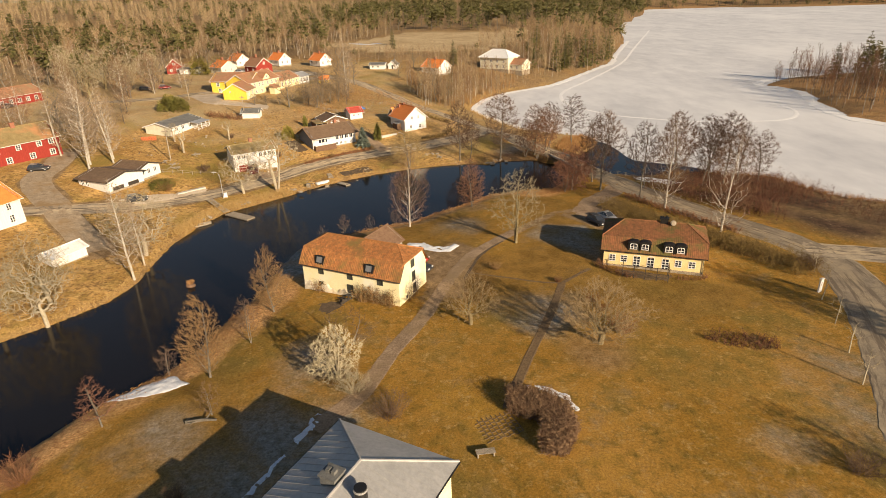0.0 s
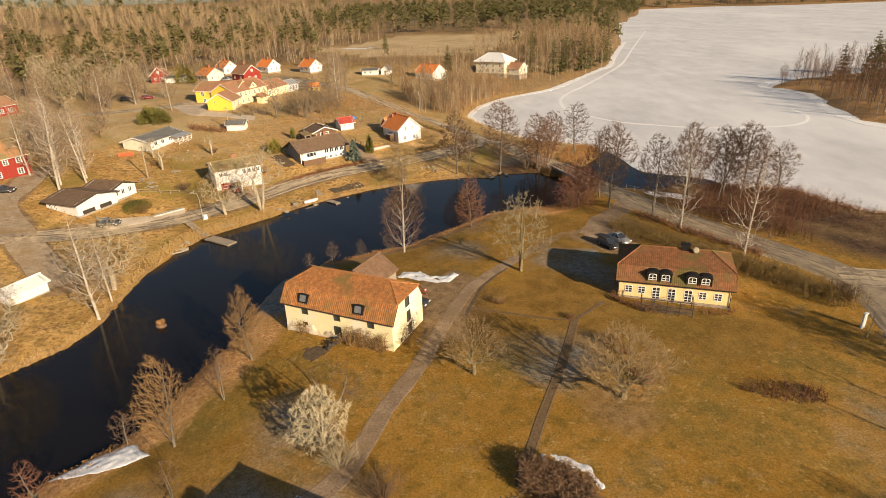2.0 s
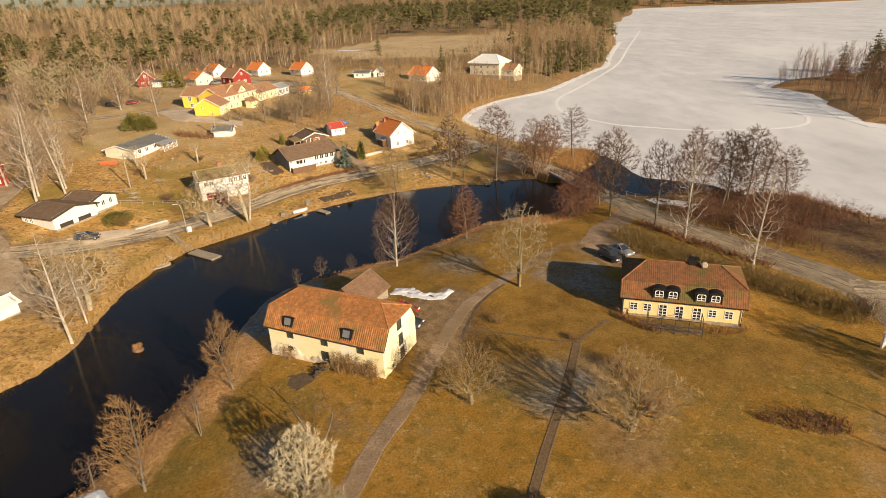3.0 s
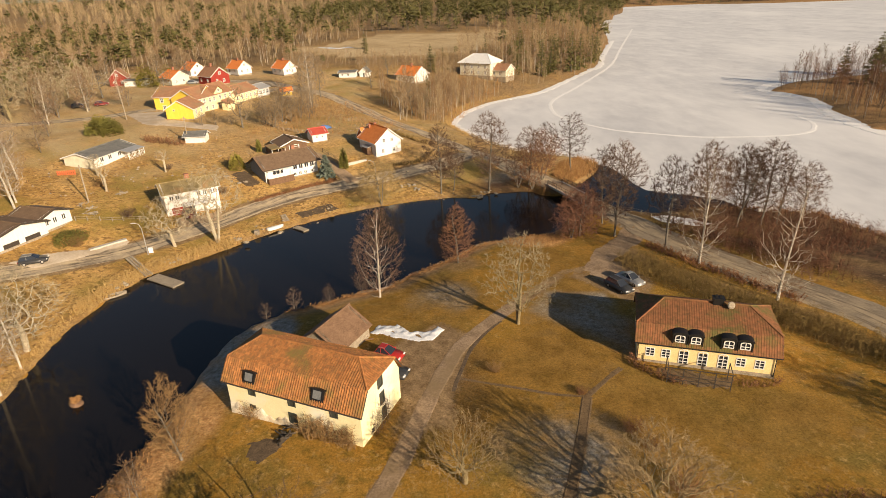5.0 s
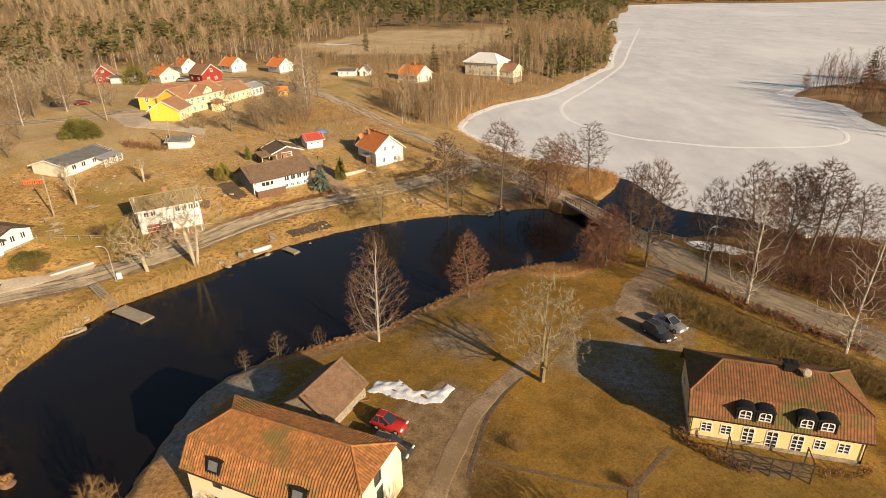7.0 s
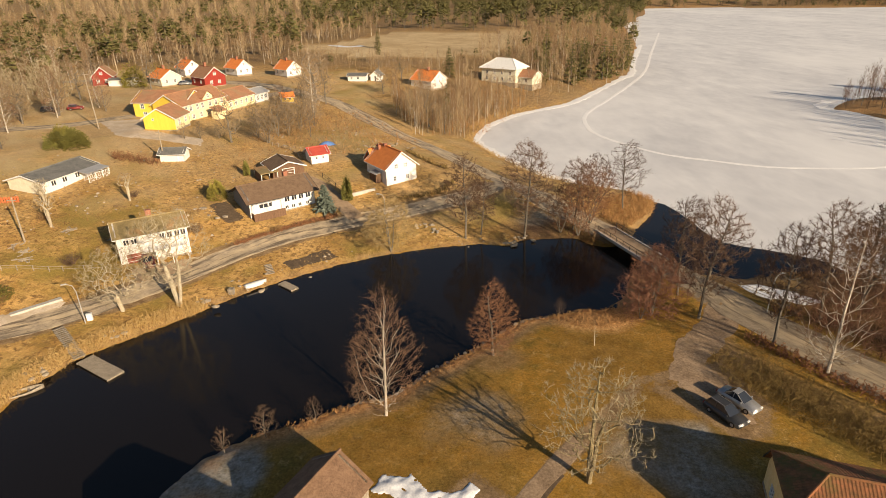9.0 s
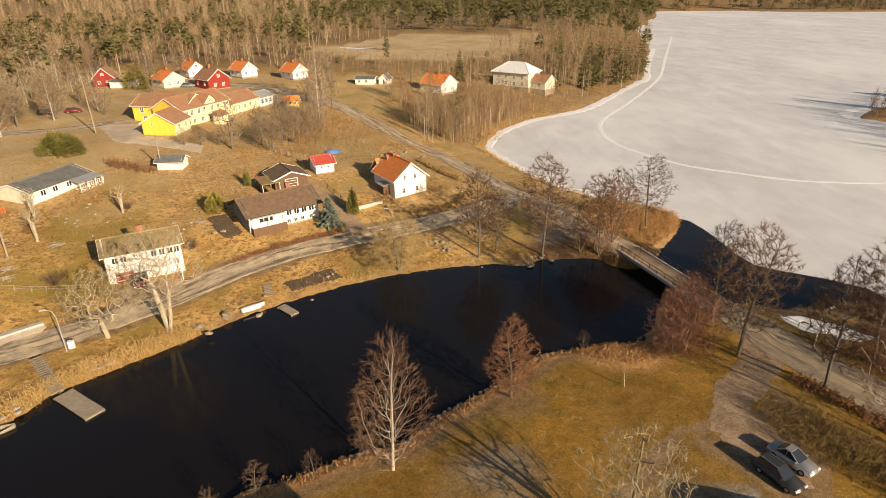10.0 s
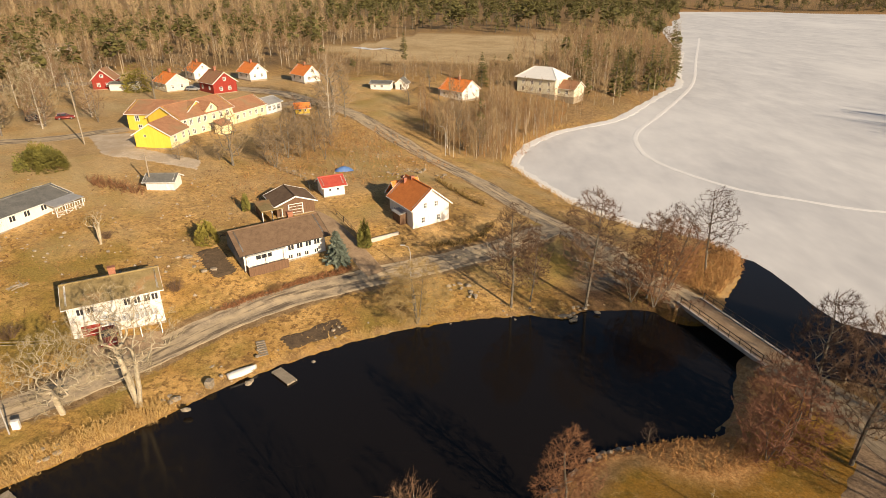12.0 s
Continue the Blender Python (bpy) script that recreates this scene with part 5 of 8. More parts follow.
def grown_tree(rng, tall, profile, count, trunk_r, bark, twig, stem=0.9, leaders=1, splay=0.15, straight=0.3, rise=0.6, hollow=0.45, bark_r=0.03,
               tip_w=0.010, tips=4, tip_len=0.6, droop=0.0, wild=0.45, bend=0.10, lift=0.35, stem_run=0.6):
    """A bare tree: points are strewn through the crown's outline (profile: share of the height, radius), each is joined to the branch that
    leads there by the shortest way, and every branch is as thick as what it carries. Two meshes: trunk with limbs, and the fine crown."""
    hs, rs = zip(*profile)
    wide, turn = max(rs), rng.uniform(0, 6.28)
    goals = []
    while len(goals) < count:
        h, w = rng.uniform(hs[0], hs[-1]), rng.uniform(0, 2 * math.pi)
        r = float(np.interp(h, hs, rs))
        if rng.random() > (r / wide) ** 1.4:
            continue
        r *= (1 + 0.13 * math.sin(3 * w + 9 * h + turn) + 0.10 * math.sin(5 * w - 14 * h + 2 * turn)) * rng.random() ** hollow
        goals.append((math.cos(w) * r, math.sin(w) * r, h * tall))
    start = np.array((0, 0, hs[0] * tall * 0.7))
    goals = sorted(goals, key=lambda g: float(np.linalg.norm(np.array(g) - start)))
    pos, mum, run = np.zeros((count * 6 + 200, 3)), [-1], np.zeros(count * 6 + 200)
    pos[0] = (0, 0, -0.3)
    n = 1
    for lead in range(leaders):
        side = Vector((math.cos(turn + lead * 6.28 / leaders), math.sin(turn + lead * 6.28 / leaders), 0)) * (splay if leaders > 1 else 0.02)
        d, last = (Vector((0, 0, 1)) + side).normalized(), 0
        reach = tall * stem * (1.0 if lead == 0 else rng.uniform(0.8, 0.97))
        for i in range(12):
            d = (d + Vector((rng.gauss(0, bend * 0.5), rng.gauss(0, bend * 0.5), 0.05))).normalized()
            pos[n] = pos[last] + np.array(d) * reach / 12
            run[n] = run[last] + stem_run * reach / 12
            mum.append(last)
            last, n = n, n + 1
    step = 0.055 * tall
    for g in goals:
        g = np.array(g)
        away = np.linalg.norm(pos[:n] - g, axis=1)
        j = int(np.argmin(away + straight * run[:n] + rise * np.maximum(0, pos[:n, 2] - g[2] + 0.4 * lift * away)))
        k, last = min(4, 1 + int(away[j] / step)), j
        for i in range(1, k + 1):
            f = i / k
            q = pos[j] + (g - pos[j]) * f
            if i < k:
                q = q + np.array([rng.gauss(0, bend), rng.gauss(0, bend), rng.gauss(0, bend) - 0.25 * lift * math.sin(math.pi * f)]) * away[j] * 0.5
            pos[n], run[n] = q, run[last] + float(np.linalg.norm(q - pos[last]))
            mum.append(last)
            last, n = n, n + 1
    load, leaf = np.zeros(n), np.ones(n, bool)
    for i in range(n - 1, 0, -1):
        load[i] = max(load[i], 1.0)
        load[mum[i]] += load[i]
        leaf[mum[i]] = False
    thick = tip_w * load ** (math.log(trunk_r / tip_w) / math.log(load[0]))
    wood, fine = Tubes(), Tubes()
    at = [Vector(p) for p in pos[:n]]
    for i in range(1, n):
        r = float(thick[i])
        ra = r if mum[i] == 0 else min(float(thick[mum[i]]), r * 1.5)
        if mum[i] == 0:
            ra = r * 1.25
        if r >= bark_r:
            wood.stick(at[mum[i]], at[i], ra, r, 7 if r > 0.1 else 4)
        else:
            fine.ribbon(at[mum[i]], at[i], min(ra, bark_r), r)
        if leaf[i] or (r < bark_r * 0.8 and rng.random() < 0.5):
            d = (at[i] - at[mum[i]]).normalized()
            for k in range(tips):
                e = (d * 0.75 + Vector((rng.gauss(0, wild), rng.gauss(0, wild), rng.gauss(0, wild) - droop))).normalized()
                a = at[mum[i]].lerp(at[i], rng.random())
                fine.blade(a, a + e * tip_len * rng.uniform(0.45, 1.2), tip_w, e.orthogonal().normalized())
    return wood.mesh("trunk", bark), fine.mesh("crown", twig)


def conifer(rng, tall, wide, needles, bark, bare=0.06, boughs=26, dense=7):
    """A straight stem and drooping boughs of many small needle tufts."""
    wood, fine = Tubes(), Tubes()
    wood.stick(Vector((0, 0, -0.3)), Vector((0, 0, tall)), tall * 0.016 + 0.04, 0.02, 6)
    for i in range(boughs):
        f = bare + (0.98 - bare) * (i + rng.random()) / boughs
        r = wide * (1 - f) ** 0.85 * rng.uniform(0.75, 1.15) + 0.12
        for k in range(5):
            w = 2 * math.pi * (k + rng.random()) / 5 + i
            d = Vector((math.cos(w), math.sin(w), rng.uniform(-0.35, 0.05)))
            a = Vector((0, 0, f * tall))
            for j in range(dense):
                s = rng.uniform(0.2, 1.0)
                p = a + d * r * s
                e = (d + Vector((rng.gauss(0, 0.7), rng.gauss(0, 0.7), rng.gauss(-0.1, 0.35)))).normalized()
                fine.blade(p - e * 0.1 * r, p + e * (0.22 * r + 0.25), 0.10 * r + 0.09, e.cross(Vector((rng.gauss(0, 0.4), rng.gauss(0, 0.4), 1))).normalized())
    return wood.mesh("trunk", bark), fine.mesh("crown", needles)


def bush_meshes(rng, tall, wide, stems, twig_w, twig, levels=1):
    fine = Tubes()
    for i in range(stems):
        w = rng.random() * 2 * math.pi
        rr = wide * math.sqrt(rng.random()) * 0.5
        p = Vector((math.cos(w) * rr * 0.5, math.sin(w) * rr * 0.5, -0.1))
        top = Vector((math.cos(w) * rr * 1.7, math.sin(w) * rr * 1.7, tall * rng.uniform(0.55, 1.0) * (1 - 0.25 * rr / (wide * 0.5))))
        mid = p.lerp(top, 0.5) + Vector((rng.gauss(0, 0.1 * wide), rng.gauss(0, 0.1 * wide), 0.08 * tall))
        fine.stick(p, mid, twig_w * 1.4, twig_w)
        fine.stick(mid, top, twig_w, twig_w * 0.6)
        for k in range(11):
            a = p.lerp(mid, rng.random()) if k < 2 else mid.lerp(top, rng.random())
            e = ((top - p).normalized() + Vector((rng.gauss(0, 0.7), rng.gauss(0, 0.7), rng.gauss(0, 0.5)))).normalized()
            fine.blade(a, a + e * tall * rng.uniform(0.15, 0.34), twig_w * 0.8, e.orthogonal().normalized())
    return fine.mesh("crown", twig)


def dome_bush(rng, tall, wide, needles):
    """A rounded evergreen: short tufts over an uneven dome."""
    fine = Tubes()
    for i in range(1500):
        w, u = rng.random() * 2 * math.pi, rng.random()
        n = Vector((math.cos(w) * math.sqrt(1 - u * u), math.sin(w) * math.sqrt(1 - u * u), u))
        k = rng.uniform(0.7, 1.0) * (1 + 0.12 * math.sin(3 * w) + 0.08 * math.sin(7 * w + 5 * u))
        p = Vector((n.x * wide * k, n.y * wide * k, n.z * tall * k * 0.95))
        e = (n + Vector((rng.gauss(0, 0.5), rng.gauss(0, 0.5), rng.gauss(0.2, 0.4)))).normalized()
        fine.blade(p - e * 0.1, p + e * 0.32, 0.1, e.orthogonal().normalized())
    return fine.mesh("crown", needles)


def make_tree(name, kinds, x, y, tall, label, category="tree", group="", z=None, turn=None, fat=1.0):
    """Stands a copy of one of the grown kinds, scaled to its height, on the ground."""
    k = kinds[int(abs(x * 7.3 + y * 3.1)) % len(kinds)]
    trunk, crown, h0 = k
    ob = thing(name, (x, y, (height(x, y) if z is None else z), (x * 37 + y * 19) % 360 if turn is None else turn), label, category, group)
    s = tall / h0
    for nm, me in (("trunk", trunk), ("crown", crown)):
        if me:
            p = part(nm, me, None, ob)
            p.scale = (s * fat, s * fat, s)
    return ob


rng = random.Random(11)


def kinds_of(n, h0, profile, *args, **kw):
    return [(*grown_tree(rng, h0, profile, *args, **kw), h0) for i in range(n)]


BIRCH_SHAPE = [(0.09, 2.0), (0.2, 3.3), (0.36, 3.8), (0.56, 3.4), (0.78, 2.4), (0.93, 1.2), (1.0, 0.3)]
ALDER_SHAPE = [(0.22, 1.4), (0.38, 3.2), (0.6, 4.0), (0.8, 3.3), (0.94, 1.7), (1.0, 0.4)]
BIRCH = kinds_of(3, 16.0, BIRCH_SHAPE, 700, 0.16, M_BIRCH, M_BROWNTWIG, stem=0.97, straight=0.45, rise=1.3, bark_r=0.013, tip_w=0.0095, tips=11, tip_len=0.95, droop=0.35, bend=0.06, lift=0.2, stem_run=0.75)
PONDBIRCH = kinds_of(1, 16.0, BIRCH_SHAPE, 760, 0.15, M_BIRCH, M_BROWNTWIG, stem=0.97, straight=0.75, rise=1.1, bark_r=0.012, tip_w=0.0058, tips=6, tip_len=1.0, droop=0.45, wild=0.45, bend=0.05, lift=0.2, stem_run=0.75)
WHITEBIRCH = kinds_of(3, 16.0, [(0.14, 1.2), (0.3, 2.9), (0.5, 3.3), (0.72, 2.5), (0.92, 1.2), (1.0, 0.2)], 460, 0.19, M_BIRCH, M_BIRCHTWIG, stem=0.97, straight=0.45, rise=1.2, bark_r=0.014, tip_w=0.011, tips=11, tip_len=0.8, droop=0.3, bend=0.07, lift=0.2, stem_run=0.75)
ALDER = kinds_of(4, 16.0, ALDER_SHAPE, 720, 0.17, M_BARK, M_ALDERTWIG, stem=0.95, straight=0.4, rise=0.25, bark_r=0.03, tip_w=0.014, tips=17, tip_len=0.75, wild=0.45, lift=0.1, bend=0.08)
REDALDER = kinds_of(1, 10.0, [(0.05, 1.4), (0.25, 2.6), (0.5, 2.7), (0.75, 1.9), (0.93, 0.9), (1.0, 0.2)], 650, 0.15, M_BARK, M_TWIGRED, stem=0.93, straight=0.3, rise=0.4, bark_r=0.035, tip_w=0.010, tips=13, tip_len=0.6, wild=0.6)
LICHENOAK = kinds_of(1, 13.0, [(0.2, 1.4), (0.34, 4.2), (0.5, 4.9), (0.7, 4.2), (0.88, 2.8), (1.0, 1.0)], 620, 0.36, M_APPLEBARK, M_TWIGPALE, stem=0.85, leaders=2, splay=0.16, straight=0.12, rise=0.5, bark_r=0.018, tip_w=0.014, tips=12, tip_len=0.55, wild=0.8, bend=0.1)
OLDOAK = kinds_of(1, 12.0, [(0.28, 2.0), (0.45, 4.0), (0.65, 4.6), (0.85, 3.4), (1.0, 1.2)], 560, 0.40, M_WHITEBARK, M_TWIGPALE, stem=0.6, leaders=2, splay=0.25, straight=0.12, rise=0.5, bark_r=0.02, tip_w=0.009, tips=13, tip_len=0.65, wild=0.7, bend=0.1)
DOMETREE = kinds_of(2, 9.0, [(0.22, 2.4), (0.38, 4.2), (0.58, 4.6), (0.8, 3.6), (0.95, 1.8), (1.0, 0.6)], 760, 0.28, M_WHITEBARK, M_TWIGPALE, stem=0.34, straight=0.10, rise=0.5, hollow=0.38, bark_r=0.02, tip_w=0.0085, tips=13, tip_len=0.55, wild=0.7, bend=0.1)
POLLARD = kinds_of(2, 6.0, [(0.5, 0.8), (0.65, 1.5), (0.85, 1.5), (1.0, 0.9)], 130, 0.30, M_WHITEBARK, M_TWIGPALE, stem=0.6, leaders=2, straight=0.3, bark_r=0.03, tip_w=0.014, tips=4, tip_len=0.5)
VILLAGE = kinds_of(4, 12.0, [(0.2, 1.5), (0.38, 3.7), (0.6, 4.3), (0.82, 3.2), (1.0, 0.8)], 260, 0.28, M_BARK, M_VILLAGETWIG, stem=0.5, straight=0.2, rise=0.6, bark_r=0.045, tip_w=0.024, tips=7, tip_len=0.9, wild=0.55, bend=0.12)
AVENUE = kinds_of(3, 15.0, [(0.18, 2.6), (0.32, 4.8), (0.52, 5.8), (0.76, 4.6), (0.93, 2.4), (1.0, 0.8)], 420, 0.45, M_APPLEBARK, M_TWIGPALE, stem=0.45, leaders=2, splay=0.2, straight=0.15, rise=0.5, bark_r=0.05, tip_w=0.034, tips=11, tip_len=0.9, wild=0.7, bend=0.1)
VILLAGEBUSH = kinds_of(3, 9.0, [(0.08, 1.2), (0.25, 2.5), (0.5, 3.2), (0.75, 2.7), (1.0, 0.7)], 280, 0.15, M_BARK, M_VILLAGETWIG, stem=0.8, leaders=4, splay=0.25, straight=0.35, rise=0.7, bark_r=0.035, tip_w=0.02, tips=9, tip_len=0.8, wild=0.5)
APPLE = kinds_of(2, 6.0, [(0.24, 2.6), (0.4, 4.1), (0.62, 4.3), (0.84, 3.1), (1.0, 0.9)], 950, 0.30, M_APPLEBARK, M_APPLETWIG, stem=0.24, straight=0.5, rise=0.45, hollow=0.42, bark_r=0.024, tip_w=0.0085, tips=9, tip_len=0.55, wild=0.55, bend=0.06)
PEAR = kinds_of(1, 6.6, [(0.02, 2.2), (0.2, 3.0), (0.5, 2.9), (0.75, 2.2), (0.93, 1.1), (1.0, 0.3)], 700, 0.18, M_WHITEBARK, M_PEARTWIG, stem=0.9, leaders=3, splay=0.2, straight=0.25, rise=0.1, bark_r=0.03, tip_w=0.016, tips=14, tip_len=0.5, wild=0.8)
TANTREE = kinds_of(2, 10.5, [(0.10, 0.9), (0.26, 2.3), (0.46, 2.7), (0.68, 2.0), (0.88, 1.0), (1.0, 0.2)], 620, 0.14, M_BARK, M_TWIGTAN, stem=0.92, leaders=1, straight=0.7, rise=1.3, bark_r=0.022, tip_w=0.008, tips=11, tip_len=0.65, wild=0.4, stem_run=0.8)
BROWNBUSH = kinds_of(2, 10.0, [(0.12, 1.2), (0.35, 2.8), (0.6, 3.4), (0.85, 2.4), (1.0, 0.8)], 480, 0.15, M_BARK, M_TWIGRED, stem=0.8, leaders=4, splay=0.28, straight=0.3, rise=0.5, bark_r=0.03, tip_w=0.011, tips=13, tip_len=0.6, wild=0.55)
MAUVE = kinds_of(2, 8.0, [(0.05, 1.8), (0.28, 3.1), (0.55, 3.2), (0.8, 2.1), (1.0, 0.5)], 600, 0.12, M_BARK, M_TWIGMAUVE, stem=0.85, leaders=3, splay=0.2, straight=0.25, rise=0.3, bark_r=0.03, tip_w=0.010, tips=13, tip_len=0.6, wild=0.6)
WILLOW = kinds_of(1, 10.0, [(0.12, 2.6), (0.35, 4.6), (0.6, 4.7), (0.85, 3.1), (1.0, 1.0)], 520, 0.24, M_BARK, M_WILLOW, stem=0.75, leaders=3, splay=0.3, straight=0.3, bark_r=0.04, tip_w=0.012, tips=13, tip_len=1.2, droop=0.7)
SAPLING = kinds_of(2, 3.0, [(0.3, 0.3), (0.55, 0.8), (0.8, 0.6), (1.0, 0.15)], 26, 0.05, M_WHITEBARK, M_TWIGPALE, stem=0.95, straight=0.4, bark_r=0.015, tip_w=0.010, tips=2, tip_len=0.3)
SMALL = kinds_of(3, 5.5, [(0.1, 0.6), (0.35, 1.6), (0.6, 1.8), (0.85, 1.1), (1.0, 0.3)], 150, 0.07, M_BARK, M_TWIG, stem=0.85, leaders=2, splay=0.2, straight=0.4, rise=0.8, bark_r=0.02, tip_w=0.008, tips=6, tip_len=0.5)
SMALLRED = kinds_of(1, 6.7, [(0.22, 1.6), (0.35, 2.1), (0.6, 1.5), (0.85, 0.7), (1.0, 0.15)], 260, 0.10, M_BARK, M_TWIGMAUVE, stem=0.97, straight=0.35, rise=0.1, bark_r=0.03, tip_w=0.012, tips=8, tip_len=0.5, lift=0.0)
SPRUCE = [(*conifer(rng, 14.0, 2.9, M_NEEDLE, M_BARK), 14.0) for i in range(2)]
BLUE = [(*conifer(rng, 5.3, 2.0, M_NEEDLEBLUE, M_BARK, 0.03, 34, 14), 5.3)]
THUJA = [(None, dome_bush(rng, 4.4, 1.0, M_THUJA), 4.4)]
MOUND = [(None, dome_bush(rng, 2.0, 2.6, M_THUJA), 2.0)]
ROUNDBUSH = [(None, dome_bush(rng, 4.0, 2.2, M_THUJA), 4.0), (None, dome_bush(rng, 4.0, 2.0, M_NEEDLEYELLOW), 4.0)]
SHRUB = [(None, bush_meshes(rng, 3.0, 3.2, 130, 0.013, t), 3.0) for t in (M_TWIG, M_TWIGRED, M_TWIGPALE, M_TWIGTAN)]

# around the houses
make_tree("birch", PONDBIRCH, -6.8, 96.4, 15.4, "tall white-stemmed bare birch at the pond's edge", fat=1.05)
make_tree("alder_bush", REDALDER, 4.9, 107.0, 10.4, "bare reddish-brown alder at the water's edge")
make_tree("lichen_oak", LICHENOAK, 12.0, 87.0, 12.8, "bare lichen-grey oak beside the drive")
make_tree("apple_tree", APPLE, 3.9, 60.6, 7.2, "bare spreading apple tree on the lawn", group="fruit trees on the lawn", fat=0.76)
make_tree("apple_tree", APPLE, 19.4, 55.8, 8.2, "wide bare apple tree on the lawn", group="fruit trees on the lawn", fat=0.9)
make_tree("pear_tree", PEAR, -11.3, 50.0, 6.6, "pale lichen-covered fruit tree beside the mill", fat=0.95)
make_tree("brown_fruit_tree", SMALL[:1], -10.8, 54.4, 6.6, "small brown bare tree behind the pale fruit tree", fat=1.6)
make_tree("red_sapling_tree", SMALLRED, -34.0, 41.9, 6.7, "small reddish tree on the pond bank")
for x, y, h in ((-26, 50, 10.8), (-23, 64.9, 10.1)):
    make_tree("tan_tree", TANTREE, x, y, h, "slender tan-twigged tree on the bank", group="slender bank trees")
for x, y, h in ((-31.3, 51, 4.2), (-23.6, 57.1, 6.0), (-23.1, 43.3, 4.2), (-18.5, 93.6, 4.0), (-22, 91.6, 3.2), (-25.2, 60.5, 5.2), (-9.8, 98.8, 3.2), (14.7, 118.0, 3.0), (-14, 95.6, 3.4)):
    make_tree("young_tree", SMALL, x, y, h, "small bare young tree near the water", group="young bank trees")
for x, y, h in ((51.7, 66.9, 4.2), (50, 60.8, 4.2), (47.8, 54.3, 4.4), (45.6, 48.2, 4.6), (17.3, 108.6, 2.6), (55.4, 75.5, 4.0)):
    make_tree("sapling", SAPLING, x, y, h, "thin newly planted sapling along the road", group="roadside saplings")
# the row between drive and lake
for x, y, h in ((31.8, 121.4, 14.8), (32.2, 114.8, 17.0), (38.6, 108.4, 15.8), (54.0, 116.5, 15.2), (58.7, 117.4, 15.8), (46.9, 113.4, 16.6), (56.4, 119.6, 14.0), (61.6, 117.6, 13.6), (66.1, 117.4, 11.6)):
    make_tree("alder", ALDER, x, y, h, "tall bare alder beside the lake road", group="lakeside alders")
for x, y, h in ((42, 103, 18.4), (48.1, 91.6, 19.2)):
    make_tree("birch", BIRCH, x, y, h, "tall white-stemmed birch beside the lake road", group="lakeside birches")
# far bank
for x, y, h in ((2.4, 143.7, 15.5), (13.0, 145.0, 17.6), (22.0, 147.0, 13.5), (33.2, 155.5, 14.2), (5.2, 145.2, 11), (26.5, 151.5, 12.5)):
    make_tree("alder", ALDER, x, y, h, "bare alder on the far bank by the bridge", group="bridge alders", fat=1.05)
for x, y, h in ((22.6, 145.2, 11.0), (19.6, 146.2, 9.5), (25.2, 148.0, 11.5)):
    make_tree("alder_bush", BROWNBUSH, x, y, h, "dense many-stemmed alder beside the bridge", group="dense bridge alders", fat=1.1)
for x, y, h in ((26.4, 116.0, 10.0), (28.4, 121.5, 8.0), (24.8, 115.2, 7.5)):
    make_tree("bridge_thicket_tree", MAUVE, x, y, h, "reddish fine-twigged tree in the thicket by the bridge", group="thicket trees", fat=1.15)
make_tree("willow", WILLOW, -10.4, 139.4, 9.9, "yellow-twigged willow hanging over the water")
make_tree("garden_oak", DOMETREE, -45.4, 118, 9.6, "bare grey tree beside the bank lane")
make_tree("garden_oak", OLDOAK, -38.5, 120.2, 14.8, "large pale-barked bare tree beside the bank lane")
make_tree("birch", WHITEBIRCH, -49.2, 77.2, 16.5, "leaning white-stemmed birch on the far bank", group="bank birches")
make_tree("birch", WHITEBIRCH, -50.2, 82.5, 11.5, "slender birch on the far bank", group="bank birches")
for x, y, h in ((-54.4, 63.6, 12.0), (-56.8, 68.4, 11.5), (-60.0, 62.0, 11.0)):
    make_tree("bank_oak", DOMETREE, x, y, h, "pale wide-crowned bare tree on the far bank", group="pale bank trees", fat=0.8)
make_tree("bank_oak", DOMETREE, -51.6, 86.0, 12.0, "pale wide-crowned bare tree leaning over the pond")
for x, y, h in ((-129.4, 215.8, 16.7), (-137.7, 244.2, 16.8), (-108.3, 209.1, 16.2), (-123.4, 195.5, 17.5), (-116.3, 206, 13.5), (-144.7, 265.8, 14), (-136, 205, 15), (-150, 225, 16), (-158, 240, 15), (-128, 232, 14)):
    make_tree("avenue_tree", AVENUE, x, y, h * 0.95, "tall bare avenue tree in the village", group="avenue trees", fat=0.85)
for x, y, h in ((-90, 136, 17), (-95, 143, 16), (-88, 143, 15), (-99, 149, 16), (-93.5, 131, 16.5), (-82.0, 122.8, 20.5), (-83.6, 126.0, 18.5), (-79.3, 128.1, 17.5), (-80.8, 131.0, 15.5)):
    make_tree("birch", WHITEBIRCH, x, y, h, "tall white-stemmed garden birch", group="garden birches")
for x, y, h in ((-67.2, 138.6, 6.2), (-59.8, 150.5, 5.5), (-73, 147, 5)):
    make_tree("pollard", POLLARD, x, y, h, "pollarded bare tree in the orchard", group="pollards")
for x, y, h in ((-52.7, 186.2, 11.5), (-44.3, 240.9, 19.4), (-36, 196, 8.5), (-48, 215, 10), (-42, 226, 11), (-107.3, 208, 12.7), (-123, 215, 12), (-114, 202, 11), (-97, 213, 10), (-132, 205, 12), (-100, 175, 8), (-112, 160, 11), (-93, 160, 10), (-104, 150, 12)):
    make_tree("village_tree", VILLAGE if h > 10 else SMALL, x, y, h, "bare grey-brown tree in the village", group="village trees")
make_tree("birch", WHITEBIRCH, -40.0, 220.0, 20.5, "tall white-stemmed birch above the village road", fat=0.8)
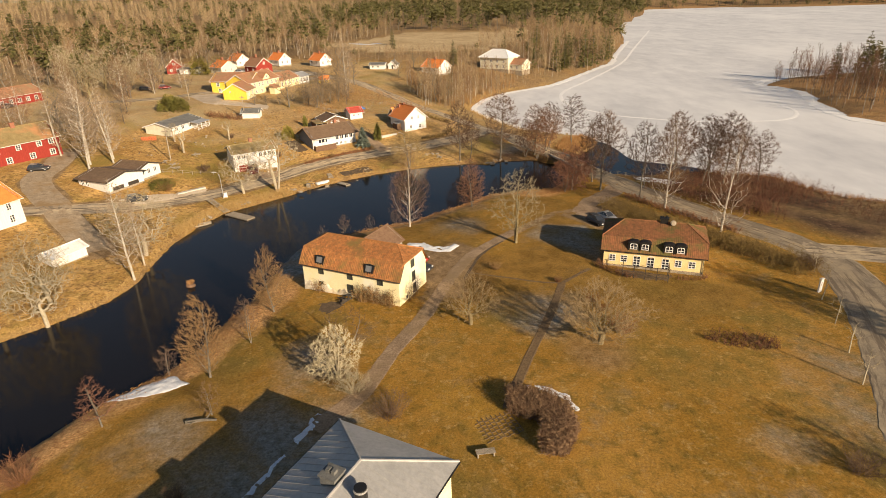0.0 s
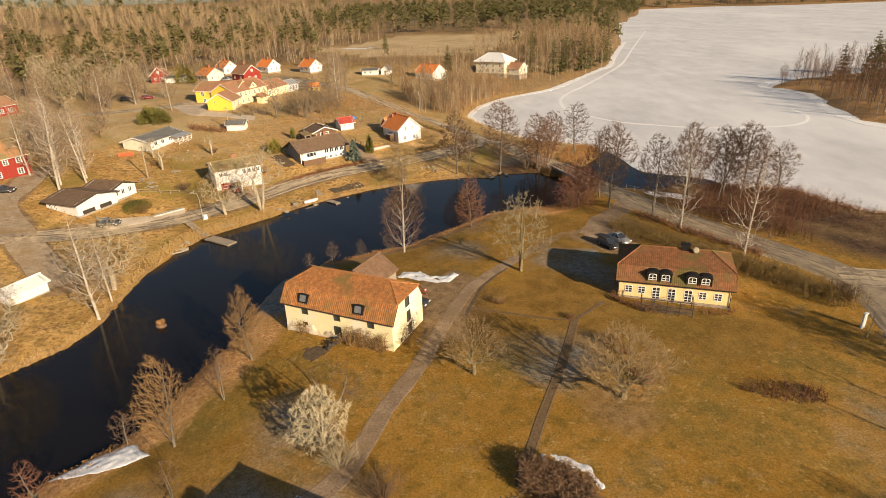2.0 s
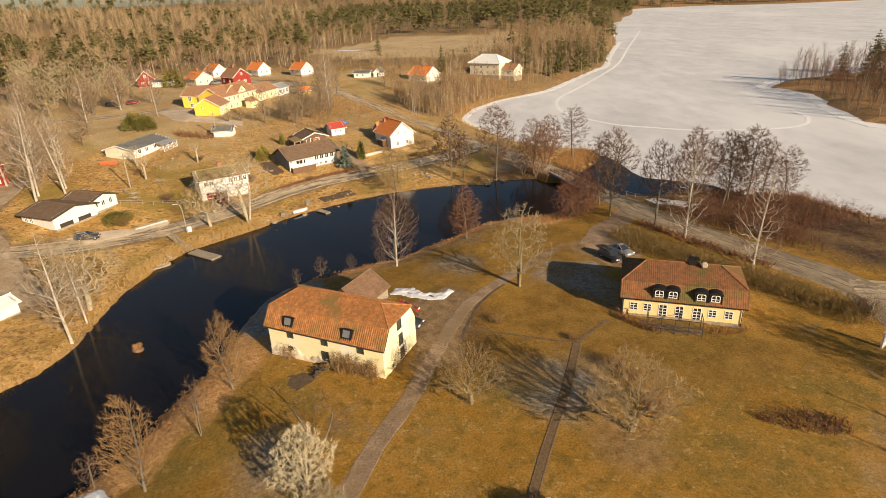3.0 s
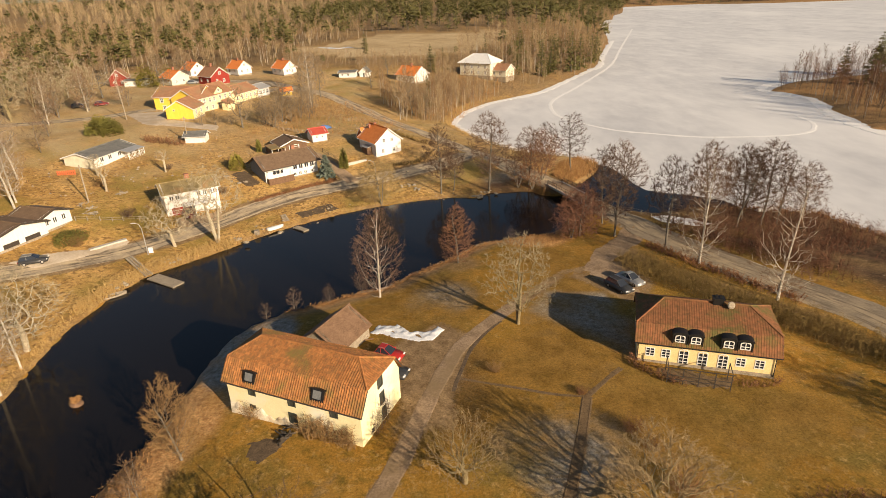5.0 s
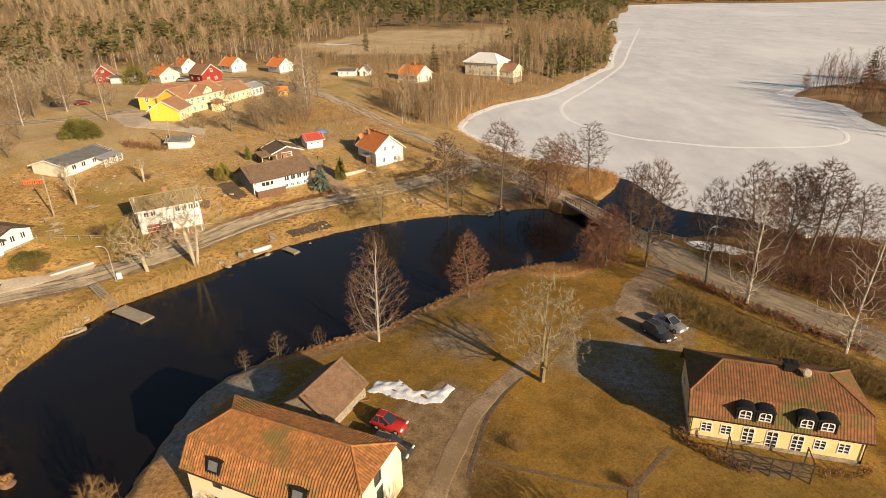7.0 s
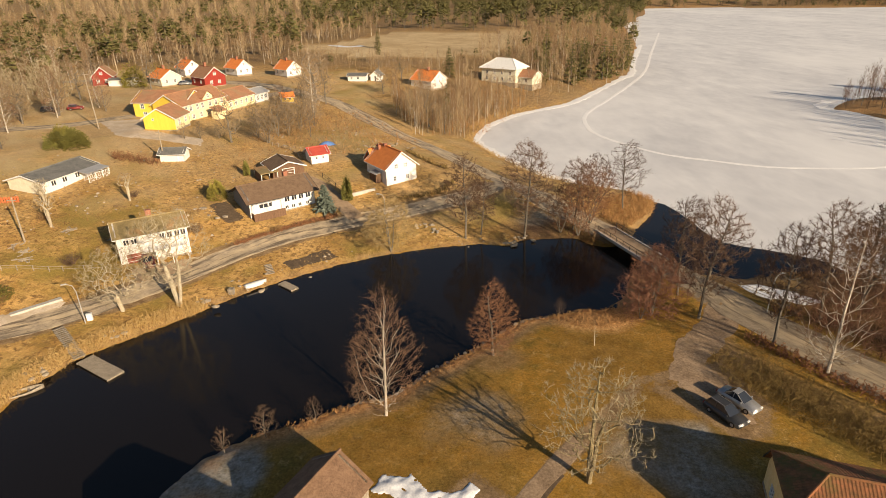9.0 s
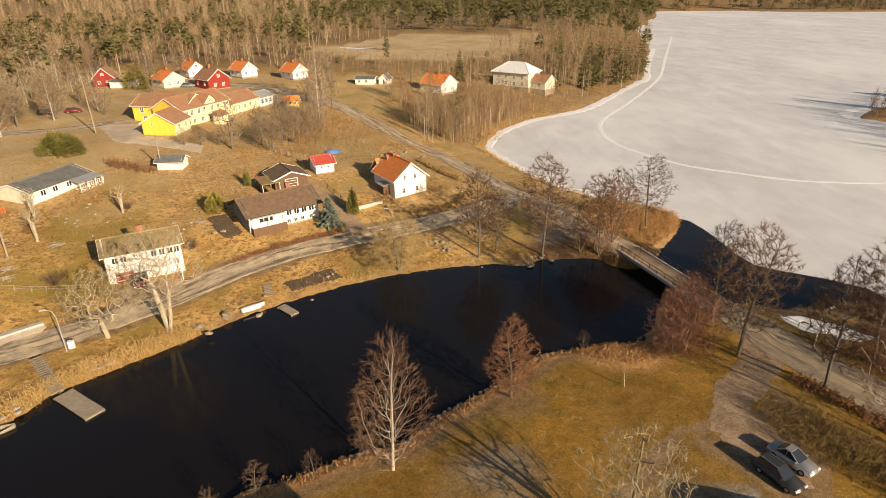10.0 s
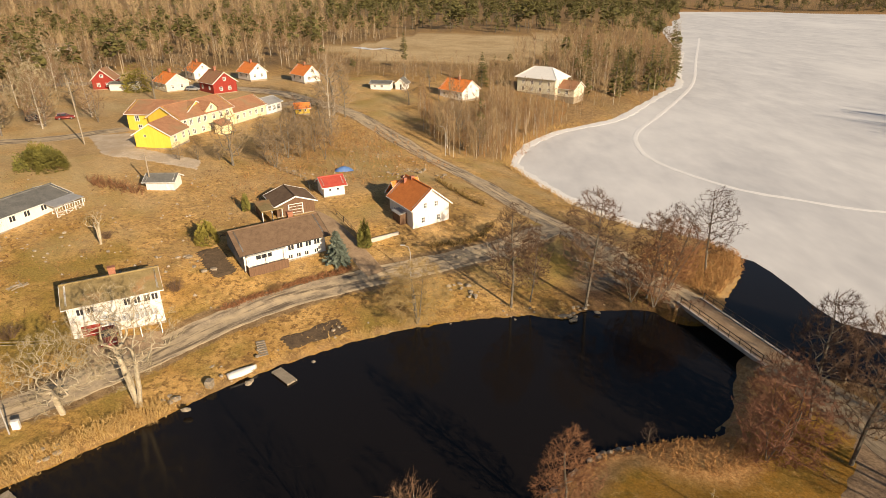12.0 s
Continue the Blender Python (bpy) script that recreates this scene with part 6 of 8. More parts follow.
for x, y, h in ((-40.5, 239.5, 11.4), (-43.4, 222.5, 12), (-6.8, 227, 12.6), (-9.6, 232.3, 11.2), (-13.4, 237.5, 9), (-2, 221, 10), (-24.5, 262, 9), (-48, 272, 9), (-20, 290, 10), (-30, 296, 9)):
    make_tree("village_tree", VILLAGE, x, y, h, "bare grey-brown tree in the village", group="village trees", fat=0.85)
for x, y, h in ((-43.6, 194.1, 10.1), (-41.5, 196.0, 9.3), (-43.8, 186.5, 8.7), (-46.5, 206, 9), (-37.5, 208, 8.5), (-39.6, 201, 9.2), (-50.5, 199, 8), (-47.6, 191, 7), (-64, 186.5, 4), (-60.6, 187.6, 4.6), (-56.5, 188.5, 3.6), (-40, 214, 8)):
    make_tree("garden_thicket", VILLAGEBUSH, x, y, h, "many-stemmed bare shrub in rough grass", "shrub", "thicket shrubs", fat=0.95)
make_tree("blue_spruce", BLUE, -23.9, 152.2, 5.3, "blue spruce beside the bungalow")
make_tree("thuja", THUJA, -20.5, 157.2, 4.6, "green columnar thuja beside the drive")
make_tree("thuja", THUJA, -42.7, 165.5, 3.0, "narrow dark columnar thuja")
make_tree("round_conifer", ROUNDBUSH, -44.5, 153.5, 3.6, "rounded green garden conifer")
make_tree("yellow_conifer", [ROUNDBUSH[1]], -111, 258, 8.2, "yellow-green conifer in a garden")
make_tree("yellow_conifer", [ROUNDBUSH[1]], -106, 267, 7.0, "yellow-green conifer in a garden")
for x, y in ((-88.5, 179), (-85.5, 178), (-84, 176.2), (-88, 176.2)):
    make_tree("green_conifer", ROUNDBUSH, x, y, 4.2, "low green garden conifer", group="green conifers", fat=1.25)
make_tree("evergreen_mound", MOUND, -63.3, 117.4, 2.2, "low rounded green evergreen bush beside the lane", "shrub")
for x, y, h in ((-223, 319, 21), (-228, 324, 23), (-218, 326, 20), (-233, 318, 19)):
    make_tree("pine", SPRUCE, x, y, h, "tall dark pine before the wood", group="village pines", fat=1.7)


village_rng = random.Random(77)
spots = []
while len(spots) < 46:
    x, y = village_rng.uniform(-175, -92), village_rng.uniform(138, 296)
    houses_near = [(-105, 125, 16), (-142, 182, 17), (-104, 286, 9), (-104, 263, 9), (-122, 261, 10), (-88, 208, 15), (-113, 213, 5), (-95, 262, 8), (-88, 194, 9)]
    if all(math.hypot(x - a, y - b) > r for a, b, r in houses_near) and all(math.hypot(x - a, y - b) > 5.5 for a, b in spots):
        spots.append((x, y))
for k, (x, y) in enumerate(spots):
    if k % 3 == 0:
        make_tree("birch", BIRCH, x, y, village_rng.uniform(12, 17), "white-stemmed birch in the village", group="village birches")
    else:
        make_tree("village_tree", VILLAGE, x, y, village_rng.uniform(8, 13), "bare grey-brown tree in the village", group="village trees")


# ---- the woods: uncountable, one object of each kind ----
def grove(name, kinds, places, materials, label):
    """Joins many simplified trees into one object. kinds: lists of (verts, faces, material index per face)."""
    V, F, MI, off = [], [], [], 0
    for x, y, z, s, w, k in places:
        v, f, mi = kinds[k]
        c, sn = math.cos(w), math.sin(w)
        q = np.stack([(v[:, 0] * c - v[:, 1] * sn) * s + x, (v[:, 0] * sn + v[:, 1] * c) * s + y, v[:, 2] * s + z], -1)
        V.append(q)
        F.append(f + off)
        MI.append(mi)
        off += len(v)
    V, F, MI = np.concatenate(V), np.concatenate(F), np.concatenate(MI)
    me = bpy.data.meshes.new(name)
    me.vertices.add(len(V))
    me.vertices.foreach_set("co", V.ravel())
    me.loops.add(F.size)
    me.polygons.add(len(F))
    me.loops.foreach_set("vertex_index", F.ravel().astype(np.int32))
    me.polygons.foreach_set("loop_start", np.arange(0, F.size, 3, dtype=np.int32))
    for m in materials:
        me.materials.append(m)
    me.polygons.foreach_set("material_index", MI.astype(np.int32))
    me.update(calc_edges=True)
    return tagged(new(name, me), label, "trees", kind="stuff")


def simple_bare(rng, tall, wide, twig_w, first=0.2, fine=9, stem=0, twig=1):
    """Triangles only: stem, branches, twigs."""
    v, f, mi = [], [], []

    def blade(a, b, w, m):
        side = (b - a).cross(Vector((rng.gauss(0, 1), rng.gauss(0, 1), 0.2))).normalized()
        n = len(v)
        v.extend([a - side * w, a + side * w, b])
        f.append((n, n + 1, n + 2))
        mi.append(m)

    lean = Vector((rng.gauss(0, 0.5), rng.gauss(0, 0.5), 0))
    for k in range(2):
        blade(Vector((0, 0, -1)), Vector((0, 0, tall)) + lean, 0.10 if stem == 0 else 0.14, stem)
    for i in range(20):
        h = first + (0.95 - first) * (i + rng.random()) / 20
        w = rng.random() * 6.28
        r = wide * math.sin(math.pi * min(1, 0.25 + 0.72 * (h - first) / (1 - first))) * rng.uniform(0.6, 1.1)
        a = Vector((0, 0, h * tall)) + lean * h
        b = a + Vector((math.cos(w) * r, math.sin(w) * r, r * rng.uniform(0.9, 2.0)))
        blade(a, b, twig_w * 1.5, twig)
        for j in range(fine):
            p = a.lerp(b, rng.uniform(0.2, 1))
            e = Vector((rng.gauss(0, 0.8), rng.gauss(0, 0.8), rng.gauss(1.0, 0.6))).normalized() * r * rng.uniform(0.3, 0.65)
            blade(p, p + e, twig_w, twig)
    return np.array(v), np.array(f), np.array(mi)


def simple_conifer(rng, tall, wide, pine=False):
    v, f, mi = [], [], []
    n0 = 0

    def tri(a, b, c, m):
        n = len(v)
        v.extend([a, b, c])
        f.append((n, n + 1, n + 2))
        mi.append(m)

    tri(Vector((-0.2, 0, -1)), Vector((0.2, 0, -1)), Vector((0, 0, tall)), 0)
    tri(Vector((0, -0.2, -1)), Vector((0, 0.2, -1)), Vector((0, 0, tall)), 0)
    lo = 0.5 if pine else 0.1
    for i in range(85):
        h = lo + (0.98 - lo) * (i + rng.random()) / 85
        r = (wide * (1 - h) ** 0.8 if not pine else wide * math.sin(math.pi * (0.2 + 0.75 * (h - lo) / (1 - lo)))) * rng.uniform(0.6, 1.1) + 0.2
        w = rng.random() * 6.28
        d = Vector((math.cos(w), math.sin(w), rng.uniform(-0.45, 0.2)))
        a = Vector((0, 0, h * tall)) + d * r * 0.15
        s = Vector((-d.y, d.x, rng.gauss(0, 0.4))) * (0.28 * r + 0.25)
        tip = Vector((0, 0, h * tall)) + d * r
        tri(a, tip + s, tip - s, 2)
    return np.array(v), np.array(f), np.array(mi)

wood_kinds = [simple_bare(rng, 15, 2.3, 0.042) for i in range(3)] + [simple_bare(rng, 14, 2.5, 0.042, 0.15, 9, 0, 3) for i in range(2)] + [simple_bare(rng, 16, 2.0, 0.042, 0.35, 8, 4, 3) for i in range(2)] \
    + [simple_conifer(rng, 17, 2.9) for i in range(4)] + [simple_conifer(rng, 16, 3.2, True) for i in range(3)]
far_kinds = [simple_bare(rng, 15, 2.5, 0.075, 0.2, 4) for i in range(7)] + wood_kinds[7:]
OPEN_GROUND = [[(-100, 235), (-130, 190), (-60, 100), (0, 130), (30, 160), (0, 213), (-10, 213), (-26, 250), (-25, 292), (-55, 305), (-125, 302)], FIELD]


def scatter(count, inside, mixture, lo, hi, seed):
    """Places for wood trees: inside is a test on plan coordinates, mixture the share of conifers there."""
    r, out = random.Random(seed), []
    xs, ys = inside[0]
    px = np.array([r.uniform(*xs) for i in range(count)])
    py = np.array([r.uniform(*ys) for i in range(count)])
    ok = inside[1](px, py) & ~in_polygon(px, py, FAR_BANK + NEAR_BANK[::-1])
    for ring in OPEN_GROUND:
        ok &= ~in_polygon(px, py, ring)
    ok &= line_distance(px, py, [(10, 174), (-16, 213), (-39, 244), (-55, 257), (-75, 266), (-110, 272)]) > 5
    pz = heights(px, py)
    for x, y, z, o in zip(px, py, pz, ok):
        if o:
            con = r.random() < mixture(x, y)
            out.append((x, y, z, r.uniform(lo, hi), r.random() * 6.28, (r.randrange(11, 14) if x < -60 and y < 480 else r.randrange(7, 14)) if con else r.randrange(0, 7)))
    return out


far_side = lambda x, y: line_distance(x, y, FAR_BANK) < line_distance(x, y, NEAR_BANK)
near_wood = scatter(2050, (((-330, 130), (296, 480)), lambda x, y: far_side(x, y) & ((y > 305) | (x < -125) | (x > 35)) & (y > 300) & ~((x > -70) & (x < 12) & (y < 400))), lambda x, y: 0.05 + 0.13 * ((x < -60) & (y > 340)), 0.6, 1.1, 3)
field_scrub = scatter(420, (((-75, 40), (300, 350)), lambda x, y: far_side(x, y) & (line_distance(x, y, [(15, 292), (32, 287)]) > 13)), lambda x, y: 0.05, 0.18, 0.42, 12)
far_wood = scatter(2800, (((-1000, 330), (470, 1150)), far_side), lambda x, y: 0.15 + 0.8 * ((y > 520) & (x > -160)), 0.85, 1.35, 4)
left_wood = scatter(1300, (((-420, -128), (170, 330)), lambda x, y: far_side(x, y) & (y > 215 - 0.3 * (x + 130))), lambda x, y: 0.2, 0.45, 1.0, 5)
shore_wood = scatter(1100, (((-12, 110), (215, 400)), lambda x, y: far_side(x, y) & (line_distance(x, y, FAR_BANK) < 48) & (line_distance(x, y, FAR_BANK) > 4) & (line_distance(x, y, [(18, 296), (32, 290)]) > 8.5) & (line_distance(x, y, [(-14, 278), (-4, 276)]) > 8)), lambda x, y: 0.03 + 0.08 * (y > 320), 0.3, 0.85, 6)
thicket_ring = [(-9, 214), (6, 219), (24, 257), (32, 286), (12, 287), (-2, 268), (-22, 264), (-19, 238)]
thicket_wood = scatter(900, (((-22, 34), (214, 290)), lambda x, y: far_side(x, y) & in_polygon(x, y, thicket_ring) & (line_distance(x, y, [(-10, 280), (-8, 258)]) > 9) & (line_distance(x, y, [(20, 295), (19, 272)]) > 9)), lambda x, y: 0.01, 0.32, 0.72, 16)
horizon_wood = scatter(900, (((-1900, 420), (1100, 2300)), far_side), lambda x, y: 0.5, 1.3, 1.9, 9)
opposite = scatter(1600, (((300, 2000), (1060, 1240)), far_side), lambda x, y: 0.7, 1.1, 1.7, 7)
point_wood = scatter(900, (((132, 260), (168, 292)), lambda x, y: ~far_side(x, y)), lambda x, y: 0.22 * (x > 185), 0.45, 0.95, 8) + scatter(260, (((126, 165), (200, 290)), lambda x, y: ~far_side(x, y)), lambda x, y: 0.0, 0.25, 0.5, 18)
grove("wood_edge", wood_kinds, near_wood + field_scrub + left_wood + shore_wood + thicket_wood, [M_WOODBARK, M_WOODTWIG, M_NEEDLE, M_WOODBROWN, M_BIRCH], "bare birch and alder wood behind the village")
grove("far_wood", far_kinds, far_wood + horizon_wood + opposite, [M_BARK, M_WOODTWIG, M_NEEDLE, M_WOODBROWN, M_BIRCH], "dark spruce and pine forest in the distance")
grove("point_wood", wood_kinds, point_wood, [M_BARK, M_TWIGRED, M_NEEDLE, M_ALDERTWIG, M_BIRCH], "bare alders and pines on the wooded point in the lake")
for x, y, h in ((171, 254, 20), (176, 249, 17), (164, 262, 15)):
    make_tree("pine", SPRUCE, x, y, h, "dark pine on the wooded point", group="point pines", fat=1.2)
for x, y, h in ((52, 312, 17), (70, 330, 19), (76, 338, 18), (88, 362, 17), (64, 345, 16), (45, 340, 18), (-40, 384, 10), (-0.9, 300, 12.5), (93, 372, 18), (58, 322, 14)):
    make_tree("spruce", SPRUCE, x, y, h, "dark spruce above the lake shore", "tree", "shore spruces", fat=1.25)



# ---- roof details of the two near houses ----
def dormer(ob, x, y, z, w, h, deep, frame_mat, glazed, arch):
    """A dormer of black sheet metal: cheeks, front with a window, a curved roof."""
    bm = boxes((-w / 2, -w / 2 + 0.12, 0, deep, 0, h), (w / 2 - 0.12, w / 2, 0, deep, 0, h), (-w / 2 + 0.12, w / 2 - 0.12, 0.02, deep, -0.05, 0.12), (-w / 2 + 0.12, w / 2 - 0.12, 0.16, 0.2, 0.12, h))
    n = 8
    ring = [(w / 2 * 1.1 * math.cos(math.pi * i / n), h + arch * math.sin(math.pi * i / n)) for i in range(n + 1)]
    prism(bm, [(a, -0.06, b) for a, b in ring] + [(-w / 2 * 1.1, -0.06, h - 0.06), (w / 2 * 1.1, -0.06, h - 0.06)], (0, deep + 0.3, 0))
    bmesh.ops.recalc_face_normals(bm, faces=bm.faces[:])
    body = part("dormer", bm, M_BLACK, ob, "black sheet-metal roof dormer")
    body.matrix_basis = pose(x, y, z, 0 if glazed else -24)
    if glazed:
        win = split_window(body, pose(0, 0.0, 0.42), w - 0.5, h - 0.72, 2, 2, frame_mat, 0.28, "dormer_window")
        return body
    f, g = window_meshes(w - 0.24, h - 0.1, 1, 1, frame_mat, M_DORMERGLASS, 0.0)
    win = part("dormer_window", f, None, body)
    win.location = (0, -0.02, 0.12)
    pane = part("dormer_pane", g, None, body)
    pane.location = (0, -0.06, 0.12)
    return body


for x in (3.1, 11.3):
    dormer(mill, x, -0.16, 4.62, 1.45, 1.15, 1.2, M_BLACK, False, 0.14)
for x in (4.35, 6.0, 9.35, 11.0):
    dormer(manor, x, -0.26, 2.72, 1.55, 1.42, 1.6, M_WHITE, True, 0.30)
part("chimney", boxes((7.9, 9.0, 4.1, 4.9, 5.2, 6.8), (7.8, 9.1, 4.0, 5.0, 6.7, 6.82), (8.1, 8.3, 4.4, 4.6, 6.82, 7.1), (8.6, 8.8, 4.4, 4.6, 6.82, 7.1)), M_BLACK, manor, "black sheet-clad chimney with two flues")
bm = bmesh.new()
bmesh.ops.create_cone(bm, cap_ends=True, segments=20, radius1=0.42, radius2=0.3, depth=0.1, matrix=pose(9.75, 3.7, 6.35, 62, 0, 10))
part("dish", bm, M_STONE, manor, "grey dish beside the chimney")
for x in (0.05, 14.3):
    bm = bmesh.new()
    tube(bm, (x, -0.3, 2.6), (x, -0.12, 2.2), 0.05, 0.05)
    tube(bm, (x, -0.12, 2.2), (x, -0.12, 0.0), 0.05, 0.05)
    part("downpipe", bm, M_BLACK, manor)
part("chimney", boxes((3.7, 5.0, 18.3, 19.5, 6.0, 8.0), (3.6, 5.1, 18.2, 19.6, 8.0, 8.14), (3.95, 4.25, 18.7, 19.1, 8.14, 8.4), (4.45, 4.75, 18.7, 19.1, 8.14, 8.4)), M_FELT, greyhouse, "sheet-clad chimney stack")
bm = bmesh.new()
tube(bm, (7.1, 18.5, 6.2), (7.1, 18.5, 8.3), 0.46, 0.46, 16)
part("flue", bm, M_BLACK, greyhouse, "round black flue")
bm = bmesh.new()
tube(bm, (7.1, 18.5, 8.05), (7.1, 18.5, 8.2), 0.52, 0.52, 16)
part("flue_collar", bm, M_ZINC, greyhouse, "bright metal collar")
part("roof_hatch", boxes((3.2, 4.4, 10.5, 12.2, 6.4, 7.5), (3.1, 4.5, 10.4, 12.3, 7.5, 7.6)), M_BLACK, greyhouse, "dark sheet-clad roof hatch")
# standing seams of the grey sheet roof, and its dark hip cappings
for k in range(1, 37):
    y = 0.7 * k
    t = min(1.0, (y + 0.5) / 5.2, (26.0 - y) / 5.2)
    for side in (1, -1):
        x0, x1 = (-0.5, -0.5 + 5.74 * t) if side == 1 else (10.99, 10.99 - 5.74 * t)
        z0 = 5.9 - 1.8 * 0.5 / 5.24
        bm = bmesh.new()
        tube(bm, (x0, y, z0 + 0.02), (x1, y, z0 + (7.7 - z0) * t + 0.02), 0.022, 0.022, 4)
        part("roof_seam", bm, M_ZINC, greyhouse)

# ---- the bridge and what stands on the banks ----
def bridge():
    a, b = Vector((27.4, 144.9, 1.55)), Vector((32.7, 130.8, 1.55))
    L, turn = (b - a).length, math.degrees(math.atan2(b.y - a.y, b.x - a.x))
    ob = thing("bridge", (a.x, a.y, 0, turn), "narrow concrete road bridge with low iron railings", "bridge")
    part("deck", boxes((-0.3, L + 0.3, -1.9, 1.9, 1.25, 1.6), (-0.3, L + 0.3, -2.05, -1.75, 1.3, 1.78), (-0.3, L + 0.3, 1.75, 2.05, 1.3, 1.78)), M_CONCRETE, ob)
    part("roadway", boxes((-0.3, L + 0.3, -1.7, 1.7, 1.6, 1.66)), M_GRAVEL, ob, "gravelly brown roadway")
    for x in (0.2, L - 0.2):
        part("abutment", boxes((x - 0.9, x + 0.9, -2.3, 2.3, -1.6, 1.26), bevel=0.06), M_STONE, ob, "grey stone abutment")
    for y in (-1.9, 1.9):
        for i in range(9):
            x = 0.3 + (L - 0.6) * i / 8
            part("rail_post", boxes((x - 0.04, x + 0.04, y - 0.04, y + 0.04, 1.75, 2.75)), M_DARKTRIM, ob)
        for z in (2.2, 2.7):
            bm = bmesh.new()
            tube(bm, (0.2, y, z), (L - 0.2, y, z), 0.04, 0.04, 6)
            part("rail", bm, M_DARKTRIM, ob)


def jetty(x, y, turn, long, wide, gang, label):
    """A floating deck of planks with a sloping gangway behind it."""
    ob = thing("jetty", (x, y, 0, turn), label, "jetty", "jetties")
    n = int(long / 0.22)
    plank = None
    for i in range(n):
        bm = boxes((i * long / n + 0.01, (i + 1) * long / n - 0.01, -wide / 2, wide / 2, 0.20, 0.25))
        if plank is None:
            p = part("plank", bm, M_WOOD, ob)
            plank = p.data
        else:
            bm.free()
            p = part("plank", plank, None, ob)
            p.location = (i * long / n, random.Random(i).uniform(-0.03, 0.03), random.Random(i + 50).uniform(-0.006, 0.006))
    part("float", boxes((0, long, -wide / 2 + 0.1, -wide / 2 + 0.35, -0.2, 0.2), (0, long, wide / 2 - 0.35, wide / 2 - 0.1, -0.2, 0.2), (0, 0.12, -wide / 2, wide / 2, 0.02, 0.2), (long - 0.12, long, -wide / 2, wide / 2, 0.02, 0.2)), M_WOOD, ob)
    if gang:
        bm = bmesh.new()
        for s in (-0.5, 0.5):
            prism(bm, [(-gang, s - 0.04, 1.05), (0.2, s - 0.04, 0.38), (0.2, s + 0.04, 0.38), (-gang, s + 0.04, 1.05)], (0, 0, -0.12))
        g = part("gangway", bm, M_WOOD, ob, "sloping slatted gangway")
        bm = bmesh.new()
        for i in range(int(gang / 0.3)):
            t = (i + 0.5) * 0.3 / gang
            box(bm, -gang + t * gang - 0.11, -gang + t * gang + 0.11, -0.6, 0.6, 1.07 - 0.6 * t, 1.11 - 0.6 * t)
        tagged(part("gangway_slats", bm, M_WOOD, g), kind="stuff")
    return ob


bridge()
j = jetty(-45.2, 107.9, -31, 6.6, 2.1, 0, "weathered plank jetty with a gangway to the bank")
bm = bmesh.new()
for s in (-0.55, 0.55):
    tube(bm, (-51.0 + s * 0.5, 112.6 + s * 0.6, 1.75), (-45.5 + s * 0.7, 107.6 + s * 0.6, 0.55), 0.07, 0.07, 4)
g = part("gangway", bm, M_WOOD, j, "sloping slatted gangway")
g.matrix_parent_inverse = pose(-45.2, 107.9, 0, 0, 0, -31).inverted()
slat = None
for i in range(18):
    t = (i + 0.5) / 18
    c = Vector((-51.0, 112.6, 1.8)).lerp(Vector((-45.5, 107.6, 0.6)), t)
    if slat is None:
        bm = boxes((-0.14, 0.14, -0.7, 0.7, 0, 0.04))
        s = part("slat", bm, M_WOOD, j)
        slat = s.data
    else:
        s = part("slat", slat, None, j)
    s.matrix_parent_inverse = pose(-45.2, 107.9, 0, 0, 0, -31).inverted()
    s.matrix_basis = pose(c.x, c.y, c.z, 0, 0, -42)
jetty(-26.2, 128.0, -40, 3.4, 1.3, 0, "small grey plank jetty")


def rowing_boat(x, y, turn, long, material, label, tip=0):
    """An upturned or moored rowing boat: hull, gunwale, thwarts."""
    ob = thing("rowing_boat", (x, y, height(x, y) + 0.02 if height(x, y) > 0 else -0.08, turn), label, "boat", "rowing boats")
    bm = bmesh.new()
    rows = []
    for i in range(9):
        t = i / 8
        w = 0.68 * math.sin(math.pi * min(1, 0.22 + 0.78 * (1 - t) ** 0.8 * 0.9 + 0.05)) if t < 1 else 0.02
        w = 0.62 * (1 - (max(0, t - 0.35) / 0.65) ** 2.2) * (0.82 + 0.18 * min(1, t / 0.35))
        w = max(w, 0.02)
        x0 = (t - 0.5) * long
        sheer = 0.42 + 0.16 * t * t
        rows.append([bm.verts.new((x0, s * w, z)) for s, z in ((-1, sheer), (-0.92, 0.2), (-0.45, 0.02), (0.45, 0.02), (0.92, 0.2), (1, sheer))])
    for a, b in zip(rows, rows[1:]):
        for k in range(5):
            bm.faces.new((a[k], b[k], b[k + 1], a[k + 1]))
    bm.faces.new(rows[0])
    hull = part("hull", bm, material, ob, smooth=True)
    mod = hull.modifiers.new("thick", "SOLIDIFY")
    mod.thickness = 0.05
    for t in (-0.25, 0.05, 0.28):
        w = 0.56 if t < 0.2 else 0.42
        part("thwart", boxes((t * long - 0.12, t * long + 0.12, -w, w, 0.3, 0.34)), M_WOOD, ob)
    if tip:
        ob.matrix_basis = pose(x, y, height(x, y) + 0.55, 180, 0, turn)
    return ob


M_BOATWHITE = plain("white_gelcoat", (0.78, 0.76, 0.72), 0.35)
rowing_boat(-29.8, 126.9, 40, 3.4, M_BOATWHITE, "white rowing boat lying upturned on the bank", 1)
rowing_boat(63.6, 125.4, 12, 3.6, M_BOATWHITE, "white rowing boat lying upturned among shrubs by the ice", 1)
rowing_boat(-48.2, 101.7, 35, 3.2, M_WOOD, "old grey rowing boat lying at the bank", 0)


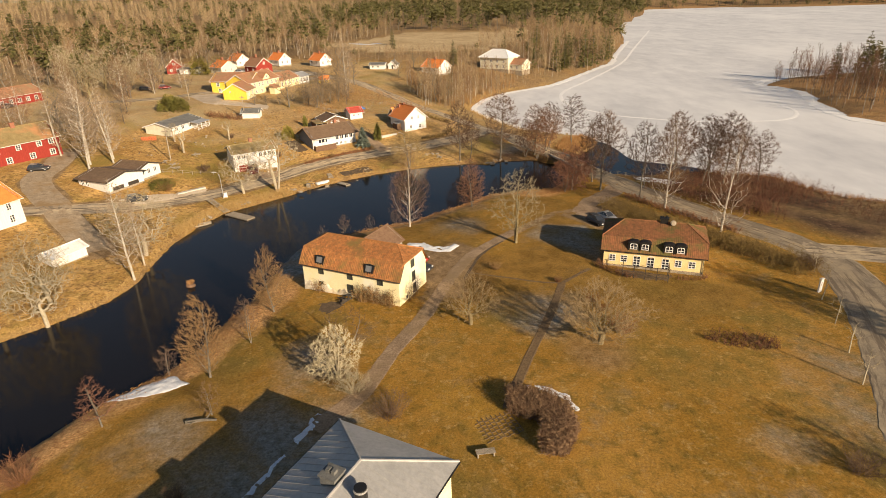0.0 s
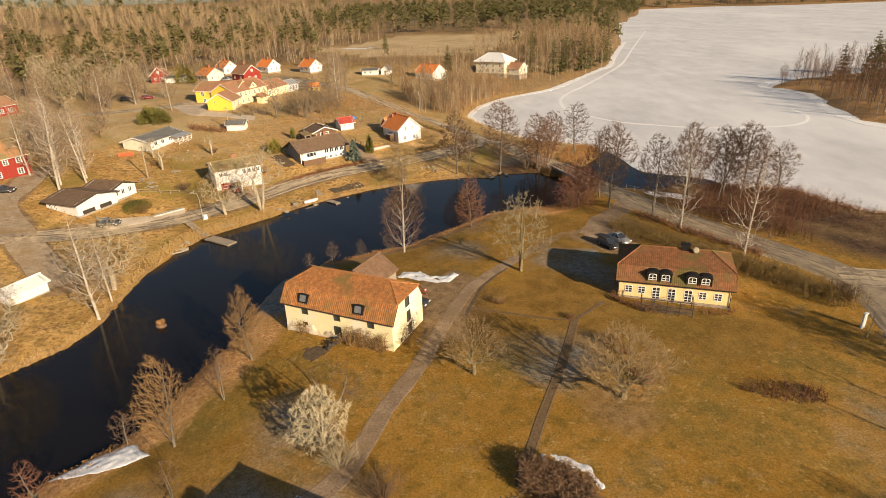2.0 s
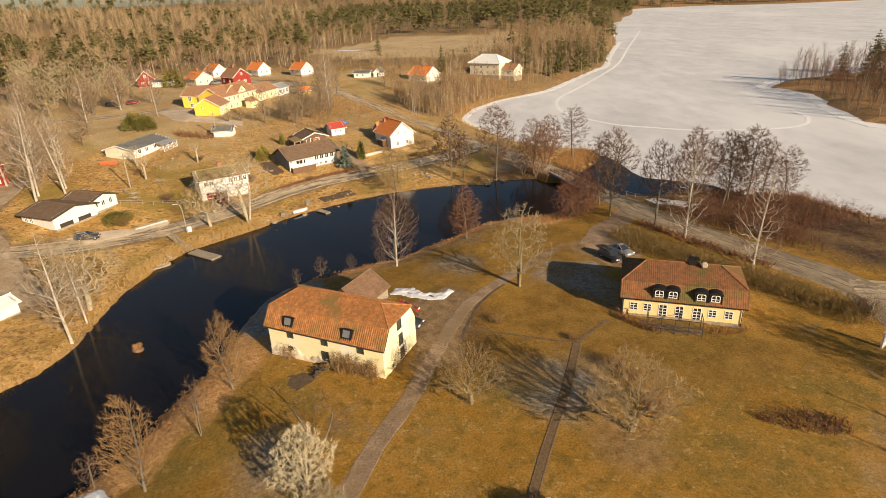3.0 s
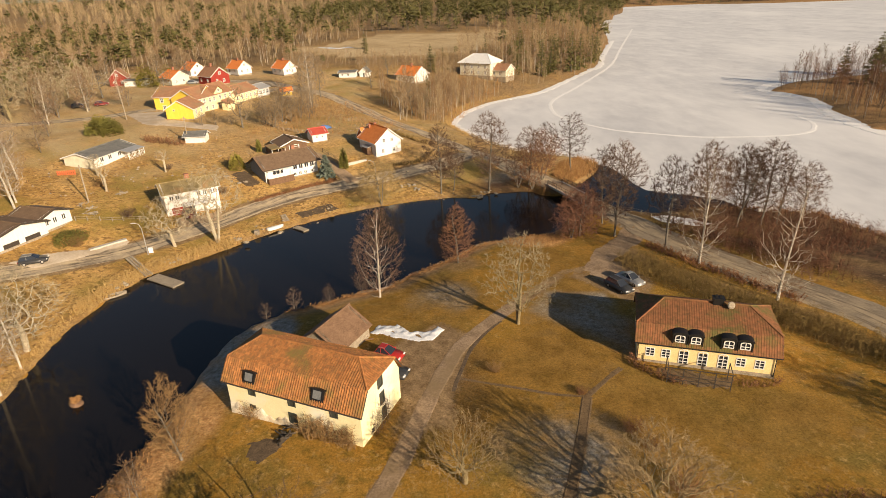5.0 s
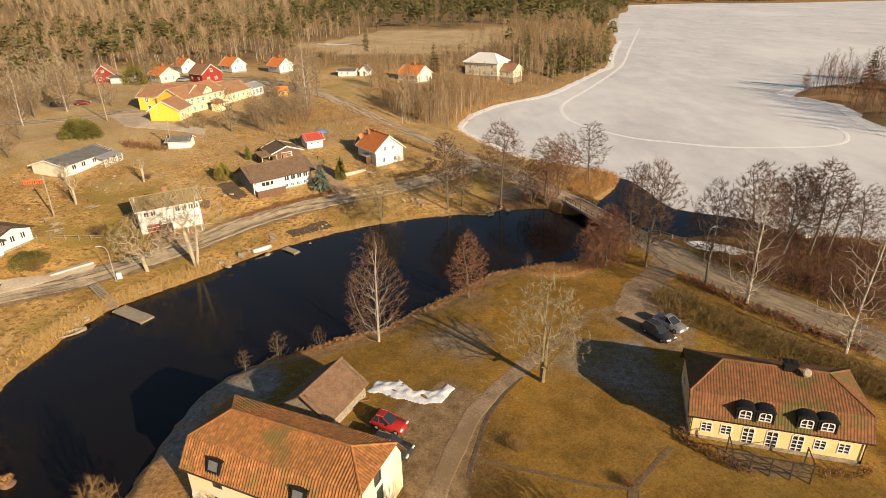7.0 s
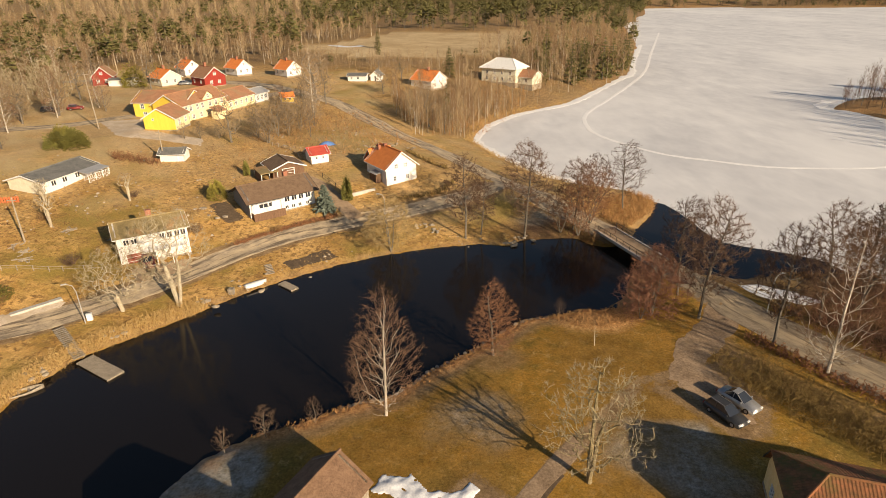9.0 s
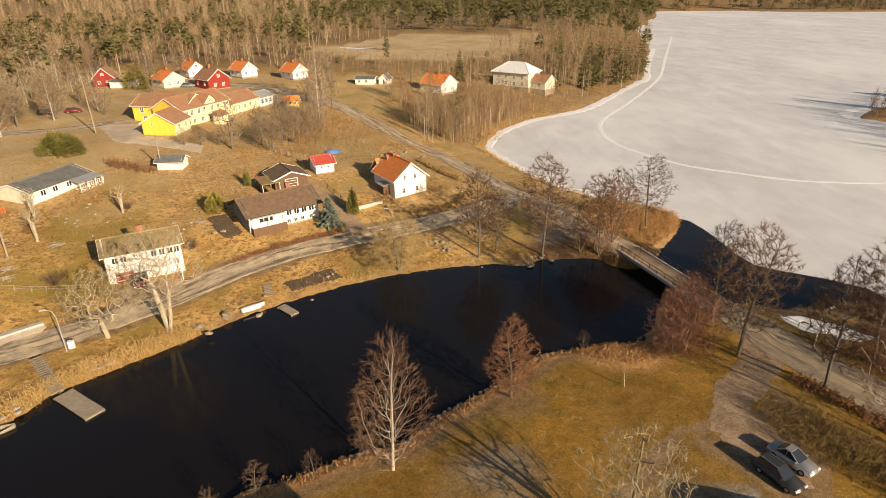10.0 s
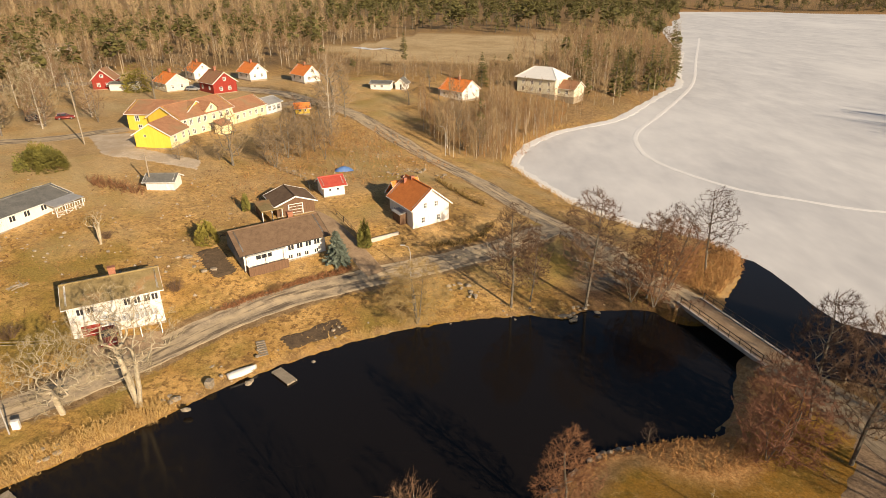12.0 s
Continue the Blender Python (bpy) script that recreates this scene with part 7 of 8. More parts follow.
# ---- vehicles ----
def car(x, y, turn, paint, label, long=4.5, wide=1.78, high=1.5, estate=True):
    """Body, glass band, bonnet line, wheels with rims, lamps."""
    ob = thing("car", (x, y, height(x, y) + 0.05, turn), label, "car", "parked cars")
    h = high
    lower = [(-long / 2, 0.38), (-long / 2 + 0.05, 0.85), (-long / 2 + 0.25, 0.95), (long / 2 - 1.25, 0.95), (long / 2 - 0.35, 0.78), (long / 2 - 0.02, 0.6), (long / 2, 0.32), (long / 2 - 0.2, 0.22), (-long / 2 + 0.2, 0.22)]
    back = -long / 2 + (0.18 if estate else 0.75)
    cabin = [(back, 0.93), (back + (0.32 if estate else 0.75), h - 0.06), (back + 0.9, h), (long / 2 - 2.1, h - 0.03), (long / 2 - 1.2, 0.93)]

    def extrude(profile, w0, w1, zmid):
        bm = bmesh.new()
        sides = []
        for s in (-1, 1):
            sides.append([bm.verts.new((px, s * (w0 if pz <= zmid else w1), pz)) for px, pz in profile])
        n = len(profile)
        bm.faces.new(sides[0])
        bm.faces.new(sides[1][::-1])
        for i in range(n):
            k = (i + 1) % n
            bm.faces.new((sides[0][i], sides[1][i], sides[1][k], sides[0][k]))
        bmesh.ops.recalc_face_normals(bm, faces=bm.faces[:])
        return bm

    bm = extrude(lower, wide / 2, wide / 2 - 0.02, 0.5)
    bmesh.ops.bevel(bm, geom=bm.edges[:], offset=0.06, segments=2, affect="EDGES")
    body = part("body", bm, paint, ob, smooth=True)
    bm = extrude(cabin, wide / 2 - 0.08, wide / 2 - 0.26, 0.95)
    part("car_glass", bm, M_GLASS, ob, "dark car glass")
    roof = [(px, pz) for px, pz in cabin[1:4]]
    ring = [(cabin[1][0] + 0.03, -wide / 2 + 0.27, h + 0.005), (cabin[3][0] - 0.02, -wide / 2 + 0.27, h - 0.01), (cabin[3][0] - 0.02, wide / 2 - 0.27, h - 0.01), (cabin[1][0] + 0.03, wide / 2 - 0.27, h + 0.005)]
    bm = bmesh.new()
    prism(bm, [Vector(p) + Vector((0, 0, 0.035)) for p in ring], (0, 0, -0.06))
    part("roof", bm, paint, ob)
    for s in (-1, 1):
        for k in ((cabin[0], cabin[1]), (cabin[4], cabin[3])):
            bm = bmesh.new()
            tube(bm, (k[0][0], s * (wide / 2 - 0.08), k[0][1]), (k[1][0], s * (wide / 2 - 0.26), k[1][1]), 0.045, 0.045, 4)
            part("pillar", bm, paint, ob)
        bm = bmesh.new()
        mx = (cabin[1][0] + cabin[3][0]) / 2
        tube(bm, (mx, s * (wide / 2 - 0.075), 0.93), (mx, s * (wide / 2 - 0.255), h - 0.02), 0.045, 0.045, 4)
        part("pillar", bm, paint, ob)
        if estate:
            bm = bmesh.new()
            tube(bm, (cabin[1][0] + 0.1, s * (wide / 2 - 0.34), h + 0.09), (cabin[3][0], s * (wide / 2 - 0.34), h + 0.07), 0.025, 0.025, 5)
            part("roof_rail", bm, M_ZINC, ob)
        part("headlight", boxes((long / 2 - 0.2, long / 2 - 0.03, s * 0.62 - 0.2, s * 0.62 + 0.2, 0.58, 0.72), bevel=0.02), M_WHITE, ob, "clear headlight")
        part("tail_light", boxes((-long / 2 - 0.01, -long / 2 + 0.1, s * 0.72 - 0.12, s * 0.72 + 0.12, 0.62, 0.84), bevel=0.02), M_REDWALL, ob, "red tail light")
        part("mirror", boxes((long / 2 - 1.5, long / 2 - 1.35, s * (wide / 2 + 0.08) - 0.1, s * (wide / 2 + 0.08) + 0.1, 0.95, 1.08), bevel=0.03), paint, ob)
        for wx in (-long * 0.3, long * 0.31):
            bm = bmesh.new()
            tube(bm, (wx, s * (wide / 2 - 0.2), 0.31), (wx, s * (wide / 2 + 0.01), 0.31), 0.31, 0.31, 16)
            tyre = part("tyre", bm, M_BLACK, ob)
            bm = bmesh.new()
            tube(bm, (wx, s * (wide / 2 - 0.05), 0.31), (wx, s * (wide / 2 + 0.02), 0.31), 0.19, 0.17, 12)
            part("rim", bm, M_ZINC, tyre)
    return ob


P_DARK, P_SILVER = plain("dark_grey_car_paint", (0.07, 0.07, 0.072), 0.3, 0.4, 0.6), plain("silver_car_paint", (0.40, 0.40, 0.40), 0.3, 0.5, 0.6)
P_RED, P_MAROON = plain("red_car_paint", (0.42, 0.03, 0.025), 0.3, 0.1, 0.6), plain("maroon_car_paint", (0.20, 0.03, 0.025), 0.3, 0.1, 0.6)
car(27.5, 95.6, -61, P_DARK, "dark grey estate car with roof rails on gravel", 4.3, 1.7)
car(29.7, 97.6, -58, P_SILVER, "silver-grey saloon car parked beside another car", 4.25, 1.68, estate=False)
car(-4.2, 80.2, -24, P_RED, "red hatchback parked beside the old mill", 3.5, 1.62)
car(-3.8, 76.9, -22, P_DARK, "dark car parked close to the old mill", 4.2)
car(-64.5, 109.1, 22, P_DARK, "dark car parked on the slab", 4.2)
car(-91.0, 119.2, 20, P_DARK, "dark car parked before the red house", 4.3)
car(-141.0, 180.5, 70, P_DARK, "dark car parked at the red row house", 4.3)
car(-113, 213, 10, P_DARK, "dark car parked under bare trees", 4.3)
car(-107, 215.5, 30, P_MAROON, "dark red car parked under bare trees", 4.3)
car(-95, 262, 15, P_SILVER, "grey car parked among the cottages", 4.3)


# ---- snow that has not melted ----
def snow(ring, thick, label, pitted=0.7):
    """A heap of old snow with a rounded, pitted top."""
    xs, ys = [p[0] for p in ring], [p[1] for p in ring]
    cell = 0.16
    ax, ay = np.arange(min(xs) - 0.5, max(xs) + 0.6, cell), np.arange(min(ys) - 0.5, max(ys) + 0.6, cell)
    px, py = np.meshgrid(ax, ay)
    wx, wy = px + 0.25 * wobble(px, py, 0.5, 2), py + 0.25 * wobble(px, py, 0.5, 9)
    inside = in_polygon(wx, wy, ring)
    d = line_distance(wx, wy, ring + ring[:1])
    lift = np.where(inside, np.sqrt(np.clip(d, 0, 0.9) / 0.9) * thick * np.clip(0.42 + 0.4 * (0.7 - pitted) + pitted * wobble(px, py, 0.6, 3) + 0.4 * wobble(px, py, 0.2, 5), -0.35, 1.6), -0.15)
    keep = inside.copy()
    keep[1:] |= inside[:-1]
    keep[:, 1:] |= inside[:, :-1]
    keep[:-1] |= inside[1:]
    keep[:, :-1] |= inside[:, 1:]
    me = sheet("snow_patch", ax, ay, np.maximum(heights(px, py), 0.05) + lift, keep)
    me.materials.append(M_SNOW)
    return tagged(new("snow_patch", me), label, "snow", "snow patches")


snow([(-7.2, 86.3), (-6.2, 87.9), (-4.1, 87.6), (-3.6, 88.4), (-2.9, 87.4), (-2.2, 85.9), (0.7, 86.2), (1.4, 87.1), (2.5, 86.2), (1.8, 84.8), (0.7, 83.7), (-2.7, 84.1), (-4.6, 84.9)], 0.2, "heap of old white snow beside the drive", 0.5)
snow([(-36.8, 46.2), (-33.6, 49.4), (-31, 50.9), (-27.8, 48.9), (-30.2, 47.2)], 0.14, "patch of old snow at the water's edge", 0.3)
snow([(-13.0, 38.8), (-13.6, 39.6), (-12.6, 42.2), (-12.2, 43.6), (-11.3, 43.2), (-12.2, 40.6)], 0.12, "thin strip of snow in the house's shade")
snow([(-17.2, 30.0), (-16.6, 30.0), (-14.9, 34), (-13.7, 37.2), (-14.1, 37.6), (-15.5, 34.2)], 0.1, "thin strip of snow in the house's shade")
snow([(9.6, 47.1), (11.6, 46.7), (13.5, 45.1), (14.3, 43.4), (14.8, 43.8), (14.1, 45.9), (12.1, 47.6), (9.8, 47.8)], 0.22, "old snow behind the clipped hedge", 0.6)
snow([(41.5, 124.6), (45.0, 124.6), (48.5, 121.8), (50.8, 118.8), (48.0, 117.8), (44.0, 119.8), (42.0, 122.0)], 0.12, "thin snow on the bank below the road", 0.6)
snow([(-25.4, 27.5), (-23.6, 28.6), (-23.0, 27.4), (-24.8, 26.4)], 0.2, "patch of old snow on the lawn")

# ---- hedges, shrubs, reeds ----
def twig_mass(name, places, tall, twig_w, material, label, category="hedge", lean=0.5, per=14, kind="", seed=1, wide=0.35):
    """Many crooked stems and twigs standing at the places, as one body of growth."""
    r, t = random.Random(seed), Tubes()
    ground_z = heights([p[0] for p in places], [p[1] for p in places])
    for (x, y, h), z in zip(places, ground_z):
        p = Vector((x, y, z - 0.1))
        top = p + Vector((r.gauss(0, wide), r.gauss(0, wide), h * r.uniform(0.75, 1.1)))
        t.blade(p, top, twig_w * 1.5, Vector((r.gauss(0, 1), r.gauss(0, 1), 0)).normalized())
        for k in range(per):
            a = p.lerp(top, r.uniform(0.05, 0.95))
            e = Vector((r.gauss(0, 1), r.gauss(0, 1), r.gauss(lean, 0.6))).normalized() * h * r.uniform(0.15, 0.4)
            t.blade(a, a + e, twig_w, e.orthogonal().normalized())
    return tagged(new(name, t.mesh(name, material)), label, category, kind=kind)


def along(line, width, gap, seed, tall, vary=0.2):
    r = random.Random(seed)
    out = []
    for p in smooth_line(line, gap):
        for k in range(max(1, int(width / gap))):
            out.append((p.x + r.uniform(-width, width) / 2, p.y + r.uniform(-width, width) / 2, tall * r.uniform(1 - vary, 1 + vary)))
    return out


def fill(ring, gap, seed, tall, vary=0.2):
    r = random.Random(seed)
    xs, ys = [p[0] for p in ring], [p[1] for p in ring]
    n = int((max(xs) - min(xs)) * (max(ys) - min(ys)) / gap ** 2)
    px, py = np.array([r.uniform(min(xs), max(xs)) for i in range(n)]), np.array([r.uniform(min(ys), max(ys)) for i in range(n)])
    ok = in_polygon(px, py, ring)
    return [(x, y, tall * r.uniform(1 - vary, 1 + vary)) for x, y, o in zip(px, py, ok) if o]


M_HEDGE = mat("brown_beech_hedge", (0.13, 0.075, 0.040), (0.27, 0.165, 0.09), 0.5, 0.9, 0, 4)
M_HEDGEGREEN = mat("olive_brown_hedge", (0.11, 0.071, 0.019), (0.25, 0.162, 0.046), 0.8, 0.9, 0, 3)
M_RUSTHEDGE = mat("red_brown_hedge", (0.17, 0.075, 0.033), (0.34, 0.16, 0.072), 0.5, 0.9, 0, 4)
M_BRACKEN = mat("bleached_bracken", (0.26, 0.13, 0.045), (0.46, 0.26, 0.10), 0.7, 0.95, 0, 4)
twig_mass("clipped_hedge", fill([(7.4, 43.0), (7.6, 46.3), (10, 46.0), (13.3, 44.3), (13.9, 40.5), (12.4, 36.8), (10.1, 37.2), (10.6, 41.6), (8.8, 42.4)], 0.2, 3, 1.7, 0.12), 1.7, 0.022, M_HEDGE,
          "clipped brown beech hedge bent round a seat", per=30)
hedge_places = along([(32.2, 103.4), (34.3, 100.7), (38.3, 95.7), (42.8, 90.9), (47.3, 86.2), (51.8, 80.2), (54.6, 75.8)], 5.8, 0.31, 4, 1.8, 0.3)
hedge_row = thing("boundary_hedge", (43, 90.5, height(43, 90.5), 0), "wide untrimmed hedge of olive-brown shrubs", "hedge")
for k in range(12):
    span = hedge_places[len(hedge_places) * k // 12:len(hedge_places) * (k + 1) // 12]
    bush = twig_mass("hedge_shrub", span, 1.8, 0.014, M_HEDGEGREEN, "", "", per=17, seed=70 + k)
    bush.parent = hedge_row
    bush.matrix_parent_inverse = pose(43, 90.5, height(43, 90.5)).inverted()
twig_mass("low_beech_hedge", along([(36.6, 109.6), (39.2, 105.9), (43, 100.9), (47, 95.8), (51, 91.2)], 2.0, 0.33, 5, 0.9, 0.25), 0.9, 0.04, M_RUSTHEDGE, "low rust-brown beech hedge along the lake road", per=13)
twig_mass("shrub_bed", fill([(31.9, 57.2), (34.5, 58.4), (37.3, 58.4), (40.7, 56.9), (40.4, 55), (37.5, 54.6), (34.5, 55.4)], 0.3, 6, 0.9, 0.35), 0.9, 0.02, M_SCRUB, "oval bed of low bare brown shrubs on the lawn", "shrub bed", per=10)
twig_mass("mill_creeper", along([(-12, 67.7), (-10.2, 66.9), (-8.0, 66.1), (-6.6, 65.3)], 1.0, 0.2, 8, 2.2, 0.35), 2.0, 0.02, M_TWIGTAN, "bare bushes growing against the mill's wall", "shrub", per=14)
twig_mass("wall_bush", along([(-18.5, 70.6), (-17.2, 70.0)], 0.5, 0.18, 7, 2.2, 0.3), 2.0, 0.02, M_TWIGTAN, "bare bush against the mill's wall", "shrub", per=14)
twig_mass("gable_vine", along([(-4.7, 66.6), (-3.4, 69.6)], 0.15, 0.12, 31, 2.9, 0.3), 2.6, 0.014, M_TWIG, "bare climbing vine on the mill's gable", "vine", per=8, wide=0.12)
twig_mass("terrace_shrubs", along([(23.8, 78.4), (24.4, 77.0), (26.2, 75.0), (28, 73.6)], 1.0, 0.25, 9, 1.1, 0.4), 0.9, 0.02, M_TWIGRED, "low bare rose shrubs beside the terrace", "shrub", per=9)
twig_mass("wall_shrubs", along([(34, 73.4), (37.5, 73), (38.9, 73.8)], 0.8, 0.25, 10, 0.95, 0.4), 0.7, 0.02, M_TWIGRED, "low bare shrubs along the yellow wall", "shrub", per=9)
twig_mass("lake_scrub", fill([(50, 118), (58, 128), (73, 122), (78, 110), (66, 104), (58, 100)], 0.6, 11, 1.9, 0.6) + fill([(66, 104), (78, 110), (96, 101), (112, 95), (112, 84), (84, 86)], 1.0, 111, 1.2, 0.7), 1.4, 0.022, M_SCRUB, "tangled brown scrub between road and ice", "scrub", per=12, kind="stuff")
twig_mass("bank_thicket", along([(24.5, 115.5), (26.5, 118.5), (28.6, 122.5), (30.5, 127.5), (31.5, 130)], 4.2, 0.8, 12, 1.9, 0.45), 1.9, 0.014, M_TWIGMAUVE, "reddish thicket at the bridge", "scrub", per=15)
twig_mass("roadside_thicket", along([(44.5, 115.5), (49, 110), (54.5, 104.5), (60, 97.5)], 6.5, 0.62, 51, 3.2, 0.5), 3.2, 0.02, M_SCRUB, "brown undergrowth beneath the lakeside trees", "scrub", per=14)
twig_mass("point_reeds", fill([(31, 147), (35.5, 152), (40, 157.5), (42, 163), (38, 168), (31, 160), (28, 152)], 0.33, 13, 1.2, 0.3), 1.2, 0.035, M_BRACKEN, "orange-brown reeds on the point beside the bridge", "reeds", per=6, kind="stuff")
far_reed = along([(-50.5, 96), (-50, 101), (-47.5, 107.5), (-44.3, 111.8), (-39.3, 117), (-35.5, 120.6)], 2.2, 0.22, 14, 1.1, 0.35) + along([(-33.5, 123), (-27, 129.2), (-19, 135.2), (-8, 140.8), (4, 143.6)], 0.8, 0.28, 15, 0.55, 0.4) \
    + along([(-58, 60.5), (-51, 69.5), (-49.5, 77), (-50.6, 86), (-51, 94)], 1.4, 0.3, 16, 0.6, 0.5)
twig_mass("bank_reeds", far_reed, 0.9, 0.022, M_REED, "dry straw-coloured reeds along the far bank", "reeds", lean=1.2, per=7, kind="stuff")
near_leaf = along([(-38, 45), (-34, 50.5), (-31, 55), (-29.2, 59), (-28.4, 64), (-26.6, 70)], 4.4, 0.26, 17, 0.28, 0.5) + along([(-19.5, 93.6), (-15.5, 95.2), (-11.5, 97.8), (-6, 100), (-2.2, 104.2), (3.2, 109), (6.2, 112), (10.4, 115.7), (15.5, 117.2), (21.5, 118.4), (24.5, 115.5)], 1.7, 0.28, 18, 0.45, 0.5) + fill([(13, 117), (15, 113.4), (20.5, 113), (24.6, 115), (23.5, 118.4), (15, 118.2)], 0.3, 91, 0.5, 0.4)
twig_mass("bank_bracken", near_leaf, 0.4, 0.024, M_BRACKEN, "bleached brown bracken along the near bank", "bracken", lean=0.3, per=11, kind="stuff", wide=0.2)
twig_mass("causeway_scrub", along([(20, 147), (23.5, 144.6), (27, 142.6), (29.6, 143.4)], 4.0, 0.7, 92, 1.5, 0.5), 1.5, 0.016, M_SCRUB, "brown brush at the foot of the causeway", "scrub", per=16)
twig_mass("ice_edge_reeds", along([(49, 128.5), (57.5, 127.5), (65, 125.5), (73, 122), (76, 114.5), (80, 109), (92, 102.5), (104, 99), (118, 97)], 3.0, 0.35, 61, 0.8, 0.4), 0.8, 0.035, M_BRACKEN, "orange-brown reeds along the ice edge", "reeds", lean=0.8, per=7, kind="stuff")
twig_mass("orchard_tussocks", fill([(-100, 140), (-60, 128), (-30, 160), (-40, 185), (-70, 180), (-95, 165)], 1.5, 19, 0.3, 0.6) + fill([(-48, 165), (-25, 180), (-8, 205), (-30, 235), (-50, 205)], 0.9, 20, 0.5, 0.7), 0.4, 0.05, M_BRACKEN, "tussocks of dead grass and weeds on the slope", "weeds", lean=0.6, per=6, kind="stuff")
twig_mass("garden_row", along([(-36.5, 138.6), (-29, 145.4), (-21.7, 150.8)], 0.9, 0.17, 21, 0.6, 0.12), 0.55, 0.03, M_RUSTHEDGE, "clipped low red-brown hedge beside the lane", "hedge", per=14)
twig_mass("villa_hedge", along([(-11, 190), (-6, 182), (-1, 175.5)], 0.9, 0.25, 22, 1.0, 0.2), 1.0, 0.03, M_HEDGEGREEN, "dark hedge beside the village road", "hedge", per=10)
twig_mass("garden_hedge", along([(-10, 158.5), (-3, 161), (0.5, 166)], 0.9, 0.25, 23, 1.0, 0.2), 1.0, 0.03, M_HEDGEGREEN, "dark hedge below the white villa", "hedge", per=10)
twig_mass("red_shrubs", along([(-74, 172), (-68, 170.5), (-63.5, 169)], 2.4, 0.4, 24, 1.5, 0.3), 1.5, 0.03, M_TWIGRED, "dark red shrubs beside the garden shed", "shrub", per=12)
twig_mass("village_scrub", fill([(-50, 195), (-30, 190), (-22, 215), (-40, 236), (-55, 228)], 1.5, 25, 2.2, 0.5), 2.2, 0.022, M_TWIGTAN, "young bare scrub on the slope above the houses", "scrub", per=16, kind="stuff")
twig_mass("road_thicket", fill([(-8, 216), (8, 222), (24, 258), (30, 285), (10, 288), (-4, 266), (-20, 262), (-18, 238)], 1.9, 26, 2.6, 0.6), 2.6, 0.03, M_BRACKEN, "dense bare undergrowth between road and lake", "scrub", per=16, kind="stuff")
twig_mass("shore_tussocks", along([(36, 172), (27, 176.5), (20, 184), (15, 192), (9.5, 205), (5, 217), (7, 230), (11, 242), (20, 256), (30, 264)], 3.0, 0.5, 27, 0.7, 0.5), 0.6, 0.04, M_REED, "dry grass along the lake shore", "reeds", lean=1.0, per=8, kind="stuff")
for x, y, h, k in ((-4.6, 43.1, 2.7, 0), (37.8, 35.7, 2.3, 0), (-37.5, 34.5, 2.6, 1), (-21.8, 32.0, 1.5, 0), (22.8, 58.6, 2.4, 1), (-61.5, 116.2, 2.2, 3), (-9.0, 47.0, 2.4, 2), (55, 76.8, 2.6, 0), (-58, 128, 2.0, 0), (-44, 141, 1.6, 0), (-31, 143.5, 1.2, 3), (-70, 141, 1.5, 3), (-60, 152.5, 1.4, 0), (16.9, 72.4, 0.9, 1), (8.0, 77.0, 1.3, 3), (20.6, 66.4, 1.7, 1), (21.6, 64.0, 1.4, 1)):
    make_tree("shrub", [SHRUB[k]], x, y, h, "bare twiggy garden shrub", "shrub", "garden shrubs")


# ---- posts, lamps, poles ----
def lamp_post(x, y, tall, label, turn=0):
    ob = thing("street_lamp", (x, y, height(x, y), turn), label, "street lamp", "street lamps")
    bm = bmesh.new()
    tube(bm, (0, 0, -0.3), (0, 0, tall * 0.8), 0.08, 0.06, 8)
    tube(bm, (0, 0, tall * 0.8), (-0.25, 0, tall * 0.95), 0.05, 0.045, 8)
    tube(bm, (-0.25, 0, tall * 0.95), (-0.9, 0, tall), 0.045, 0.04, 8)
    part("pole", bm, M_ZINC, ob)
    part("lamp_head", boxes((-1.45, -0.8, -0.14, 0.14, tall - 0.06, tall + 0.08), bevel=0.03), M_CONCRETE, ob, "pale lamp head")


lamp_post(-48.8, 114.8, 6.0, "grey street lamp beside the bank lane", 20)
lamp_post(-12.4, 150.3, 5.2, "grey street lamp at the lane's bend", 0)
lamp_post(41.6, 116.0, 5.6, "grey street lamp beside the lake road", 200)
lamp_post(-10.4, 215.5, 7.5, "grey street lamp beside the village road", 0)
for x, y, h, lean in ((-88.7, 194.0, 13.7, -4), (-62.5, 171.6, 6.5, 3), (-68, 133, 7.5, 4)):
    ob = thing("utility_pole", (x, y, height(x, y), 0), "tall grey wooden utility pole", "pole", "utility poles")
    bm = bmesh.new()
    tube(bm, (0, 0, -0.5), (math.tan(radians(lean)) * h * 0.3, 0, h), 0.16, 0.11, 8)
    part("pole", bm, M_WOOD, ob)
    part("crossbar", boxes((-0.7, 0.7, -0.06, 0.06, h - 0.6, h - 0.45)), M_WOOD, ob)
ob = thing("gate_post", (52.6, 69.2, height(52.6, 69.2), 20), "white wooden sign post beside the road", "post")
part("post", boxes((-0.28, 0.28, -0.12, 0.12, -0.2, 2.0), bevel=0.02), M_WHITE, ob)
part("cap", boxes((-0.34, 0.34, -0.18, 0.18, 2.0, 2.1), bevel=0.02), M_WHITE, ob)
ob = thing("transformer_box", (-48.6, 115.6, height(-48.6, 115.6), 20), "small white cable box beside the lamp", "box")
part("case", boxes((-0.35, 0.35, -0.2, 0.2, -0.1, 0.9), bevel=0.02), M_WHITE, ob)
part("lid", boxes((-0.38, 0.38, -0.23, 0.23, 0.9, 0.98), bevel=0.02), M_WHITE, ob)

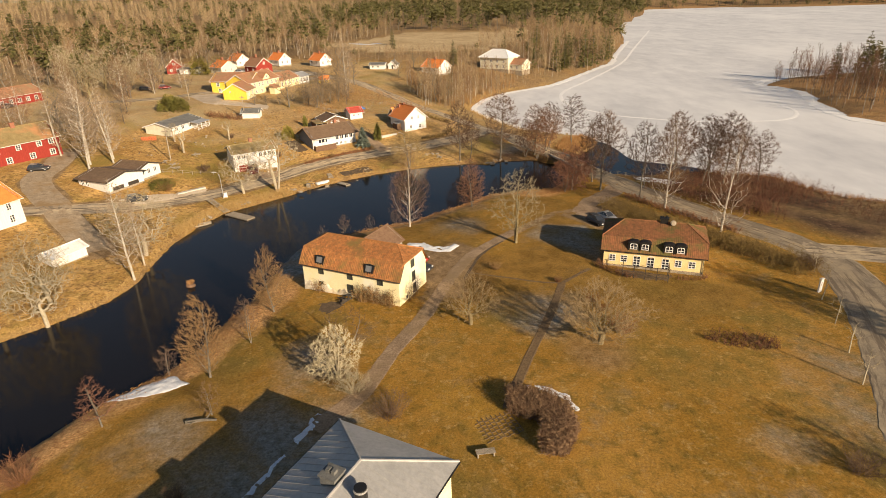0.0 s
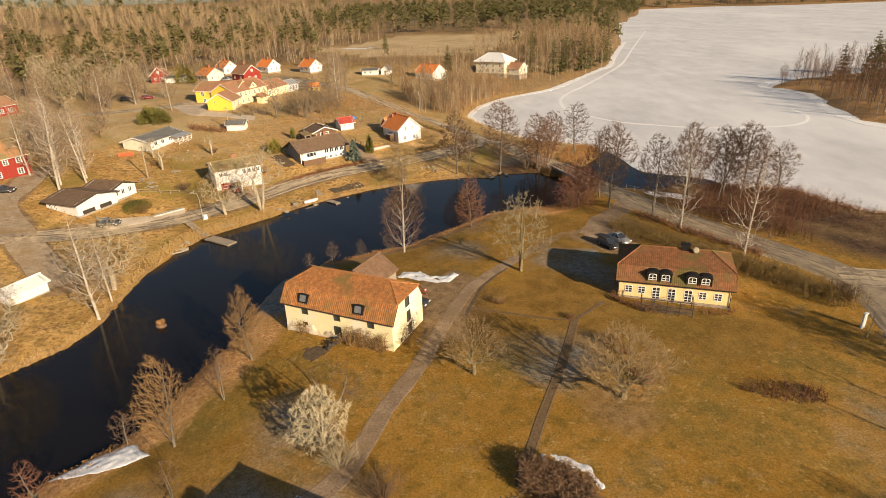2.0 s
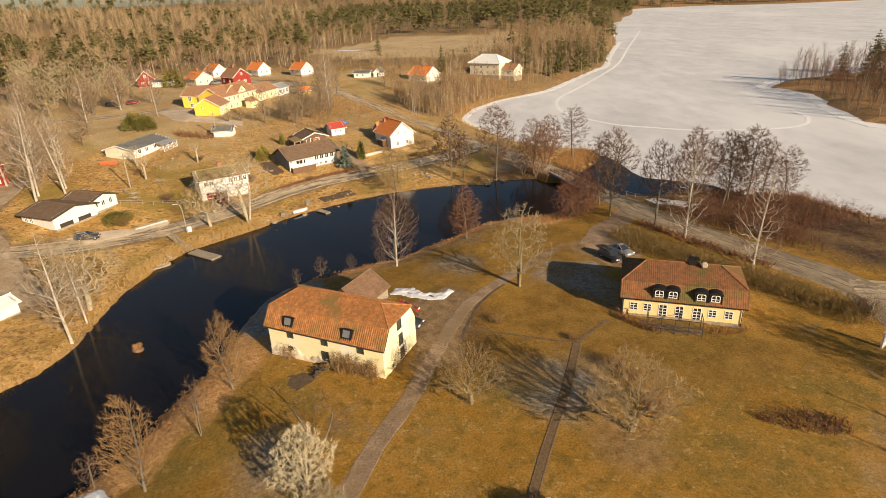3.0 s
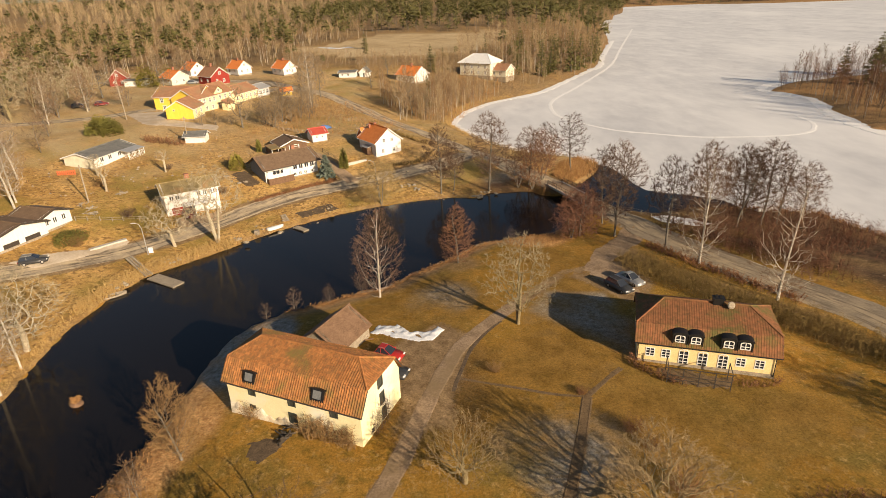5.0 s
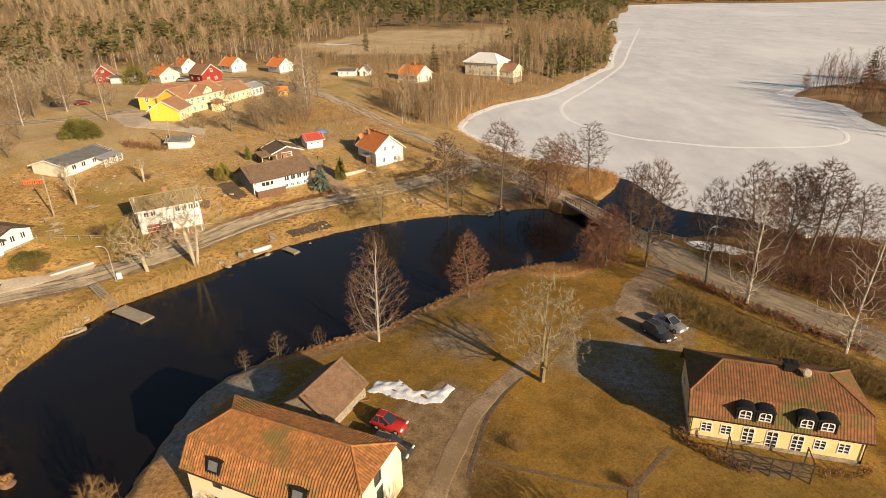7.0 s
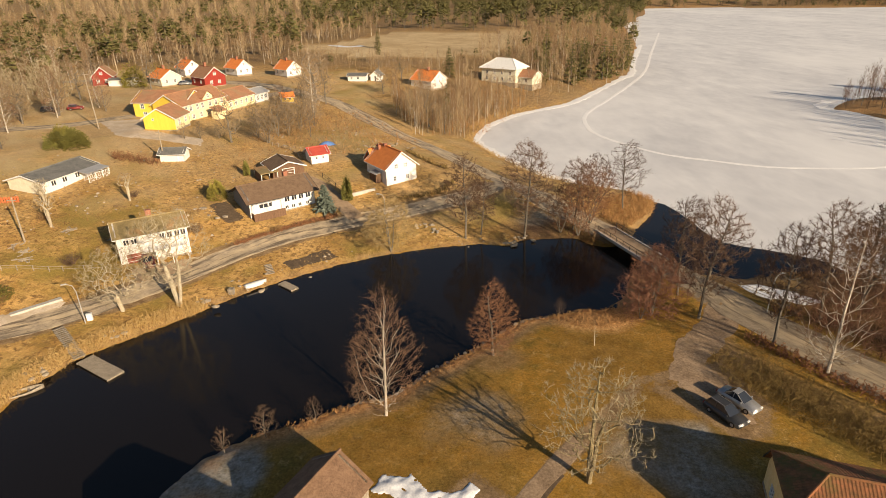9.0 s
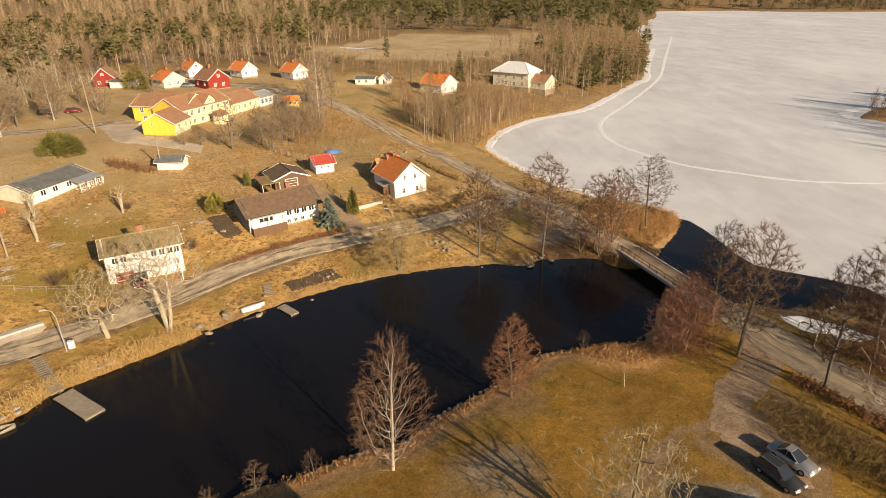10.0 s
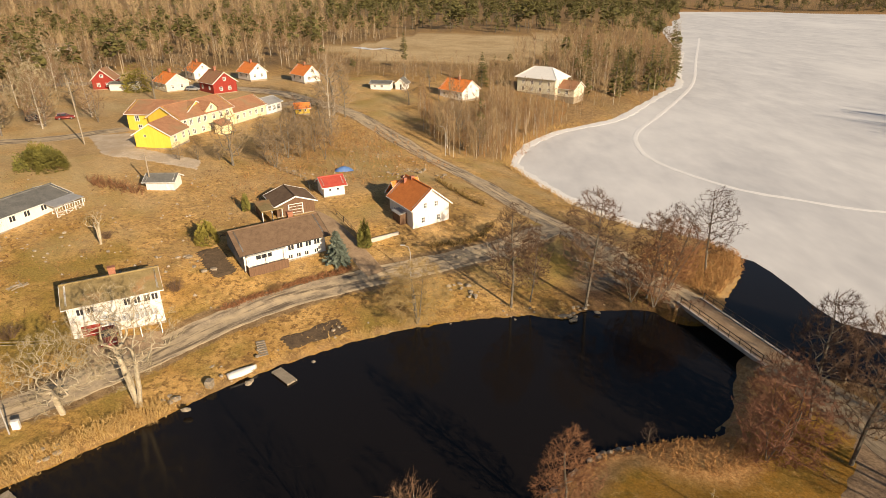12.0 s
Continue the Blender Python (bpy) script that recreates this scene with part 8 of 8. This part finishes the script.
# ---- the pergola and terrace before the yellow house ----
patch("terrace", [(25.6, 77.4), (27, 73.9), (32.8, 72.2), (35, 74.6)], M_PAVING, "paved terrace before the yellow house", "terrace", 0.05)
pg = thing("pergola", (30.0, 74.4, 1.3, -16.5), "dark iron pergola over the terrace", "pergola")
for i in range(5):
    x = -3.2 + 1.6 * i
    part("post", boxes((x - 0.05, x + 0.05, -1.35, -1.25, -0.1, 1.9)), M_DARKTRIM, pg)
part("beam", boxes((-3.5, 3.5, -1.34, -1.26, 1.9, 1.98)), M_DARKTRIM, pg)
for x in (-3.2, 3.2):
    part("post", boxes((x - 0.05, x + 0.05, 0.75, 0.85, -0.1, 1.9)), M_DARKTRIM, pg)
    part("crossbeam", boxes((x - 0.04, x + 0.04, -1.2, 0.9, 1.99, 2.06)), M_DARKTRIM, pg)
for z in (0.5, 1.0):
    part("rail", boxes((-3.2, 3.2, -1.33, -1.27, z, z + 0.05)), M_DARKTRIM, pg)


# ---- small things ----
def heap(name, x, y, n, size, material, label, category, seed, shape="log"):
    """A loose pile of logs or stones, each piece a part."""
    r = random.Random(seed)
    ob = thing(name, (x, y, height(x, y), r.uniform(0, 360)), label, category)
    for i in range(n):
        if shape == "log":
            bm = bmesh.new()
            tube(bm, (-size, 0, 0), (size, 0, 0), 0.09, 0.08, 7)
            p = part("log", bm, material, ob)
            p.matrix_basis = pose(r.gauss(0, 0.5), r.gauss(0, 0.5), 0.1 + 0.12 * (i % 3), r.uniform(-8, 8), r.uniform(-14, 14), r.gauss(0, 28))
        else:
            bm = bmesh.new()
            bmesh.ops.create_icosphere(bm, subdivisions=1, radius=size * r.uniform(0.35, 1.0))
            sx, sy = r.uniform(0.7, 1.4), r.uniform(0.7, 1.2)
            for v in bm.verts:
                v.co *= r.uniform(0.72, 1.18)
                v.co.x, v.co.y, v.co.z = v.co.x * sx, v.co.y * sy, v.co.z * 0.55
            p = part("stone", bm, material, ob)
            p.location = (r.gauss(0, size * 1.6), r.gauss(0, size * 1.6), size * 0.2)
    return ob


heap("wood_pile", -8.3, 84.5, 16, 0.9, M_OLDWOODROOF, "pile of split pale timber beside the outbuilding", "wood pile", 1)
heap("wood_pile", -64.6, 127.3, 10, 0.8, M_WOOD, "stack of old timber on the grass", "wood pile", 2)
heap("wood_pile", -63.6, 137.6, 10, 0.7, M_WOOD, "stack of old timber on the grass", "wood pile", 3)
for i, (x, y) in enumerate(((10.5, 142.4), (12.5, 144.6), (-5, 148.5), (-3.2, 146.2), (-20.5, 190), (-15, 197), (-10, 195), (-36, 121.3), (-44, 113), (-48.5, 105))):
    heap("stone_heap", x, y, 7, 0.55, M_STONE, "heap of grey field stones", "stones", 10 + i, "stone")
for i, (x, y) in enumerate(((-66.5, 152.6), (-50, 148), (-57, 149), (-52.6, 143.5), (-25, 160.5), (-47, 124.5), (-30, 131), (-21, 137), (-33, 139))):
    heap("boulder", x, y, 2, 0.5, M_STONE, "pale boulder lying in the dry grass", "stones", 40 + i, "stone")
rk = thing("pond_rock", (-39.4, 75.5, 0, 0), "small rock topped with dry grass in the pond", "rock")
bm = bmesh.new()
bmesh.ops.create_icosphere(bm, subdivisions=2, radius=0.7)
for v in bm.verts:
    v.co *= 0.85 + 0.3 * noise.random()
    v.co.z *= 0.6
part("stone", bm, M_OLDWOODROOF, rk)
part("grass", bush_meshes(random.Random(5), 0.7, 0.9, 40, 0.03, M_BRACKEN), None, rk, "dry brown grass tuft").location = (0, 0, 0.3)
ob = thing("fallen_trunk", (-23.7, 42.2, height(-23.7, 42.2), 8), "fallen dark tree trunk on the grass", "log")
bm = bmesh.new()
for a, b, r0, r1 in (((-1.6, 0, 0.15), (0, 0.1, 0.22), 0.2, 0.18), ((0, 0.1, 0.22), (1.5, -0.2, 0.3), 0.18, 0.12), ((0.3, 0, 0.25), (0.9, 0.9, 0.6), 0.09, 0.04), ((-0.6, 0, 0.2), (-1.0, -0.8, 0.5), 0.08, 0.03)):
    tube(bm, a, b, r0, r1, 7)
part("trunk", bm, M_BARK, ob)
# beds and slabs
patch("vegetable_bed", [(-27.7, 133.5), (-21, 139.2), (-18.7, 136.2), (-25.6, 131.2)], M_SOIL, "dark dug garden bed beside the pond", "garden bed", 0.05)
patch("garden_bed", [(-45.7, 150.3), (-42.6, 152.8), (-37.2, 147.2), (-39.9, 144.2)], M_SOIL, "dark dug garden bed beside the bungalow", "garden bed", 0.14)
strip("bungalow_drive", [(-17.6, 150.2), (-20.6, 154.2), (-24.6, 159.2), (-28.2, 163.4), (-31.5, 166)], 2.8, M_GRAVEL, "pale gravelly drive beside the bungalow", "drive", 0.09, 0.15)
patch("parking_slab", [(-68.5, 108.0), (-65, 112.4), (-59.9, 115.6), (-54.2, 120.2), (-53.4, 118.2), (-60.8, 110.2), (-63.5, 107.5)], M_PALEYARD, "pale concrete parking slab beside the lane", "yard", 0.07)
patch("villa_forecourt", [(-49.5, 128.6), (-42.2, 133.2), (-40.2, 130.2), (-47, 124.6)], M_GRAVEL, "gravel forecourt of the white villa", "yard", 0.055)
car(-47.2, 130.0, -58, P_MAROON, "dark red car before the white villa", 4.2)
wl = thing("retaining_wall", (-19.8, 158.2, height(-19.8, 158.2), 38), "low white wall beside the villa", "wall")
part("wall", boxes((0, 5.4, -0.15, 0.15, -0.8, 0.7), bevel=0.03), M_CONCRETE, wl)
fl = thing("slab_wall", (-59.0, 115.2, height(-59, 115.2), 46), "low pale concrete wall beside the lane", "wall")
part("wall", boxes((0, 6.2, -0.4, 0.4, -0.6, 0.22), bevel=0.03), M_CONCRETE, fl)
st = thing("bank_steps", (-29.6, 132.6, height(-29.6, 132.6), -62), "weathered wooden steps down the bank", "steps")
for i in range(7):
    part("tread", boxes((i * 0.42, i * 0.42 + 0.34, -0.55, 0.55, 0.12 - 0.07 * i, 0.18 - 0.07 * i)), M_WOOD, st)
tp = thing("tarpaulin_heap", (-30.5, 189.0, height(-30.5, 189), 30), "heap under a bright blue tarpaulin", "tarpaulin")
bm = bmesh.new()
bmesh.ops.create_grid(bm, x_segments=12, y_segments=8, size=1.0)
for v in bm.verts:
    v.co.x *= 2.0
    v.co.z = 1.0 * max(0, 1 - v.co.x ** 2 / 4.4) * (1 - v.co.y ** 2) + 0.12 * noise.noise(v.co * 2.3)
part("sheet", bm, plain("blue_tarpaulin", (0.10, 0.19, 0.42), 0.4), tp, smooth=True)
pc = thing("garden_bin", (-32.6, 124.3, height(-32.6, 124.3), 0), "small brown wooden bin on the bank", "bin")
part("case", boxes((-0.4, 0.4, -0.4, 0.4, -0.1, 0.8), bevel=0.02), M_WOOD, pc)
# lattice of brick edging where the garden path begins, and the path's kerbs
pv = thing("paving_lattice", (6.4, 41.0, height(6.4, 41.0), 24), "sunken lattice of old brick edging in the lawn", "paving")
edging = None
for i in range(8):
    for k in range(6):
        for turned in (0, 90):
            if edging is None:
                e = part("edging_brick", boxes((-0.24, 0.24, -0.055, 0.055, -0.05, 0.05), bevel=0.015), M_EDGING, pv)
                edging = e.data
            else:
                e = part("edging_brick", edging, None, pv)
            e.matrix_basis = pose(-1.75 + 0.5 * i + (0.25 if turned else 0), -1.4 + 0.56 * k + (0.28 if turned else 0) + 0.14 * (i % 2), 0, 0, 0, turned)
kerb = thing("path_kerb", (0, 0, 0, 0), "rows of brown edging bricks along the slab path", "kerb")
path_run = smooth_line(PATH_LINE, 0.55)
for i, (p, q) in enumerate(zip(path_run, path_run[1:])):
    d = (q - p).normalized()
    side = Vector((d.y, -d.x, 0))
    a = math.degrees(math.atan2(d.y, d.x))
    for off, turned in ((-0.42, 0), (0.42, 0), (0.0, 90)):
        if turned and p.y > 56:
            continue
        c = p + side * (off + (0.1 if turned and i % 2 else 0))
        part("edging_brick", edging, None, kerb).matrix_basis = pose(c.x, c.y, height(c.x, c.y) - 0.012, 0, 0, a + turned)
bench = thing("bench", (4.9, 37.4, height(4.9, 37.4), 10), "pale weathered garden bench at the path", "bench")
for y in (-0.25, 0.0, 0.25):
    part("seat_slat", boxes((-0.9, 0.9, y - 0.1, y + 0.1, 0.42, 0.47)), M_WOOD, bench)
for x in (-0.75, 0.75):
    part("leg", boxes((x - 0.06, x + 0.06, -0.32, 0.32, -0.05, 0.42)), M_WOOD, bench)
# porch of the orange-roofed villa
por = thing("glass_porch", (-15.6, 164.1, 4.0, 35), "glazed porch against the white villa", "porch")
part("porch_wall", boxes((0, 2.2, 0, 2.6, -1.0, 2.3)), M_BROWNWALL, por)
bm = bmesh.new()
prism(bm, [(-0.2, -0.2, 2.35), (2.3, -0.2, 2.75), (2.3, 2.8, 2.75), (-0.2, 2.8, 2.35)], (0, 0, -0.08))
part("porch_roof", bm, M_ZINC, por)
# open carport before the brown garage
cp = thing("carport", (-39.6, 163.4, 5.3, 33), "low wooden carport with a mossy felt roof", "carport")
bm = bmesh.new()
prism(bm, [(-0.2, -2.6, 2.2), (3.6, -2.6, 2.3), (3.6, 2.6, 2.45), (-0.2, 2.6, 2.35)], (0, 0, -0.16))
part("carport_roof", bm, M_MOSSROOF, cp)
for x, y in ((0, -2.4), (3.3, -2.4), (0, 2.4), (1.6, -2.4)):
    part("post", boxes((x - 0.06, x + 0.06, y - 0.06, y + 0.06, -0.6, 2.18)), M_WHITE, cp)
part("back_wall", boxes((-0.05, 0.05, -2.3, 2.3, -0.6, 2.1)), M_BROWNWALL, cp)
# veranda fence of the grey-roofed bungalow
vf = thing("veranda_rail", (-72.5, 158.6, 7.2, 70), "white slatted veranda railing", "railing")
for i in range(14):
    part("baluster", boxes((i * 0.45 - 0.04, i * 0.45 + 0.04, -0.03, 0.03, 0, 1.0)), M_WHITE, vf)
for z in (0.2, 0.95):
    part("rail", boxes((-0.1, 6.0, -0.04, 0.04, z, z + 0.08)), M_WHITE, vf)
part("deck", boxes((-0.1, 6.0, 0.05, 2.2, -0.4, 0.05)), M_WOOD, vf)

# ---- trees outside the view whose shadows lie on the lawn ----
for x, y, h in ((66, 50, 15), (72, 42, 16), (56, 20, 13)):
    make_tree("road_alder", ALDER, x, y, h, "bare alder across the road", "tree", "trees across the road")
for x, y, h in ((-27, 14, 12), (-33, 20, 11), (-37, 24, 10)):
    make_tree("park_tree", ALDER, x, y, h, "bare tree on the pond bank beside the grey house", "tree", "bank trees by the grey house")

# balcony of the brown-roofed bungalow
bl = thing("balcony", (-36.3, 146.8, 3.4, 38.3), "dark brown boarded balcony of the bungalow", "balcony")
part("balcony_front", boxes((0.2, 6.2, -1.25, -1.15, -1.0, 1.15)), M_BROWNWALL, bl)
part("balcony_side", boxes((0.2, 0.3, -1.15, -0.03, -1.0, 1.15)), M_BROWNWALL, bl)
part("balcony_floor", boxes((0.3, 6.2, -1.15, -0.03, 0.1, 0.2)), M_WOOD, bl)
part("awning", boxes((0.3, 6.1, -1.1, -0.04, 2.75, 2.85)), M_WHITE, bl)
for x in (0.4, 3.2, 6.0):
    part("post", boxes((x - 0.05, x + 0.05, -1.12, -1.02, 1.15, 2.75)), M_WHITE, bl)


def fence(points, tall, material, label, gap=2.0):
    """Posts with two rails that follow the ground."""
    line = smooth_line(points, gap)
    ob = thing("fence", (line[0].x, line[0].y, 0, 0), label, "fence", "garden fences")
    zs = heights([p.x for p in line], [p.y for p in line])
    o = line[0]
    post = None
    for p, z in zip(line, zs):
        if post is None:
            q = part("post", boxes((-0.05, 0.05, -0.05, 0.05, -0.3, tall)), material, ob)
            post = q.data
        else:
            q = part("post", post, None, ob)
        q.location = (p.x - o.x, p.y - o.y, z)
    for (p, z), (q, w) in zip(zip(line, zs), list(zip(line, zs))[1:]):
        for h in (0.45, 0.9):
            bm = bmesh.new()
            tube(bm, (p.x - o.x, p.y - o.y, z + tall * h), (q.x - o.x, q.y - o.y, w + tall * h), 0.035, 0.035, 4)
            part("rail", bm, material, ob)
    return ob


fence([(-27, 166), (-23.5, 161.5), (-20.4, 157)], 1.0, M_DARKTRIM, "dark wooden garden fence beside the drive")
fence([(-72, 121), (-66, 124.5), (-58, 126), (-53, 127.5)], 0.9, M_WOOD, "weathered garden fence in the grass")
fence([(38, 130.5), (41.5, 123.5), (45, 117)], 0.9, M_WOOD, "low wooden guard rail beside the lake road")
fence([(-50, 195), (-44, 186), (-36, 180), (-33, 172)], 0.8, M_WOOD, "old field fence on the slope")

# a flat pale rock at the water, more stones along the lanes, and loose branches on the slopes
heap("shore_rock", 11.2, 142.3, 3, 1.1, M_STONE, "broad pale rock slab at the water's edge", "rock", 71, "stone")
stone_rng = random.Random(404)
for line, n in (([(-33, 122.5), (-27, 128.6), (-19, 134.6), (-8, 140.2), (4, 143.2)], 10), ([(-80, 150), (-66, 146), (-52, 144), (-42, 150)], 8), ([(-40, 178), (-25, 186), (-12, 196)], 8), ([(-6, 158), (4, 164), (10, 172)], 5)):
    pts = smooth_line(line, 1.0)
    for i in range(n):
        p = pts[stone_rng.randrange(len(pts))]
        heap("boulder", p.x + stone_rng.gauss(0, 1.2), p.y + stone_rng.gauss(0, 1.2), stone_rng.choice((1, 2, 3)), stone_rng.uniform(0.25, 0.6), M_STONE, "pale boulder lying in the dry grass", "stones", 300 + i, "stone")
twig_mass("slope_weeds", fill([(-100, 140), (-60, 128), (-34, 138), (-46, 152), (-40, 160), (-55, 185), (-90, 172)], 1.6, 82, 0.4, 0.7)[::2] + fill([(-56, 178), (-36, 168), (-16, 178), (-4, 172), (6, 176), (-12, 208), (-40, 240), (-60, 235), (-58, 200)], 1.9, 83, 0.45, 0.8), 0.4, 0.03, M_SCRUB, "dark dead weeds and brambles on the slopes", "weeds", lean=0.5, per=9, kind="stuff", wide=0.5)
twig_mass("bed_stakes", fill([(-27.2, 133.4), (-21, 138.6), (-19.2, 136.2), (-25.4, 131.8)], 0.9, 84, 0.7, 0.4), 0.7, 0.03, M_REED, "dry stalks standing in the garden bed", "stalks", per=4, kind="stuff")

# rotten timber before the mill door; a dark patch paints the shaded pit
patch("mill_pit", [(-17.3, 66.6), (-14.2, 67.6), (-13.2, 65.8), (-15.0, 63.6), (-16.6, 64.2)], M_SOIL, "dark wet hollow before the mill door", "hollow", 0.03)
wall_ruin = thing("pit_wall", (-13.4, 66.9, height(-13.4, 66.9), 62), "dark rotten plank wall beside the hollow", "wall")
for i in range(6):
    b = part("board", boxes((-0.13, 0.13, -0.04, 0.04, -0.3, 0.45 + 0.4 * ((i * 7) % 4) / 4), bevel=0.01), M_DARKTRIM, wall_ruin)
    b.matrix_basis = pose(-1.0 + 0.3 * i, 0, 0, 6 - (i * 5) % 11, 8 - (i * 7) % 17, 0)
part("rail", boxes((-1.2, 0.8, 0.05, 0.13, 0.3, 0.42)), M_DARKTRIM, wall_ruin)
heap("timber_heap", -13.8, 67.6, 10, 0.6, M_DARKTRIM, "dark rotten timbers lying before the mill door", "wood pile", 81)


# ---- garden details across the water ----
# stones that edge the near bank
edge_rng = random.Random(515)
rocks = []
for k in range(5):
    bm = bmesh.new()
    bmesh.ops.create_icosphere(bm, subdivisions=1, radius=0.3)
    for v in bm.verts:
        v.co *= edge_rng.uniform(0.75, 1.2)
        v.co.z *= 0.6
    me = bpy.data.meshes.new("stone")
    bm.to_mesh(me)
    bm.free()
    me.materials.append(M_STONE)
    rocks.append(me)
stones_edge = thing("bank_stones", (-6.2, 101, 0, 0), "row of pale field stones edging the near bank", "stones")
for p in smooth_line([(-12, 98.4), (-6.4, 100.6), (-2.9, 104.6), (2.6, 109.4), (5.6, 112.6), (9.8, 116.1), (13, 117.4)], 0.42):
    q = part("stone", rocks[edge_rng.randrange(5)], None, stones_edge)
    x, y = p.x + edge_rng.gauss(0, 0.22), p.y + edge_rng.gauss(0, 0.22)
    q.matrix_basis = pose(x + 6.2, y - 101, height(x, y) + 0.08, 0, 0, edge_rng.uniform(0, 360)) @ Matrix.Scale(edge_rng.uniform(0.6, 1.25), 4)


def strewn(name, ring, count, low, high, seed, label):
    """Many small pale stones lying about, as one body."""
    r, V, F = random.Random(seed), [], []
    xs, ys = [p[0] for p in ring], [p[1] for p in ring]
    px = np.array([r.uniform(min(xs), max(xs)) for i in range(count)])
    py = np.array([r.uniform(min(ys), max(ys)) for i in range(count)])
    ok = in_polygon(px, py, ring)
    for x, y, z in zip(px[ok], py[ok], heights(px[ok], py[ok])):
        n, a = len(V), r.uniform(low, high)
        for k in range(6):
            w = k * 1.047 + r.uniform(-0.3, 0.3)
            V.append((x + math.cos(w) * a * r.uniform(0.7, 1.3), y + math.sin(w) * a * r.uniform(0.6, 1.1), z - 0.05))
        V.append((x, y, z + a * r.uniform(0.5, 0.9)))
        F.extend((n + k, n + (k + 1) % 6, n + 6) for k in range(6))
    return tagged(new(name, mesh_of(name, V, F, M_STONE)), label, "stones", kind="stuff")


strewn("slope_stones", [(-98, 142), (-62, 128), (-34, 140), (-46, 152), (-42, 160), (-56, 180), (-90, 172)], 260, 0.10, 0.34, 601, "small pale stones strewn over the dry slope")
strewn("upper_slope_stones", [(-44, 176), (-20, 184), (-10, 198), (-24, 214), (-44, 208)], 200, 0.12, 0.42, 602, "pale field stones strewn on the rough slope")
strewn("bank_pebbles", [(-34, 122.6), (-8, 140.4), (10, 142.4), (10, 146), (-8, 144), (-36, 126)], 160, 0.08, 0.28, 603, "small stones along the far bank")

# porch and balcony of the white villa
vp = thing("villa_porch", (-51.0, 129.2, 2.3, 32.1), "white porch with a balcony on the mossy-roofed villa", "porch")
part("porch_wall", boxes((4.9, 5.05, -1.9, -0.02, -0.4, 2.35)), M_WHITEWALL, vp)
part("balcony_floor", boxes((3.3, 9.6, -2.0, -0.02, 2.35, 2.5)), M_WHITE, vp)
for i in range(13):
    part("baluster", boxes((3.35 + 0.51 * i, 3.43 + 0.51 * i, -1.98, -1.92, 2.5, 3.35)), M_WHITE, vp)
part("handrail", boxes((3.3, 9.6, -2.0, -1.9, 3.35, 3.43)), M_WHITE, vp)
for x in (7.2, 9.5):
    part("post", boxes((x - 0.06, x + 0.06, -1.97, -1.85, -0.4, 2.35)), M_WHITE, vp)
# veranda roof of the grey-roofed bungalow, with its crossed railing
vr = thing("veranda", (-83.3, 152.6, 7.0, -14.4), "white veranda with a grey sheet roof", "veranda")
bm = bmesh.new()
prism(bm, [(8.0, 7.6, 2.55), (11.0, 7.6, 2.15), (11.0, 13.2, 2.15), (8.0, 13.2, 2.55)], (0, 0, -0.1))
part("veranda_roof", bm, M_ZINC, vr)
for y in (7.8, 9.6, 11.4, 13.0):
    part("post", boxes((10.7, 10.8, y - 0.05, y + 0.05, -0.8, 2.15)), M_WHITE, vr)
for y in (7.8, 9.6, 11.4):
    for za, zb in ((0.1, 0.85), (0.85, 0.1)):
        bm = bmesh.new()
        tube(bm, (10.75, y, za), (10.75, y + 1.7, zb), 0.04, 0.04, 4)
        part("brace", bm, M_WHITE, vr)
for z in (0.05, 0.9):
    part("rail", boxes((10.7, 10.8, 7.8, 13.0, z, z + 0.07)), M_WHITE, vr)
part("deck", boxes((8.1, 10.9, 7.6, 13.1, -0.6, 0.0)), M_WOOD, vr)
# an orange playhouse frame and stacked firewood in the gardens
for x, y, n, seed in ((-66.0, 129.5, 12, 701), (-68.5, 131.2, 9, 702), (-55.4, 135.6, 8, 703)):
    heap("wood_pile", x, y, n, 0.5, M_WOOD, "small stack of pale split firewood on the grass", "wood pile", seed)
mat_orange = plain("orange_red_boards", (0.55, 0.14, 0.05), 0.7)
ff = thing("orange_fence", (-81.5, 146.5, height(-81.5, 146.5), 15), "low orange board fence in the garden", "fence")
for i in range(9):
    part("board", boxes((0.42 * i - 0.14, 0.42 * i + 0.14, -0.03, 0.03, -0.2, 0.9)), mat_orange, ff)
part("rail", boxes((-0.2, 3.6, 0.03, 0.09, 0.55, 0.65)), mat_orange, ff)
